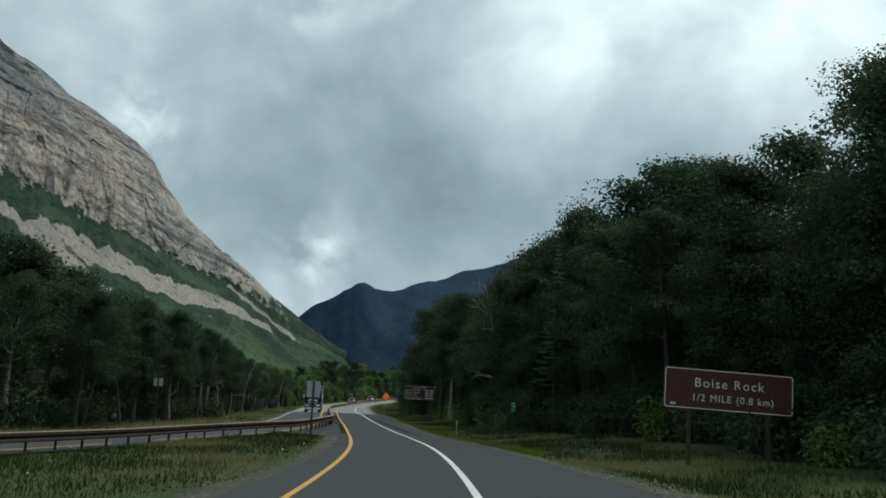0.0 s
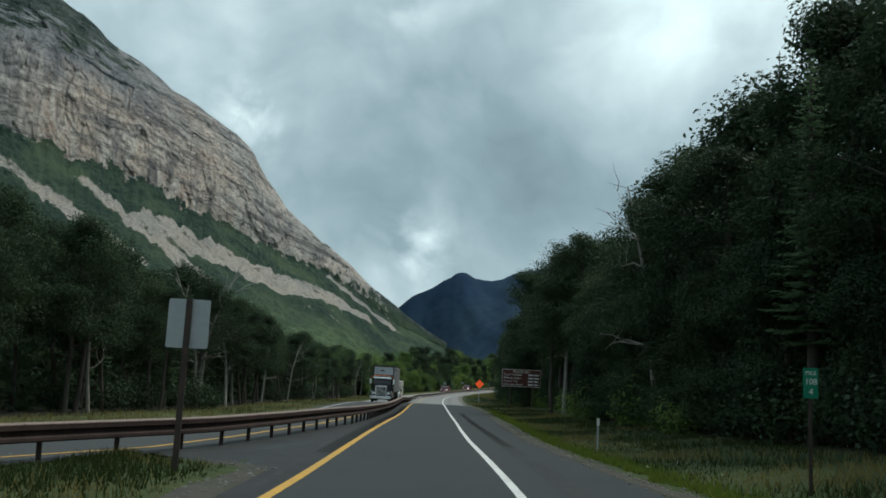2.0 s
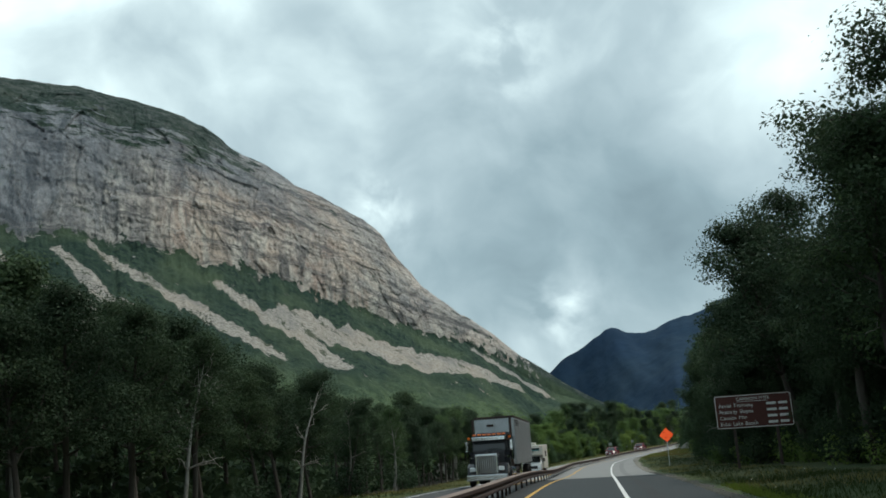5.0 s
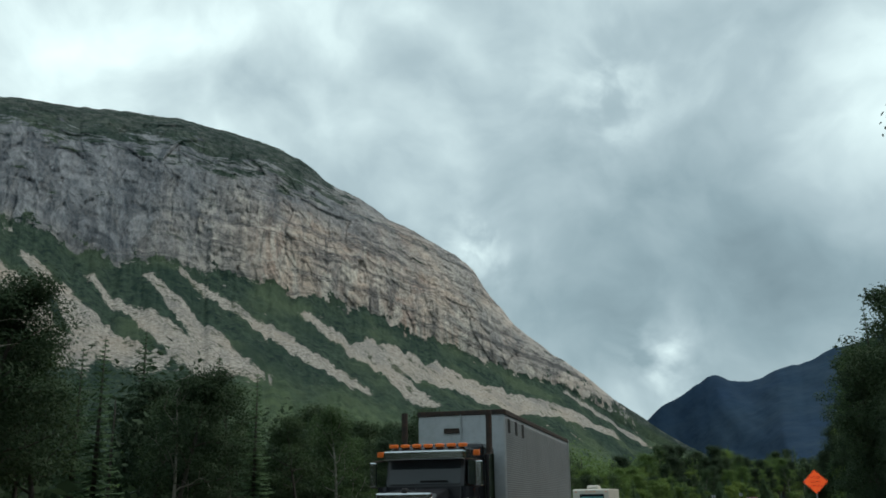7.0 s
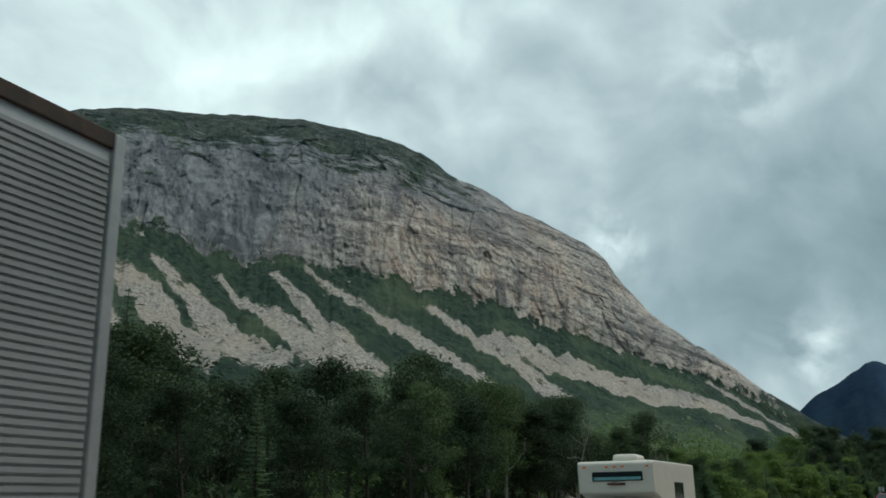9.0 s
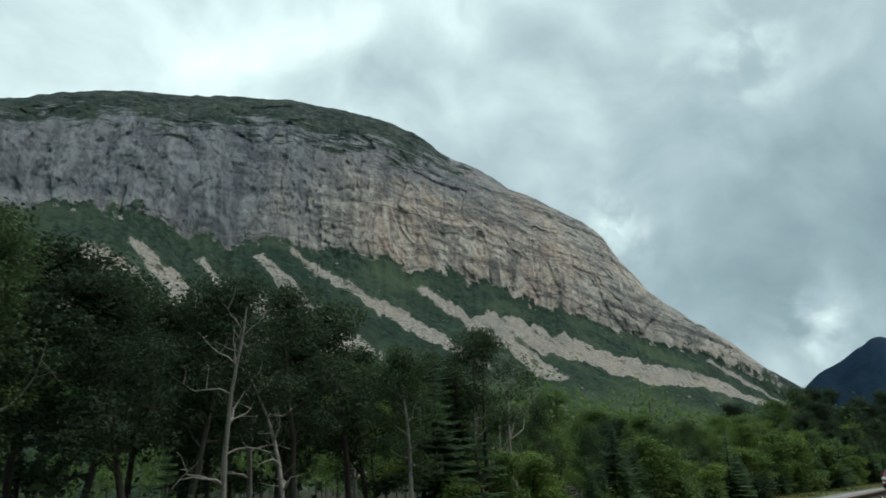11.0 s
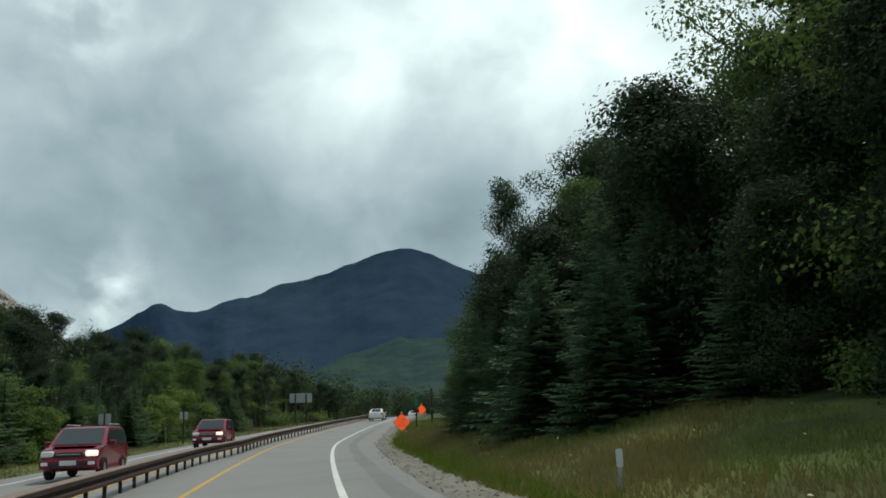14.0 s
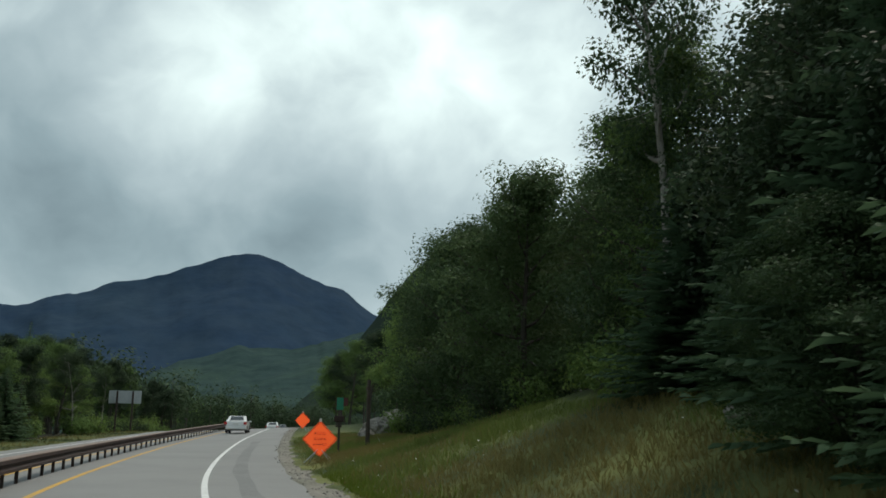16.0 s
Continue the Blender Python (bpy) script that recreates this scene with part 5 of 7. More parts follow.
    for s, lat, h, kind in ((277.2, -8.8, 7.5, "edge"), (274.2, -9.2, 7.0, "edge"), (281, -9.8, 8.0, "edge"), (271, -9.6, 7.5, "edge")):
        plant(kind, s, lat, h, "leafy young trees on the bank")
    for s, lat, h in ((279.2, -8.9, 6.8), (276.0, -7.6, 6.2), (272.8, -7.7, 5.6)):
        plant("spruce_near", s, lat, h, "spruces on the bank by the bend", 1.1)
    plant("spruce_near", 275.4, -8.0, 4.6, "spruces on the bank by the bend", 1.2)
    plant("birch", 290.5, -11.8, 14, "trees on the bank by the bend", 0.7)
    for s, lat, h, kind in ((61, -15.6, 16.6, "maple_b"), (65, -14.2, 18.6, "maple_b"), (115, -13.4, 17.4, "ash"), (118, -10.4, 13.6, "ash"), (133, -13.4, 19.0, "ash"), (151, -14.2, 19.0, "maple_b"), (29.5, -15, 14.4, "ash"), (26, -14.6, 13.5, "ash"), (37, -15.6, 13.4, "maple_b"), (44, -15, 15.6, "maple_b"), (32, -14, 7.5, "edge"), (36.5, -14.2, 8.5, "edge"), (28, -14.4, 8, "edge"), (157, -17, 22, "ash"), (86, -13.4, 16.8, "ash")):
        plant(kind, s, lat, h, "trees of the right-hand wood")
    # left-hand wood, trunky and dark in shaded leaf colours as far as the bend, brighter beyond
    for row, (off, h, step) in enumerate(((13.2, 8.6, 3.7), (17.5, 10.4, 4.4), (24, 12.2, 5.5))):
        s = 8.0 + row * 2
        while s < 222:
            lat = float(guard_lat(s)) + off + rt.uniform(-1.1, 1.1)
            kind = pick((LEFT_MIX if s < 188 else LIGHT_MIX) if row < 1 else BACK_MIX)
            plant(kind, s, lat, h * rt.uniform(0.82, 1.16) * (lat / (off + 3.7)) ** 0.8 * float(np.interp(s, [128, 150, 188, 200, 222], [1.0, 0.76, 0.8, 0.95, 1.0])), "trees of the left-hand wood")
            s += step * rt.uniform(0.7, 1.3)
    for row, (off, h, step) in enumerate(((15.5, 6.3, 3.8), (21, 8.4, 4.6), (27.5, 10.4, 5.6))):
        s = 223.0 + row * 2
        while s < 430:
            lat = float(guard_lat(s)) + off + rt.uniform(-1.0, 1.0)
            plant(pick(GREEN_MIX if s < 290 else DIM_MIX), s, lat, h * rt.uniform(0.75, 1.2) * float(np.interp(s, [222, 260, 290, 310, 340, 380], [1.05, 0.95, 0.88, 1.15, 1.4, 1.3])), "trees of the far left-hand wood")
            s += step * rt.uniform(0.7, 1.3)
    for s in np.arange(218, 345, 1.9):
        lat = float(guard_lat(s)) + rt.uniform(11.6, 13.6)
        plant(pick({"spruce_near": 3, "spruce_b": 1.5, "spruce": 1.0, "sapling": 2.4}), s + rt.uniform(-0.8, 0.8), lat, rt.uniform(2.6, 5.6), "young trees along the opposite verge", 1.15)
    for s in np.arange(12, 420, 3.2):
        if s < 195 and rt.random() < 0.55:
            continue
        plant("shrub_b" if s < 205 else pick({"shrub": 1, "shrub_b": 1}), s + rt.uniform(-1, 1), float(guard_lat(s)) + rt.uniform(11.2, 16.0), rt.uniform(1.2, 3.0), "shrubs along the opposite verge")
    for s, lat, h, kind in ((217.5, 16.9, 7.8, "spruce"), (219.8, 17.2, 8.4, "spruce"), (254, 36.7, 12.0, "spruce_tall"), (247, 36, 11.5, "spruce_tall"), (182.6, 43, 17.5, "spruce_tall"), (198.6, 46, 18, "spruce_tall"), (110, 26.6, 14.5, "spruce_tall"), (118, 34, 18, "spruce_tall"), (372, 35, 14.5, "spruce_tall"), (355, 30, 13, "spruce_tall"), (392, 30, 13, "spruce_tall")):
        plant(kind, s, lat, h, "", 1.25)
    for s, lat, h, kind in ((205.5, 16.3, 7.2, "snag_b"), (208, 16.2, 6.6, "snag_b"), (220.8, 16.3, 7.6, "snag"), (224.2, 16.4, 7.8, "snag"), (97, 16.8, 10.8, "snag_b"), (99.2, 17.2, 10.0, "snag_b"), (250.7, 30, 9.8, "snag"), (234.6, 23.6, 7.4, "snag"), (222, 24, 9.2, "snag_b"), (213, 22, 9.0, "snag_b"), (103, 16, 8.5, "snag_b"), (110, 17, 8.2, "snag_b"), (256, 31, 8.5, "snag"), (78, 17, 7, "snag"), (120, 16.5, 7.0, "snag_b"), (134, 16.3, 6.6, "snag_b"), (146, 16.8, 6.2, "snag"), (120, -14.2, 13, "snag_b"), (85, -12, 14, "snag_b"), (168, -11.4, 9, "snag_b"), (362, 17, 7.2, "snag_b")):
        plant(kind, s, lat, h, "")


woods()


def far_woods():
    """Crowns massed behind the roadside trees, too many to count."""
    rng = np.random.default_rng(21)
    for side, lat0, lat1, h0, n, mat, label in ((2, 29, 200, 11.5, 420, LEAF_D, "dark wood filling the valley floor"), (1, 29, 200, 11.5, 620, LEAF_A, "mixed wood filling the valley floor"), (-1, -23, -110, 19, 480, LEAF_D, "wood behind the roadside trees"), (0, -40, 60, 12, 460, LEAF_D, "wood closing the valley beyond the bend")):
        C, Nn, lines, sizes = [], [], [], []
        for i in range(n):
            if side:
                s, lat = rng.uniform(*{2: (-20, 225), 1: (225, 560), -1: (-20, 560)}[side]), lat0 + (lat1 - lat0) * rng.uniform(0, 1) ** 1.4
            else:
                s, lat = rng.uniform(385, 780), rng.uniform(lat0, lat1)
                g = float(guard_lat(s))
                if -11 < lat < g + 13:
                    continue
            if side == -1 and s > 240:
                h = rng.uniform(15, 19) if s < 292 else rng.uniform(9, 12)
            else:
                h = h0 * rng.uniform(0.75, 1.12)
            b = at(s, lat)
            lines.append([(b + (0, 0, -0.3), 0.16), (b + (0, 0, h * 0.8), 0.05)])
            near_ = abs(lat) < 62 and side
            m = 240 if near_ else (420 if side == 0 else 200)
            sizes.append(np.full(m, 0.44 if near_ else 0.5))
            d = rng.normal(0, 1, (m, 3))
            d /= np.linalg.norm(d, axis=1, keepdims=True)
            lump = 1 + 0.35 * np.sin(d[:, :1] * 5 + i) * np.cos(d[:, 1:2] * 4 + i * 2) + 0.2 * np.sin(d[:, 2:] * 7 + i)
            rad = rng.uniform(0.45, 1.08, (m, 1)) ** 0.5 * lump
            wdt = h * rng.uniform(0.2, 0.28)
            C.append(b + np.array([0, 0, h * 0.62]) + d * rad * np.array([wdt, wdt, h * 0.36]))
            Nn.append(d + np.array([0, 0, 0.5]))
        V, F = leaf_arrays(rng, np.concatenate(C), np.concatenate(Nn), np.concatenate(sizes))
        V2, F2 = tube_arrays(lines, 4)
        ob = thing("far_woods", pose(0, 0, 0), label, "woods")
        ob["kind"] = "stuff"
        c = new("crowns", quick_mesh("crowns", V, F, mat))
        c.parent = ob
        t = new("trunks", quick_mesh("trunks", V2, F2, BARK))
        t.parent = ob


far_woods()


def grass_tufts():
    """Blades along the verges."""
    rng = np.random.default_rng(31)
    spans = ((24000, 0, 130, lambda s: shoulder_edge(s) - 0.05, lambda s: -11.5), (64000, 215, 335, lambda s: shoulder_edge(s) - 0.05, lambda s: -11.0), (14000, 4, 52.5, lambda s: float(guard_lat(s)) - 0.3, lambda s: left_edge(s) + 0.7), (20000, 40, 380, lambda s: float(guard_lat(s)) + 13.0, lambda s: float(guard_lat(s)) + opposite_width(s) + 0.1), (6000, 130, 215, lambda s: shoulder_edge(s) - 0.05, lambda s: -11.0))
    V, F, fl, swath = [], [], [], []
    for n, s0, s1, la, lb in spans:
        s = rng.uniform(s0, s1, n)
        k = rng.uniform(0, 1, n)
        a, b = np.array([la(x) for x in s]), np.array([lb(x) for x in s])
        lat = a * (1 - k) + b * k
        thick = np.array([noise.noise((x * 0.25, y * 0.6, 4)) for x, y in zip(s, lat)])
        P = at(s, lat)
        edge = np.clip(np.minimum(k, 1 - k) * 8, 0.35, 1)
        h = (0.12 + 0.16 * np.clip(thick + 0.25, 0, 1)) * rng.uniform(0.5, 1.5, n) * edge
        # the ripe swath that slants up the bank by the work signs
        ripe = 0.9 * np.exp(-((s - 279) / 13) ** 2 - ((lat + 6.8 + 0.10 * (s - 279)) / 1.9) ** 2) if s0 == 215 else 0 * s
        for j in range(2):
            swath.append(ripe)
            th = rng.uniform(0, 6.28, n)
            d = np.stack([np.cos(th), np.sin(th), 0 * th], -1)
            lean = rng.normal(0, 0.45, (n, 3)) * h[:, None]
            lean[:, 2] = h
            w = (0.010 + 0.012 * rng.random(n))[:, None]
            base = P + rng.normal(0, 0.06, (n, 3)) * np.array([1, 1, 0]) - np.array([0, 0, 0.05])
            V.append(np.stack([base - d * w, base + d * w, base + lean + np.array([0, 0, 0.05])], 1))
        pickf = rng.random(n) < 0.0022
        fl.append(P[pickf] + np.stack([0 * h[pickf], 0 * h[pickf], h[pickf] + 0.12], -1))
    n = 26000
    s = np.concatenate([rng.uniform(36, 125, 16000), rng.uniform(238, 300, 10000)])
    lat = np.array([shoulder_edge(x) for x in s]) - 0.15 - np.abs(rng.normal(0, 0.45, n))
    P = at(s, lat) + np.stack([0 * s, 0 * s, 0 * s - 0.03], -1)
    h = rng.uniform(0.05, 0.16, n)
    th = rng.uniform(0, 6.28, n)
    d = np.stack([np.cos(th), np.sin(th), 0 * th], -1) * 0.022
    tip = P + rng.normal(0, 0.05, (n, 3)) + np.stack([0 * h, 0 * h, h + 0.03], -1)
    fresh = np.stack([P - d, P + d, tip], 1).reshape(-1, 3)
    tagged(new("fresh_grass", quick_mesh("fresh_grass", fresh, np.arange(len(fresh)).reshape(-1, 3), FRESH)), "short yellow-green grass along the gravel", "grass", kind="stuff")
    V = np.concatenate(V).reshape(-1, 3)
    mid = V.reshape(-1, 3, 3)[:, 0]
    dry = np.array([noise.noise((x * 0.16, y * 0.16, 9)) for x, y in mid[:, :2]]) + rng.normal(0, 0.12, len(mid)) + np.concatenate(swath)
    left_side = np.arange(len(mid)) >= 2 * (24000 + 64000 + 14000)
    dry = dry + np.where(left_side & (np.arange(len(mid)) < 2 * (24000 + 64000 + 14000 + 20000)), 0.22, 0.0) + np.where((np.arange(len(mid)) >= 48000) & (np.arange(len(mid)) < 176000), 0.10, 0.0)
    tri = V.reshape(-1, 3, 3)
    straw = tri[dry > 0.15].reshape(-1, 3)
    tagged(new("dry_grass", quick_mesh("dry_grass", straw, np.arange(len(straw)).reshape(-1, 3), STRAW)), "dry straw-coloured grass in patches", "grass", kind="stuff")
    index = np.arange(len(tri))
    on_bank = (index >= 48000) & (index < 176000)
    fresh2 = tri[(dry <= 0.15) & on_bank].reshape(-1, 3)
    tagged(new("meadow_grass", quick_mesh("meadow_grass", fresh2, np.arange(len(fresh2)).reshape(-1, 3), MEADOW)), "long yellow-green grass on the bank", "grass", kind="stuff")
    V = tri[(dry <= 0.15) & ~on_bank].reshape(-1, 3)
    me = quick_mesh("grass", V, np.arange(len(V)).reshape(-1, 3), GRASSB)
    tagged(new("grass", me), "long green and straw-coloured verge grass", "grass", kind="stuff")
    fl = np.concatenate(fl)
    V, F = leaf_arrays(rng, fl, np.zeros_like(fl) + np.array([0, 0, 1.0]), 0.055)
    tagged(new("wildflowers", quick_mesh("wildflowers", V, F, FLOWER)), "scattered white wildflowers in the verge", "wildflowers", kind="stuff")


grass_tufts()


def understorey():
    """Saplings and brush between the trunks, massed; an added dark backdrop for the wood's shade."""
    rng = np.random.default_rng(51)
    for lo, hi, s0, s1, n, label in ((16.5, 30, 0, 205, 26000, "dark brush between the trunks, standing in for the wood's shade"), (-27, -14.5, 18, 330, 34000, "dark brush under the roadside trees, standing in for their shade")):
        s = rng.uniform(s0, s1, n)
        lat = rng.uniform(lo, hi, n) + (guard_lat(s) if lo > 0 else 0)
        tall = 2.6 + 1.8 * fbm(s / 9, lat / 6, s * 0, 3)
        P = at(s, lat)
        P[:, 2] += tall * rng.uniform(0.0, 1.0, n)
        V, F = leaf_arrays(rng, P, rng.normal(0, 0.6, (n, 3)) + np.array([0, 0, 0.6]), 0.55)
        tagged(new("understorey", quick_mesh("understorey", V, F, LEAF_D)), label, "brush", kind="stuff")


understorey()
# ---------------------------------------------------------------- signs and posts
BROWN = material("brown_sign_face", (0.075, 0.024, 0.018), 0.6, vary=((3, 3, (0.06, 0.018, 0.014), 0.6),))
SIGN_WHITE = material("sign_white", (0.62, 0.62, 0.60), 0.6)
GREEN_SIGN = material("green_sign_face", (0.012, 0.19, 0.11), 0.5, vary=((6, 2, (0.01, 0.15, 0.09), 0.5),))
# emission added to brighten the orange face on its unlit side
ORANGE = material("fluorescent_orange_face_with_glow", (1.0, 0.16, 0.035), 0.45, vary=((4, 2, (1.0, 0.13, 0.028), 0.5),), emit=(1.0, 0.10, 0.02, 0.42))
BLACK = material("black_paint", (0.012, 0.012, 0.012), 0.6)
SIGN_BACK = material("bare_sign_back", (0.36, 0.38, 0.39), 0.55, metal=0.4, vary=((4, 3, (0.29, 0.31, 0.32), 0.6),))
WOODPOST = material("weathered_timber", (0.055, 0.045, 0.037), 0.9, vary=((7, 4, (0.10, 0.085, 0.07), 0.6),), bump=0.3, bump_scale=25, stretch=(1, 1, 0.2))


def panel(w, h, t=0.02, r=0.05):
    """A rounded sign panel, centred, facing -y."""
    bm = bmesh.new()
    pts = []
    for cx, cz, a0 in ((w / 2 - r, h / 2 - r, 0), (-w / 2 + r, h / 2 - r, 90), (-w / 2 + r, -h / 2 + r, 180), (w / 2 - r, -h / 2 + r, 270)):
        for k in range(4):
            a = radians(a0 + k * 30)
            pts.append((cx + r * math.cos(a), cz + r * math.sin(a)))
    f = bm.faces.new([bm.verts.new((x, 0, z)) for x, z in pts])
    ext = bmesh.ops.extrude_face_region(bm, geom=[f])
    bmesh.ops.translate(bm, vec=(0, t, 0), verts=[v for v in ext["geom"] if isinstance(v, bmesh.types.BMVert)])
    bmesh.ops.recalc_face_normals(bm, faces=bm.faces)
    return bm


def moved(bm, m):
    bmesh.ops.transform(bm, matrix=m, verts=bm.verts)
    return bm


def border(w, h, inset, wide, r=0.05):
    """A thin painted frame proud of the face."""
    bm = bmesh.new()
    def ring(ww, hh, rr):
        out = []
        for cx, cz, a0 in ((ww / 2 - rr, hh / 2 - rr, 0), (-ww / 2 + rr, hh / 2 - rr, 90), (-ww / 2 + rr, -hh / 2 + rr, 180), (ww / 2 - rr, -hh / 2 + rr, 270)):
            for k in range(4):
                a = radians(a0 + k * 30)
                out.append(bm.verts.new((cx + rr * math.cos(a), -0.004, cz + rr * math.sin(a))))
        return out
    a, b = ring(w - 2 * inset, h - 2 * inset, r), ring(w - 2 * inset - 2 * wide, h - 2 * inset - 2 * wide, max(r - wide, 0.01))
    for i in range(16):
        bm.faces.new((a[i], a[(i + 1) % 16], b[(i + 1) % 16], b[i]))
    bmesh.ops.recalc_face_normals(bm, faces=bm.faces)
    return bm


def bars(rows, mat, parent, name="lettering_bars"):
    """Lines of writing that cannot be read, as plain bars: (x0, x1, z, height)."""
    for x0, x1, z, h in rows:
        part(name, boxed((x0, -0.008, z - h / 2), (x1, -0.002, z + h / 2)), mat, parent)


def rock_sign():
    g = thing("guide_sign", place(29.9, -7.85, 0, 2) @ pose(2.2, 0, 0), "brown guide sign with white lettering on two posts", "road sign")
    zc = 2.60
    face = part("panel", moved(panel(4.4, 1.34, 0.03, 0.10), pose(0, 0, zc, 0, 2.0, 0)), BROWN, g)
    part("border", moved(border(4.4, 1.34, 0.02, 0.03, 0.09), pose(0, 0, zc, 0, 2.0, 0)), SIGN_WHITE, face, "white border line")
    m = pose(0, -0.008, zc, 0, 2.0, 0)
    lettering("lettering", "Boise  Rock", 0.43, m @ pose(0.0, 0, 0.22), SIGN_WHITE, face, spacing=1.22)
    lettering("lettering", "1/2  MILE  (0.8 km)", 0.33, m @ pose(0.12, 0, -0.27), SIGN_WHITE, face, spacing=1.15)
    part("emblem", moved(boxed((-1.98, -0.01, -0.55), (-1.80, -0.002, -0.49)), pose(0, 0, zc, 0, 2.0, 0)), SIGN_WHITE, face)
    for x in (-1.35, 1.35):
        part("post", boxed((x - 0.06, 0.04, -0.4), (x + 0.06, 0.16, zc + 0.5), 0.01), POST_STEEL, g)


def resort_sign():
    g = thing("guide_sign", place(148.5, -8.0, 0, -6) @ pose(2.45, 0, 0), "large brown guide sign listing places, white lettering", "road sign")
    zc, w, h = 3.75, 4.9, 2.2
    face = part("panel", moved(panel(w, h, 0.04, 0.14), pose(0, 0, zc)), BROWN, g)
    part("border", moved(border(w, h, 0.03, 0.045, 0.12), pose(0, 0, zc)), SIGN_WHITE, face, "white border line")
    rows = ("CANNON MTN", "Aerial Tramway", "Peabody Slopes", "Cannon Mtn", "Echo Lake Beach")
    for i, tx in enumerate(rows):
        lettering("lettering", tx, 0.34 if i else 0.30, pose(0, -0.008, zc + 0.82 - 0.40 * i), SIGN_WHITE, face, left=-w / 2 + 0.25 if i else None)
        if i:
            bars(((0.85, 1.45, zc + 0.82 - 0.40 * i, 0.16), (1.6, 2.15, zc + 0.82 - 0.40 * i, 0.16)), SIGN_WHITE, face)
    part("rule", boxed((-0.95, -0.008, zc + 0.62), (0.95, -0.002, zc + 0.645)), SIGN_WHITE, face)
    for x in (-1.35, 1.35):
        part("post", boxed((x - 0.09, 0.05, -0.5), (x + 0.09, 0.22, zc + 0.9), 0.01), POST_STEEL, g)


def mile_marker():
    g = thing("mile_marker", place(50.1, -6.1, 0, 3), "small green mile marker on a dark post", "road sign")
    part("post", boxed((-0.03, 0.012, -0.3), (0.03, 0.05, 2.1), 0.005), POST_STEEL, g)
    face = part("panel", moved(panel(0.27, 0.54, 0.012, 0.03), pose(0, 0, 1.95)), GREEN_SIGN, g)
    for tx, z, sz in (("MILE", 2.13, 0.10), ("108", 1.98, 0.15), ("4", 1.80, 0.15)):
        lettering("lettering", tx, sz, pose(0, -0.004, z), SIGN_WHITE, face, 0.002)


def back_plates(s, lat, top, w, h, gap, label, turn=0.0, n=2, post=0.05):
    g = thing("sign_from_behind", place(s, lat, 0, turn), label, "road sign")
    part("post", boxed((-post, -0.04, -0.4), (post, 0.02, top), 0.008), POST_STEEL, g)
    for k in range(n):
        x = (k - (n - 1) / 2) * (w + gap)
        part("panel", moved(panel(w, h, 0.02, 0.03), pose(x, 0.03, top - h / 2)), SIGN_BACK, g)
    return g


def board_from_behind():
    g = thing("guide_sign", place(372, 14.5, 0, 4), "bare metal back of a large guide sign", "road sign")
    part("panel", moved(panel(3.3, 1.35, 0.05, 0.05), pose(0, 0, 3.6)), SIGN_BACK, g)
    for x in (-0.8, 0.8):
        part("post", boxed((x - 0.09, -0.2, -0.4), (x + 0.09, -0.03, 4.2), 0.01), POST_STEEL, g)
        part("stiffener", boxed((x * 1.2 - 0.05, -0.03, 3.0), (x * 1.2 + 0.05, 0.0, 4.2)), GALV, g)


def diamond(parent, side, zc, words, size):
    bm = moved(panel(side, side, 0.015, 0.06), pose(0, 0, zc) @ pose(0, 0, 0, 0, 45, 0))
    face = part("panel", bm, ORANGE, parent)
    part("border", moved(border(side, side, 0.02, 0.025, 0.05), pose(0, 0, zc) @ pose(0, 0, 0, 0, 45, 0)), BLACK, face, "thin black border line")
    for i, tx in enumerate(words):
        lettering("lettering", tx, size, pose(0, -0.006, zc + size * 1.25 * ((len(words) - 1) / 2 - i)), BLACK, face, 0.002)
    return face


def work_sign_post():
    g = thing("work_zone_sign", place(177, -6.5, 0, -4), "orange diamond work sign on a steel post", "road sign")
    part("post", boxed((-0.04, 0.03, -0.4), (0.04, 0.08, 3.2), 0.006), GALV, g)
    diamond(g, 0.98, 2.95, ("ROAD", "WORK", "AHEAD"), 0.19)


def work_sign_stand(s, lat, words, turn=0.0):
    g = thing("work_zone_sign", place(s, lat, 0, turn), "orange diamond road work sign on a folding stand", "road sign", "orange signs by the bend")
    diamond(g, 1.0, 0.92, words, 0.17)
    for sx, sy in ((-1, -0.45), (1, -0.45), (-1, 0.6), (1, 0.6)):
        part("leg", tubed((sx * 0.08, 0.05 + sy * 0.1, 0.5), (sx * 0.52, sy, 0.0), 0.018, 0.018, 8), GALV, g)
    part("mast", tubed((0, 0.05, 0.3), (0, 0.05, 1.6), 0.02, 0.02, 8), GALV, g)
    part("flag_socket", boxed((-0.04, 0.02, 1.55), (0.04, 0.09, 1.72), 0.01), SIGN_WHITE, g)


def delineator(s, lat, h, label, group="roadside delineators", plate=True):
    g = thing("delineator", place(s, lat), label, "delineator", group)
    part("stake", boxed((-0.03, -0.012, -0.25), (0.03, 0.012, h), 0.006), GALV, g)
    if plate:
        part("reflector", moved(panel(0.1, 0.26, 0.01, 0.02), pose(0, -0.02, h - 0.08)), SIGN_WHITE, g)


rock_sign()
resort_sign()
mile_marker()
back_plates(49.5, 4.85, 2.9, 0.33, 0.84, 0.05, "pair of narrow sign plates seen from behind on a dark post", 3)
back_plates(62, 15.2, 3.0, 0.25, 0.5, 0.08, "pair of small plates seen from behind by the wood", 3)
back_plates(293, 12.8, 2.5, 0.32, 0.62, 0.06, "pair of small plates seen from behind by the opposite verge", 3)
back_plates(311.5, 12.7, 2.5, 0.3, 0.6, 0.05, "pair of small plates seen from behind by the opposite verge", 3)
board_from_behind()
work_sign_post()
work_sign_stand(307.5, -4.95, ("ROAD", "WORK", "AHEAD"), -14)
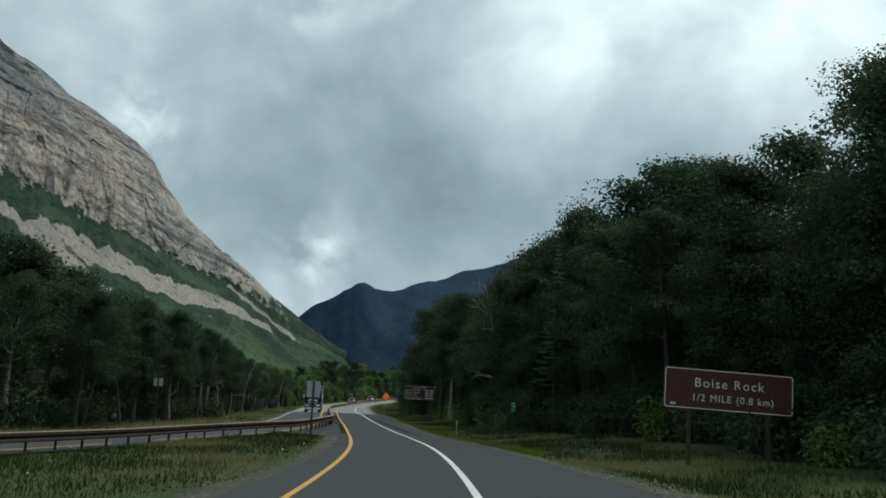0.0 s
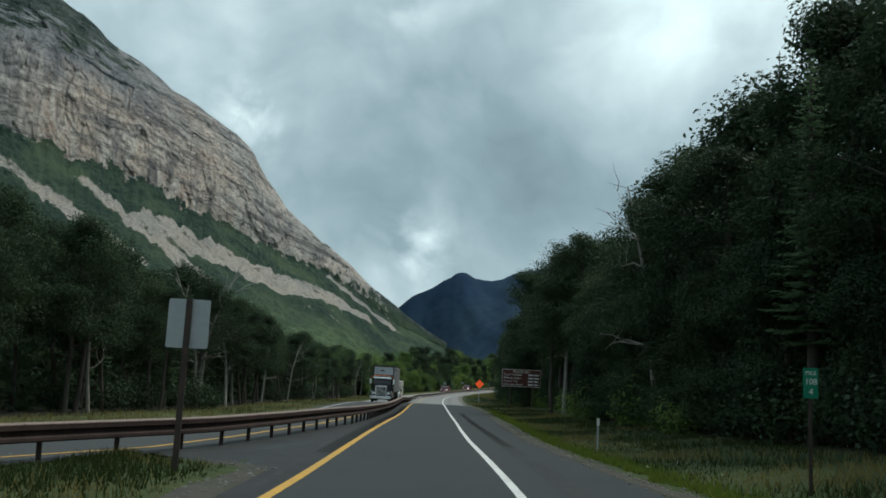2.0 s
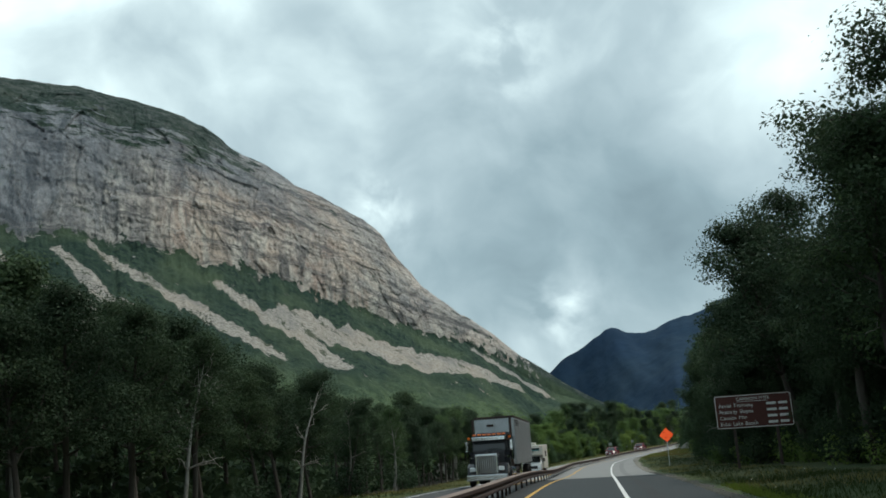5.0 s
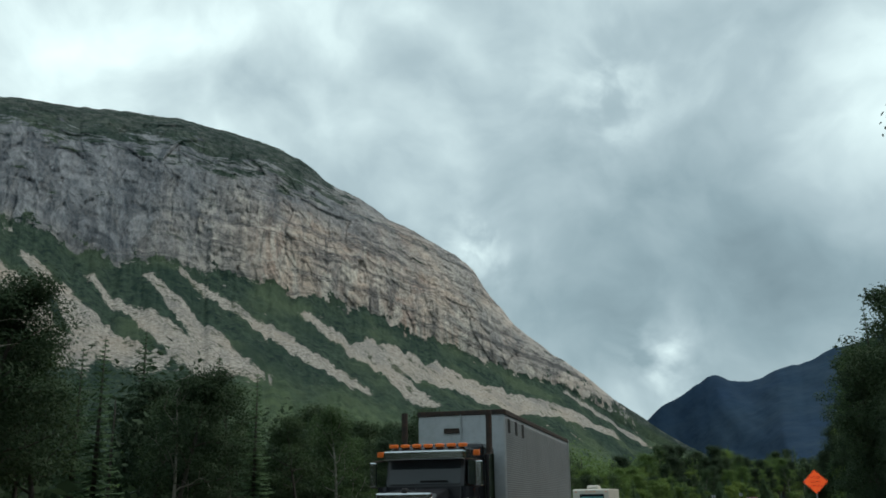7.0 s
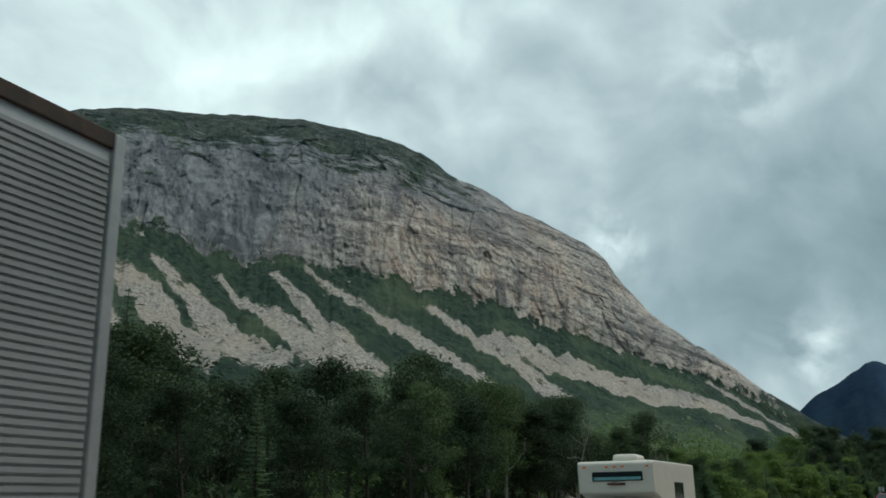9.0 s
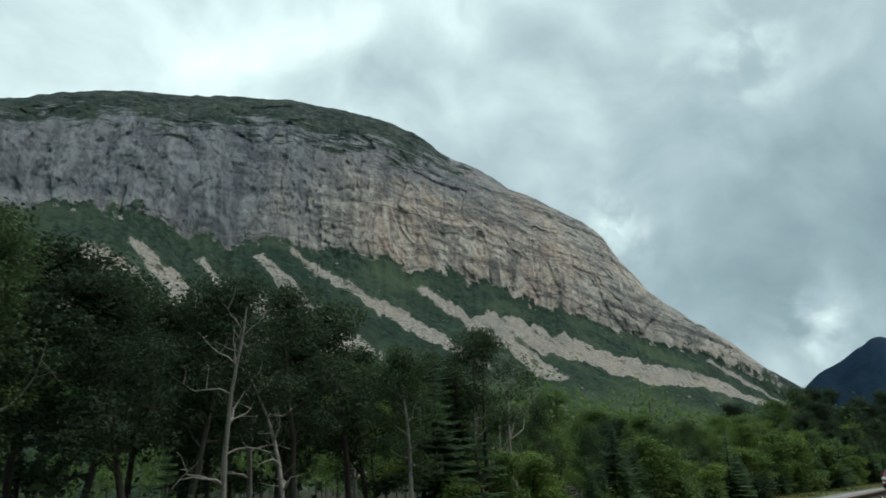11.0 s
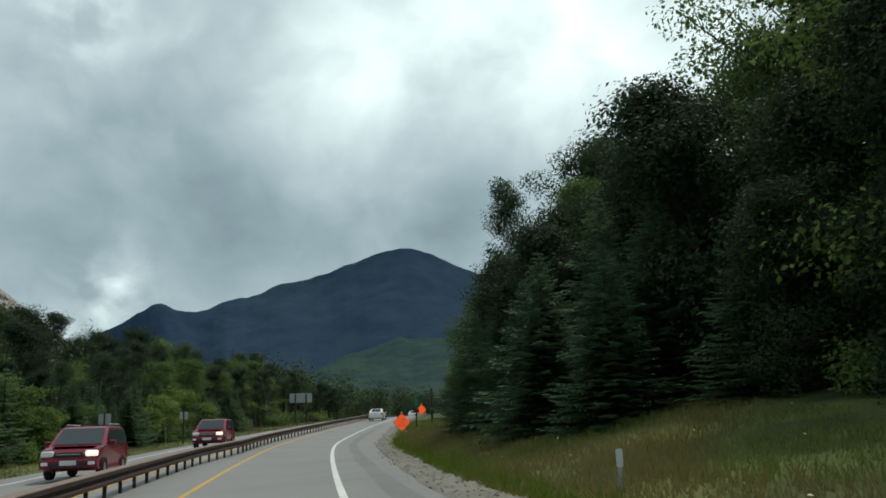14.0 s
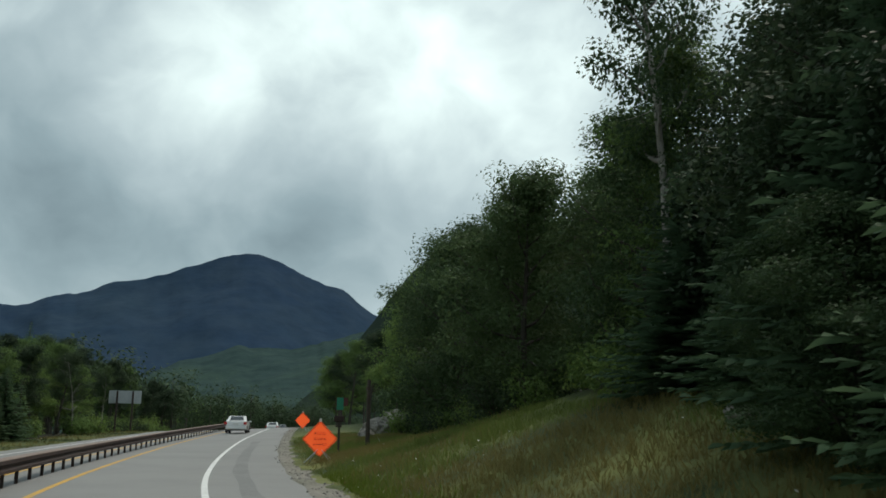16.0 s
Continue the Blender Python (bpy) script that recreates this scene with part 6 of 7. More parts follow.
work_sign_stand(352, -4.6, ("", ), -18)
delineator(65.4, -5.1, 1.1, "small white reflector on a steel stake")
delineator(249.5, -4.7, 0.56, "small white reflector on a steel stake")
delineator(252.5, 16.4, 1.3, "thin pale stake at the opposite verge", plate=False)
delineator(310.8, 13.9, 1.3, "thin pale stake at the opposite verge", plate=False)


def timber_posts():
    g = thing("utility_post", place(311.5, -7.3), "tall dark timber post in the verge", "post")
    part("shaft", tubed((0, 0, -0.4), (0.02, 0, 3.0), 0.10, 0.085, 10), WOODPOST, g)
    part("collar", tubed((0, 0, 2.55), (0, 0, 2.68), 0.11, 0.11, 10), POST_STEEL, g)
    g = thing("small_sign_post", place(311.8, -6.05, 0, -6), "dark post with a small green plate and a box", "post")
    part("shaft", boxed((-0.05, -0.05, -0.4), (0.05, 0.05, 2.3), 0.012), WOODPOST, g)
    part("plate", moved(panel(0.3, 0.55, 0.015, 0.03), pose(0.02, -0.06, 2.15)), GREEN_SIGN, g)
    part("box", boxed((-0.22, -0.22, 1.35), (0.2, 0.12, 1.62), 0.03), RUST, g)
    part("bracket", boxed((-0.16, -0.14, 1.12), (0.12, 0.08, 1.2), 0.01), POST_STEEL, g)
    g = thing("brown_plate_sign", place(372, -8.5, 0, -20), "small brown plate sign on a post", "road sign")
    part("post", boxed((-0.05, 0.0, -0.3), (0.05, 0.08, 2.6), 0.01), POST_STEEL, g)
    part("panel", moved(panel(1.4, 0.9, 0.02, 0.05), pose(0, -0.02, 2.5)), BROWN, g)


timber_posts()

ROCK = material("boulder_granite", (0.23, 0.215, 0.195), 0.9, stretch=(1, 1, 0.3), vary=((3.0, 6, (0.06, 0.058, 0.052), 0.9), (11, 5, (0.42, 0.39, 0.35), 0.6)), bump=1.0, bump_scale=5)


def boulder(s, lat, size, seed, label, sink=0.15, turn=0.0, peak=0.0):
    bm = bmesh.new()
    bmesh.ops.create_icosphere(bm, subdivisions=4, radius=1)
    for v in bm.verts:
        n = noise.fractal(Vector(v.co) * 1.3 + Vector((seed, seed * 2, 0)), 0.9, 2.0, 4)
        c = noise.cell(Vector(v.co) * 1.7 + Vector((seed, 0, 0)))
        v.co *= 1 + 0.22 * n + 0.10 * c
        top = max(v.co.z + 0.3, 0)
        v.co.x = v.co.x * (1 - peak * 0.9 * top) + peak * top + peak * 0.12 * math.sin(v.co.x * 9 + v.co.y * 4)
        v.co.y *= 1 - peak * 0.9 * top
        v.co = Vector((v.co.x * size[0], v.co.y * size[1], v.co.z * size[2]))
    me = bpy.data.meshes.new("boulder")
    bm.to_mesh(me)
    bm.free()
    me.materials.append(ROCK)
    ob = new("boulder", me)
    ob.matrix_basis = place(s, lat, size[2] * (1 - sink) - 0.1, turn)
    tagged(ob, label, "boulder", "boulders in the verge")


boulder(241.3, -9.2, (0.74, 0.6, 0.66), 3, "pointed streaked grey granite boulder in the grass bank", 0.2, 10, 0.42)
boulder(283, -9.0, (0.35, 0.3, 0.22), 5, "small pale boulder half sunk in the grass")
boulder(280, -10.2, (0.22, 0.2, 0.16), 8, "small pale boulder half sunk in the grass")
for i, (s, lat, k) in enumerate(((331, -9.5, 1.0), (334, -11, 1.3), (338, -10, 0.9), (342, -11.5, 1.2), (327, -8.6, 0.5))):
    boulder(s, lat, (0.9 * k, 0.8 * k, 0.7 * k), 20 + i, "grey boulder at the edge of a pull-off", 0.3, 40 * i)

# ---------------------------------------------------------------- vehicles
GLASS = material("dark_vehicle_glass", (0.015, 0.02, 0.023), 0.08, spec=0.6)
CHROME = material("chrome", (0.75, 0.76, 0.77), 0.15, metal=1.0)
TYRE = material("tyre_rubber", (0.02, 0.02, 0.02), 0.85)
RIM = material("wheel_alloy", (0.45, 0.46, 0.47), 0.35, metal=0.8)
PLASTIC = material("black_trim", (0.025, 0.025, 0.027), 0.6)
LAMP = material("headlamp_lens", (0.75, 0.77, 0.78), 0.15, spec=0.6)
LAMP_ON = material("lit_headlamp", (0.9, 0.9, 0.85), 0.2, emit=(1.0, 0.93, 0.8, 0.7))
RED_LENS = material("red_lens", (0.45, 0.02, 0.02), 0.25)
AMBER = material("amber_lens", (0.75, 0.16, 0.02), 0.3)
PAINT_WHITE = material("white_car_paint", (0.68, 0.69, 0.69), 0.25, vary=((0.7, 2, (0.62, 0.63, 0.63), 0.4),), spec=0.5)
PAINT_RED = material("dark_red_car_paint", (0.19, 0.010, 0.028), 0.22, vary=((0.7, 2, (0.15, 0.009, 0.022), 0.4),), spec=0.5)
PAINT_GREY = material("dark_grey_car_paint", (0.05, 0.052, 0.056), 0.3, vary=((0.7, 2, (0.04, 0.042, 0.045), 0.4),), spec=0.5)
TRUCK_BLACK = material("black_truck_paint", (0.02, 0.021, 0.025), 0.25, spec=0.5)
TRAILER = material("trailer_aluminium", (0.50, 0.53, 0.55), 0.5, metal=0.35, vary=((0.8, 4, (0.40, 0.43, 0.45), 0.6), (6, 3, (0.33, 0.35, 0.36), 0.3)))
TRAILER_SIDE = material("dull_corrugated_aluminium", (0.30, 0.32, 0.33), 0.6, metal=0.3, vary=((0.8, 4, (0.22, 0.235, 0.245), 0.6),))
RV_PAINT = material("cream_camper_shell", (0.60, 0.58, 0.52), 0.4, vary=((1.2, 3, (0.52, 0.50, 0.45), 0.6),))


def wheel(parent, x, y, r, w, rim=True):
    """A tyre with its rim, axis across the vehicle."""
    bm = bmesh.new()
    prof = [(r * 0.62, -w / 2), (r * 0.9, -w / 2), (r, -w * 0.32), (r, w * 0.32), (r * 0.9, w / 2), (r * 0.62, w / 2)]
    rings = []
    for k in range(20):
        a = 2 * math.pi * k / 20
        rings.append([bm.verts.new((x + o, y + q * math.cos(a), r + q * math.sin(a))) for q, o in prof])
    for k in range(20):
        a, b = rings[k], rings[(k + 1) % 20]
        for i in range(len(prof)):
            j = (i + 1) % len(prof)
            bm.faces.new((a[i], a[j], b[j], b[i]))
    bmesh.ops.recalc_face_normals(bm, faces=bm.faces)
    ty = part("wheel", bm, TYRE, parent)
    if rim:
        sd = 1 if x > 0 else -1
        part("rim", tubed((x - sd * w * 0.3, y, r), (x + sd * w * 0.42, y, r), r * 0.62, r * 0.5, 16), RIM, ty)


def loft(outline, width, tuck, roof_z, waist_z):
    """A car body: a side outline swept across the width, sides leaning in above the waist."""
    bm = bmesh.new()
    xs = (-1.0, -0.985, -0.9, 0.0, 0.9, 0.985, 1.0)
    pinch = (0.10, 0.04, 0.0, 0.0, 0.0, 0.04, 0.10)
    zc = sum(z for _, z in outline) / len(outline)
    yc = sum(y for y, _ in outline) / len(outline)
    rows = []
    for x, pz in zip(xs, pinch):
        row = []
        for y, z in outline:
            f = max(0.0, (z - waist_z) / (roof_z - waist_z))
            endf = abs(y - yc) / (max(abs(q - yc) for q, _ in outline))
            ww = width / 2 * (1 - tuck * f) * (1 - 0.10 * endf**4)
            row.append(bm.verts.new((x * ww, y + (yc - y) * pz * 0.25, z + (zc - z) * pz)))
        rows.append(row)
    n = len(outline)
    for a, b in zip(rows, rows[1:]):
        for i in range(n):
            bm.faces.new((a[i], a[(i + 1) % n], b[(i + 1) % n], b[i]))
    bm.faces.new(rows[0][::-1])
    bm.faces.new(rows[-1])
    bmesh.ops.recalc_face_normals(bm, faces=bm.faces)
    return bm


def quad_plate(pts, t=0.012):
    """A thin pane from four corners."""
    bm = bmesh.new()
    f = bm.faces.new([bm.verts.new(p) for p in pts])
    f.normal_update()
    n = f.normal.copy()
    ext = bmesh.ops.extrude_face_region(bm, geom=[f])
    bmesh.ops.translate(bm, vec=n * t, verts=[v for v in ext["geom"] if isinstance(v, bmesh.types.BMVert)])
    bmesh.ops.recalc_face_normals(bm, faces=bm.faces)
    return bm


def sedan(m, paint, label):
    """A saloon, 4.7 m, nose towards +y."""
    g = thing("car", m, label, "car", "cars ahead on the road")
    o = [(-2.32, 0.35), (-2.36, 0.62), (-2.30, 0.95), (-1.75, 1.02), (-1.0, 1.40), (-0.2, 1.46), (0.45, 1.40), (1.2, 0.98), (2.1, 0.82), (2.34, 0.62), (2.36, 0.35), (1.9, 0.24), (-1.9, 0.24)]
    part("body", loft(o, 1.8, 0.24, 1.46, 0.92), paint, g, smooth=False)
    part("rear_window", quad_plate([(-0.58, -1.71, 1.06), (0.58, -1.71, 1.06), (0.50, -1.06, 1.385), (-0.50, -1.06, 1.385)]), GLASS, g)
    part("windscreen", quad_plate([(0.62, 1.16, 1.02), (-0.62, 1.16, 1.02), (-0.55, 0.50, 1.39), (0.55, 0.50, 1.39)]), GLASS, g)
    for sx in (-1, 1):
        part("side_window", quad_plate([(sx * 0.875, -1.2, 1.0), (sx * 0.875, 0.95, 1.0), (sx * 0.74, 0.35, 1.36), (sx * 0.74, -0.95, 1.36)][::sx]), GLASS, g)
        part("tail_lamp", boxed((sx * 0.80 - 0.17, -2.385, 0.70), (sx * 0.80 + 0.07, -2.2, 0.90), 0.03), RED_LENS, g)
        part("mirror", boxed((sx * 0.98 - 0.09, 0.72, 0.95), (sx * 0.98 + 0.09, 0.86, 1.07), 0.03), paint, g)
        for y in (-1.4, 1.4):
            wheel(g, sx * 0.80, y, 0.32, 0.2)
    part("bumper", boxed((-0.82, -2.42, 0.32), (0.82, -2.2, 0.56), 0.04), paint, g)
    part("plate", boxed((-0.26, -2.40, 0.66), (0.26, -2.375, 0.80), 0.008), SIGN_WHITE, g, "blank white number plate")
    return g


def suv(m, label, rack=True):
    """A tall estate, 4.8 m, nose towards +y."""
    g = thing("suv", m, label, "car", "dark red cars on the opposite lane")
    o = [(-2.35, 0.45), (-2.38, 0.9), (-2.30, 1.15), (-2.12, 1.70), (-1.9, 1.78), (0.2, 1.79), (0.40, 1.74), (1.38, 1.14), (2.10, 1.03), (2.34, 0.84), (2.38, 0.42), (2.0, 0.30), (-2.0, 0.30)]
    part("body", loft(o, 1.96, 0.17, 1.79, 1.1), PAINT_RED, g)
    part("windscreen", quad_plate([(0.80, 1.34, 1.175), (-0.80, 1.34, 1.175), (-0.70, 0.46, 1.715), (0.70, 0.46, 1.715)]), GLASS, g)
    part("hood_line", boxed((-0.7, 1.3, 1.12), (0.7, 2.05, 1.125)), PAINT_RED, g)
    part("grille", boxed((-0.46, 2.31, 0.78), (0.46, 2.42, 0.93), 0.02), PLASTIC, g)
    part("grille_bar", boxed((-0.40, 2.40, 0.84), (0.40, 2.44, 0.87), 0.008), CHROME, g)
    part("bumper", boxed((-0.93, 2.1, 0.40), (0.93, 2.46, 0.70), 0.06), PAINT_RED, g)
    part("air_intake", boxed((-0.62, 2.40, 0.44), (0.62, 2.475, 0.58), 0.02), PLASTIC, g)
    part("plate", boxed((-0.27, 2.46, 0.50), (0.27, 2.485, 0.66), 0.008), SIGN_WHITE, g, "blank white number plate")
    for sx in (-1, 1):
        part("headlamp", boxed((sx * 0.72 - 0.2, 2.16, 0.78), (sx * 0.72 + 0.2, 2.385, 0.98), 0.05), LAMP_ON if sx < 0 else LAMP, g)
        part("fog_lamp", boxed((sx * 0.76 - 0.12, 2.43, 0.50), (sx * 0.76 + 0.12, 2.475, 0.62), 0.03), LAMP, g)
        part("side_window", quad_plate([(sx * 0.965, -1.95, 1.18), (sx * 0.965, 1.10, 1.18), (sx * 0.86, 0.42, 1.66), (sx * 0.86, -1.85, 1.66)][::sx]), GLASS, g)
        part("mirror", boxed((sx * 1.09 - 0.11, 0.86, 1.12), (sx * 1.09 + 0.11, 1.02, 1.30), 0.04), PAINT_RED, g)
        if rack:
            part("roof_rail", tubed((sx * 0.72, -1.7, 1.86), (sx * 0.72, 0.1, 1.86), 0.025, 0.025, 8), GALV, g)
        for y in (-1.45, 1.42):
            wheel(g, sx * 0.86, y, 0.37, 0.24)
    return g


def lorry(m):
    """A long-nosed tractor and a corrugated box trailer, nose towards +y, cab front at y = 0."""
    g = thing("tractor_trailer", m, "black long-nosed lorry with a grey corrugated box trailer", "truck")
    # trailer: from y = -5.2 back to -18.8
    y0, y1, hw, zt, zb = -5.4, -18.6, 1.29, 4.22, 1.15
    body = part("trailer", boxed((-hw, y1, zb), (hw, y0, zt), 0.05), TRAILER, g, "pale aluminium trailer box")
    part("front_frame", boxed((-hw - 0.01, y0 - 0.02, zt - 0.12), (hw + 0.01, y0 + 0.04, zt + 0.02), 0.015), POST_STEEL, body, "dark top rail")
    for k in range(44):
        z = zb + 0.1 + k * 0.0625
        if z > zt - 0.18:
            break
        for sx in (-1, 1):
            part("corrugation", boxed((sx * hw - 0.02, y1 + 0.1, z), (sx * hw + 0.02, y0 - 0.08, z + 0.038)), TRAILER_SIDE, body)
    for sx in (-1, 1):
        part("side_rail", boxed((sx * hw - 0.03, y1, zt - 0.13), (sx * hw + 0.03, y0, zt + 0.01), 0.012), POST_STEEL, body, "dark top rail")
        part("rear_post", boxed((sx * hw - 0.05, y1 - 0.03, zb), (sx * hw + 0.03, y1 + 0.08, zt), 0.012), GALV, body)
        for k in range(3):
            yy = y0 - 0.5 - k * 1.1
            part("vent", boxed((sx * hw - 0.035, yy - 0.13, zt - 0.62), (sx * hw + 0.035, yy + 0.13, zt - 0.22), 0.01), BLACK, body, "dark vent opening")
    part("door_seam", boxed((-0.02, y0 + 0.03, zb + 0.2), (0.02, y0 + 0.06, zt - 0.1)), GALV, body)
    part("number_bar", boxed((0.05, y0 + 0.03, zt - 0.62), (0.5, y0 + 0.055, zt - 0.48)), POST_STEEL, body)
    part("placard", boxed((-1.15, y0 + 0.03, 1.25), (-0.9, y0 + 0.055, 1.65)), SIGN_WHITE, body)
    part("landing_gear", boxed((-1.0, -9.2, 0.15), (1.0, -9.0, 1.15), 0.02), POST_STEEL, body)
    part("chassis", boxed((-0.5, -17.5, 0.75), (0.5, -1.2, 1.1), 0.02), POST_STEEL, g)
    # tractor
    part("cab", loft([(-3.6, 1.0), (-3.6, 2.75), (-3.35, 3.02), (-2.0, 3.02), (-1.88, 2.95), (-1.62, 2.05), (-1.6, 1.0)], 2.1, 0.06, 3.0, 1.9), TRUCK_BLACK, g)
    part("hood", loft([(-1.65, 0.85), (-1.65, 2.02), (-0.2, 1.86), (0.02, 1.72), (0.05, 0.85)], 1.55, 0.10, 2.0, 1.4), TRUCK_BLACK, g)
    gr = part("grille", boxed((-0.55, 0.02, 0.75), (0.55, 0.12, 1.78), 0.03), PLASTIC, g)
    part("grille_frame", boxed((-0.66, -0.02, 1.74), (0.66, 0.13, 1.88), 0.04), CHROME, gr, "bright chrome crown")
    for sx in (-1, 1):
        part("grille_side", boxed((sx * 0.60 - 0.05, 0.0, 0.7), (sx * 0.60 + 0.05, 0.13, 1.8), 0.02), CHROME, gr, "bright chrome side")
    for k in range(9):
        part("grille_bar", boxed((-0.48 + k * 0.12 - 0.018, 0.11, 0.8), (-0.48 + k * 0.12 + 0.018, 0.135, 1.72)), CHROME, gr)
    part("bumper", boxed((-1.2, 0.05, 0.38), (1.2, 0.22, 0.72), 0.04), CHROME, g, "chrome bumper")
    part("windscreen", quad_plate([(0.92, -1.60, 2.10), (-0.92, -1.60, 2.10), (-0.88, -1.84, 2.74), (0.88, -1.84, 2.74)]), GLASS, g)
    part("sun_visor", moved(boxed((-1.02, -1.82, 2.68), (1.02, -1.48, 2.90), 0.03), pose(0, 0, 0)), CHROME, g, "bright steel sun visor")
    part("wiper", boxed((-0.6, -1.59, 2.16), (0.1, -1.57, 2.19)), BLACK, g)
    for k in range(7):
        part("marker_lamp", boxed((-0.9 + k * 0.3 - 0.12, -2.0, 3.0), (-0.9 + k * 0.3 + 0.10, -1.86, 3.09), 0.03), AMBER, g)
    part("hood_ornament", boxed((-0.06, -0.1, 1.86), (0.06, 0.06, 1.98), 0.03), PLASTIC, g)
    part("sleeper", boxed((-1.05, -5.0, 1.0), (1.05, -3.55, 3.2), 0.12), TRUCK_BLACK, g)
    for sx in (-1, 1):
        part("exhaust_pipe", tubed((sx * 1.18, -3.75, 1.1), (sx * 1.18, -3.75, 4.05), 0.085, 0.085, 12), POST_STEEL, g, "dark upright exhaust pipe")
        part("heat_shield", tubed((sx * 1.18, -3.75, 1.5), (sx * 1.18, -3.75, 2.9), 0.12, 0.12, 12), CHROME, g)
        part("air_cleaner", tubed((sx * 1.05, -1.75, 1.35), (sx * 1.05, -1.75, 2.05), 0.19, 0.19, 14), TRUCK_BLACK, g)
        part("air_cleaner_band", tubed((sx * 1.05, -1.75, 1.62), (sx * 1.05, -1.75, 1.78), 0.2, 0.2, 14), CHROME, g)
        part("fender", loft([(-1.5, 0.7), (-1.3, 1.15), (-0.75, 1.35), (-0.25, 1.15), (-0.1, 0.7)], 0.5, 0.0, 1.4, 1.3), TRUCK_BLACK, g).location.x = sx * 0.95
        part("headlamp", boxed((sx * 0.85 - 0.17, -0.1, 0.92), (sx * 0.85 + 0.17, 0.08, 1.14), 0.04), LAMP, g)
        part("fuel_tank", tubed((sx * 0.98, -4.6, 0.78), (sx * 0.98, -2.6, 0.78), 0.32, 0.32, 16), CHROME, g)
        part("mirror", boxed((sx * 1.36 - 0.09, -1.75, 2.05), (sx * 1.36 + 0.09, -1.66, 2.65), 0.03), CHROME, g)
        part("mirror_arm", tubed((sx * 1.0, -1.8, 2.7), (sx * 1.36, -1.72, 2.66), 0.02, 0.02, 8), POST_STEEL, g)
        part("mirror_arm", tubed((sx * 1.0, -1.7, 2.0), (sx * 1.36, -1.72, 2.05), 0.02, 0.02, 8), POST_STEEL, g)
        part("side_window", quad_plate([(sx * 1.055, -3.0, 2.1), (sx * 1.055, -1.85, 2.1), (sx * 1.02, -1.95, 2.75), (sx * 1.02, -3.0, 2.75)][::sx]), GLASS, g)
        part("roof_lamp", boxed((sx * 1.25 - 0.08, -2.0, 2.78), (sx * 1.25 + 0.08, -1.9, 2.92), 0.02), AMBER, g)
        wheel(g, sx * 0.98, -0.85, 0.52, 0.3)
        for y in (-5.9, -7.2, -16.2, -17.5):
            wheel(g, sx * 1.0, y, 0.52, 0.5)
    return g


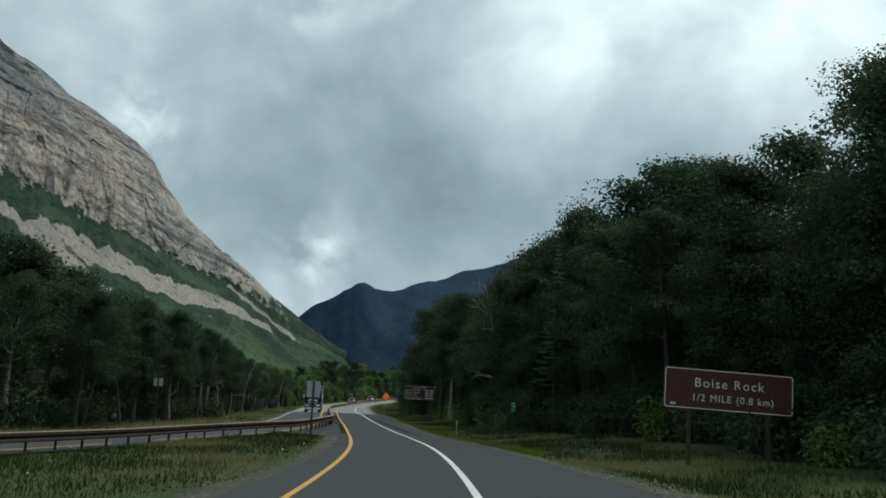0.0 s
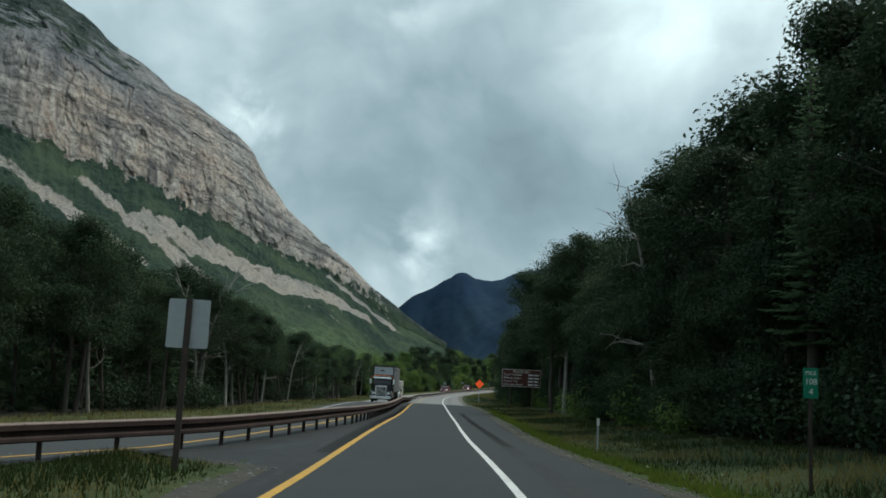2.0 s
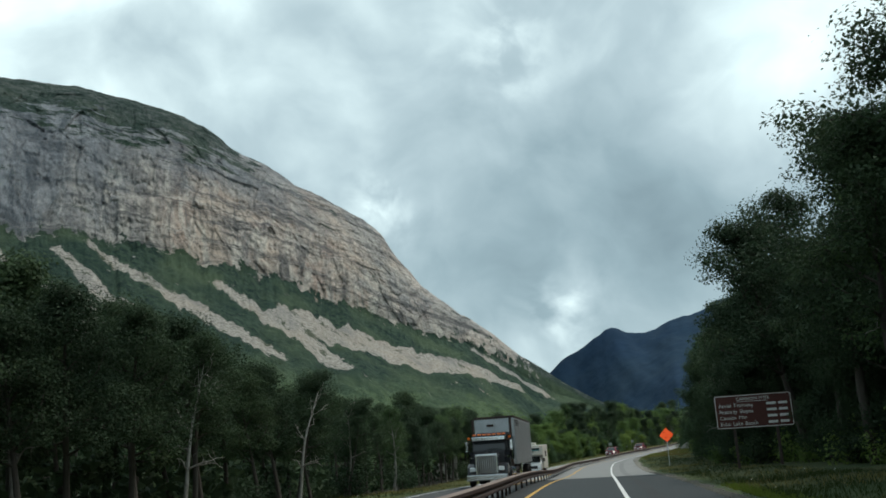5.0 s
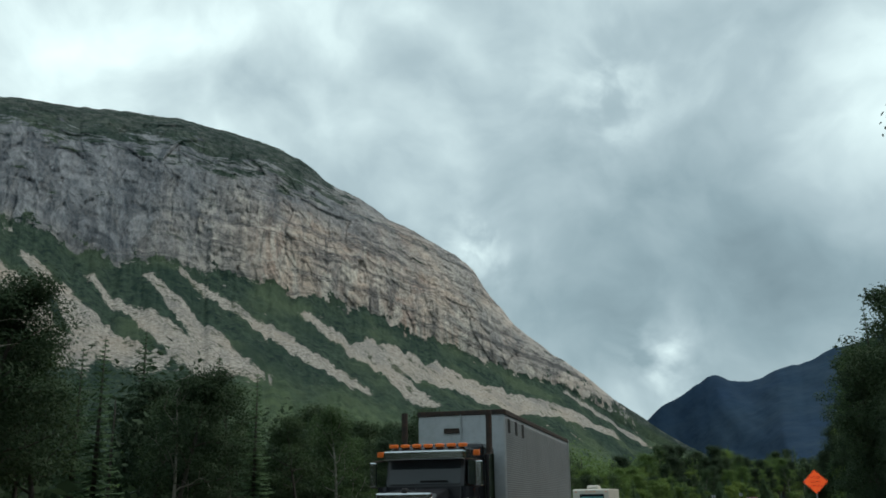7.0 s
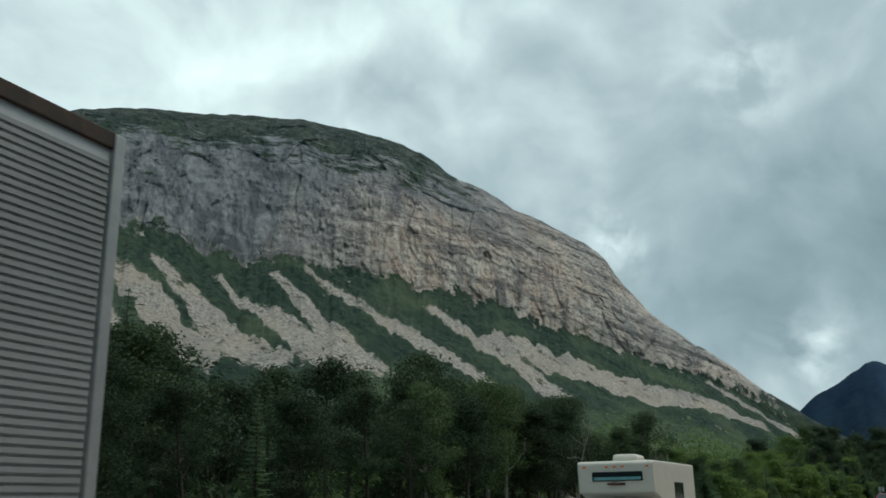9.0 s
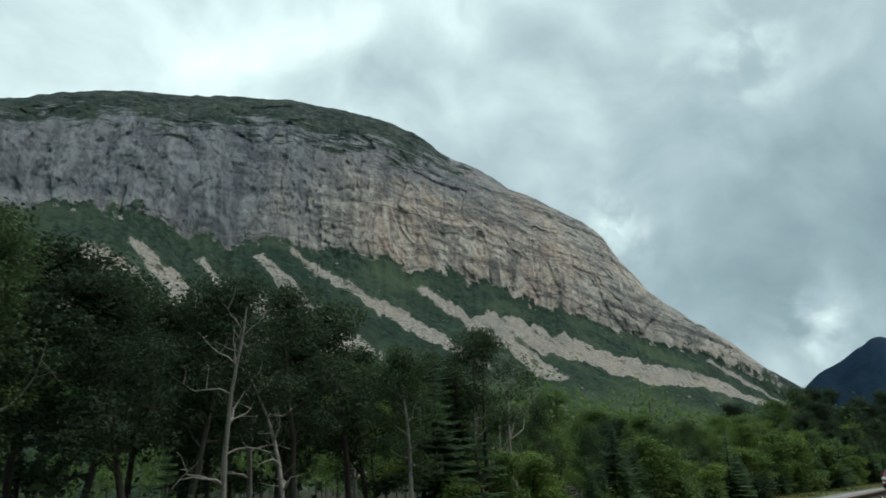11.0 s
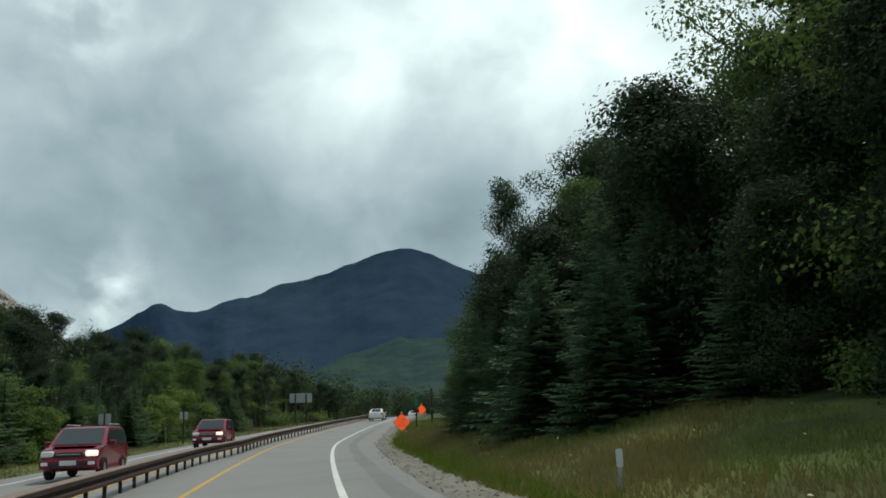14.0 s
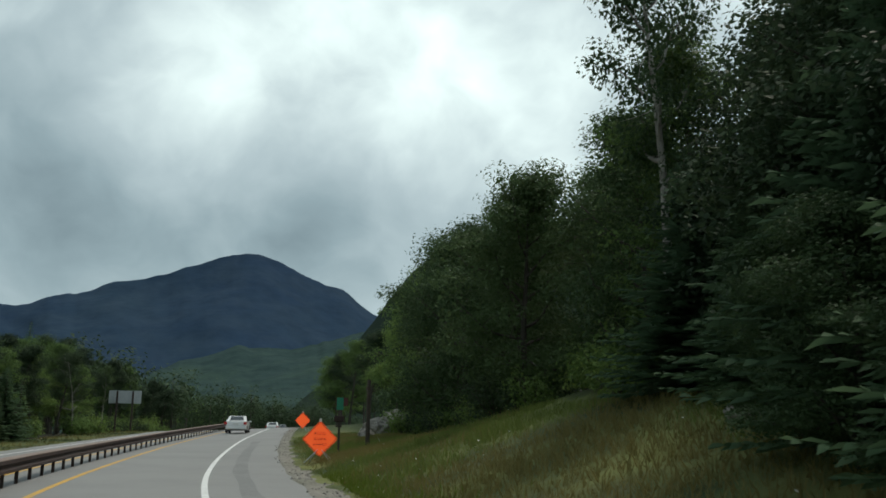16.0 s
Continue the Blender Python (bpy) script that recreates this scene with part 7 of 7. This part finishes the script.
def camper(m):
    """A motorhome, nose towards +y, front at y = 0."""
    g = thing("motorhome", m, "cream motorhome with an over-cab bunk window", "motorhome")
    part("shell", prism([(-6.8, 0.7), (-6.8, 3.1), (-6.7, 3.16), (0.05, 3.1), (0.12, 3.02), (0.05, 2.15), (-0.9, 1.95), (-1.0, 0.7)], -1.18, 1.18, 0.05), RV_PAINT, g)
    win = part("bunk_window", boxed((-0.85, 0.06, 2.5), (0.72, 0.125, 2.78), 0.02), GLASS, g)
    part("curtain", boxed((-0.8, 0.118, 2.53), (0.66, 0.132, 2.62)), material("teal_curtain", (0.10, 0.30, 0.33), 0.9, vary=((9, 2, (0.25, 0.42, 0.42), 0.6),)), win)
    part("cab", loft([(-1.6, 0.5), (-1.6, 2.0), (-0.85, 1.95), (-0.25, 1.35), (0.55, 1.15), (0.62, 0.5)], 2.0, 0.1, 2.0, 1.3), PAINT_WHITE, g)
    part("windscreen", quad_plate([(0.85, -0.22, 1.38), (-0.85, -0.22, 1.38), (-0.78, -0.82, 1.93), (0.78, -0.82, 1.93)]), GLASS, g)
    part("grille", boxed((-0.6, 0.58, 0.75), (0.6, 0.66, 1.02), 0.02), PLASTIC, g)
    part("bumper", boxed((-1.0, 0.55, 0.45), (1.0, 0.75, 0.66), 0.03), CHROME, g)
    part("emblem", boxed((-0.3, 0.1, 2.38), (0.25, 0.135, 2.44)), BROWN, g)
    for x in (-1.0, -0.25, 0.0, 0.25, 0.95):
        part("marker_lamp", boxed((x - 0.05, 0.06, 2.9), (x + 0.05, 0.13, 2.95), 0.01), AMBER, g)
    part("roof_unit", boxed((-0.4, -2.4, 3.1), (0.4, -1.2, 3.36), 0.1), RV_PAINT, g)
    part("roof_vent", boxed((-0.3, -3.6, 3.1), (0.3, -3.0, 3.25), 0.05), RV_PAINT, g)
    for sx in (-1, 1):
        part("headlamp", boxed((sx * 0.78 - 0.15, 0.56, 0.8), (sx * 0.78 + 0.15, 0.66, 1.0), 0.03), LAMP, g)
        part("mirror", boxed((sx * 1.22 - 0.09, -0.5, 1.4), (sx * 1.22 + 0.09, -0.42, 1.75), 0.03), BLACK, g)
        part("side_window", boxed((sx * 1.18 - 0.02, -4.5, 1.9), (sx * 1.18 + 0.02, -3.0, 2.5), 0.02), GLASS, g)
        part("cab_side_window", quad_plate([(sx * 0.99, -1.5, 1.38), (sx * 0.99, -0.35, 1.38), (sx * 0.95, -0.9, 1.88), (sx * 0.95, -1.5, 1.88)][::sx]), GLASS, g)
        wheel(g, sx * 0.9, -0.3, 0.36, 0.24)
        wheel(g, sx * 0.85, -5.0, 0.36, 0.4)
    return g


def on_opposite(s, off):
    """A pose in the opposite lane, facing the oncoming way."""
    la = float(guard_lat(s)) + off
    p = at(s, la)
    return pose(p[0], p[1], float(bank_z(s, la)) + 0.005, 0, 0, math.degrees(float(head_at(s))) + 180)


def on_lane(s, lat=0.9):
    p = at(s, lat)
    return pose(p[0], p[1], float(bank_z(s, lat)) + 0.005, 0, 0, math.degrees(float(head_at(s))))


lorry(on_opposite(138.8, 2.6))
camper(on_opposite(180.5, 2.9))
suv(on_opposite(271.5, 3.3), "dark red sport utility car with roof rails")
suv(on_opposite(297, 3.3), "dark red sport utility car farther down the road", False)
sedan(on_lane(352), PAINT_WHITE, "white saloon car seen from behind")
sedan(on_lane(408), PAINT_WHITE, "pale saloon car farther down the road")
sedan(on_lane(424), PAINT_GREY, "dark grey saloon car farther down the road")
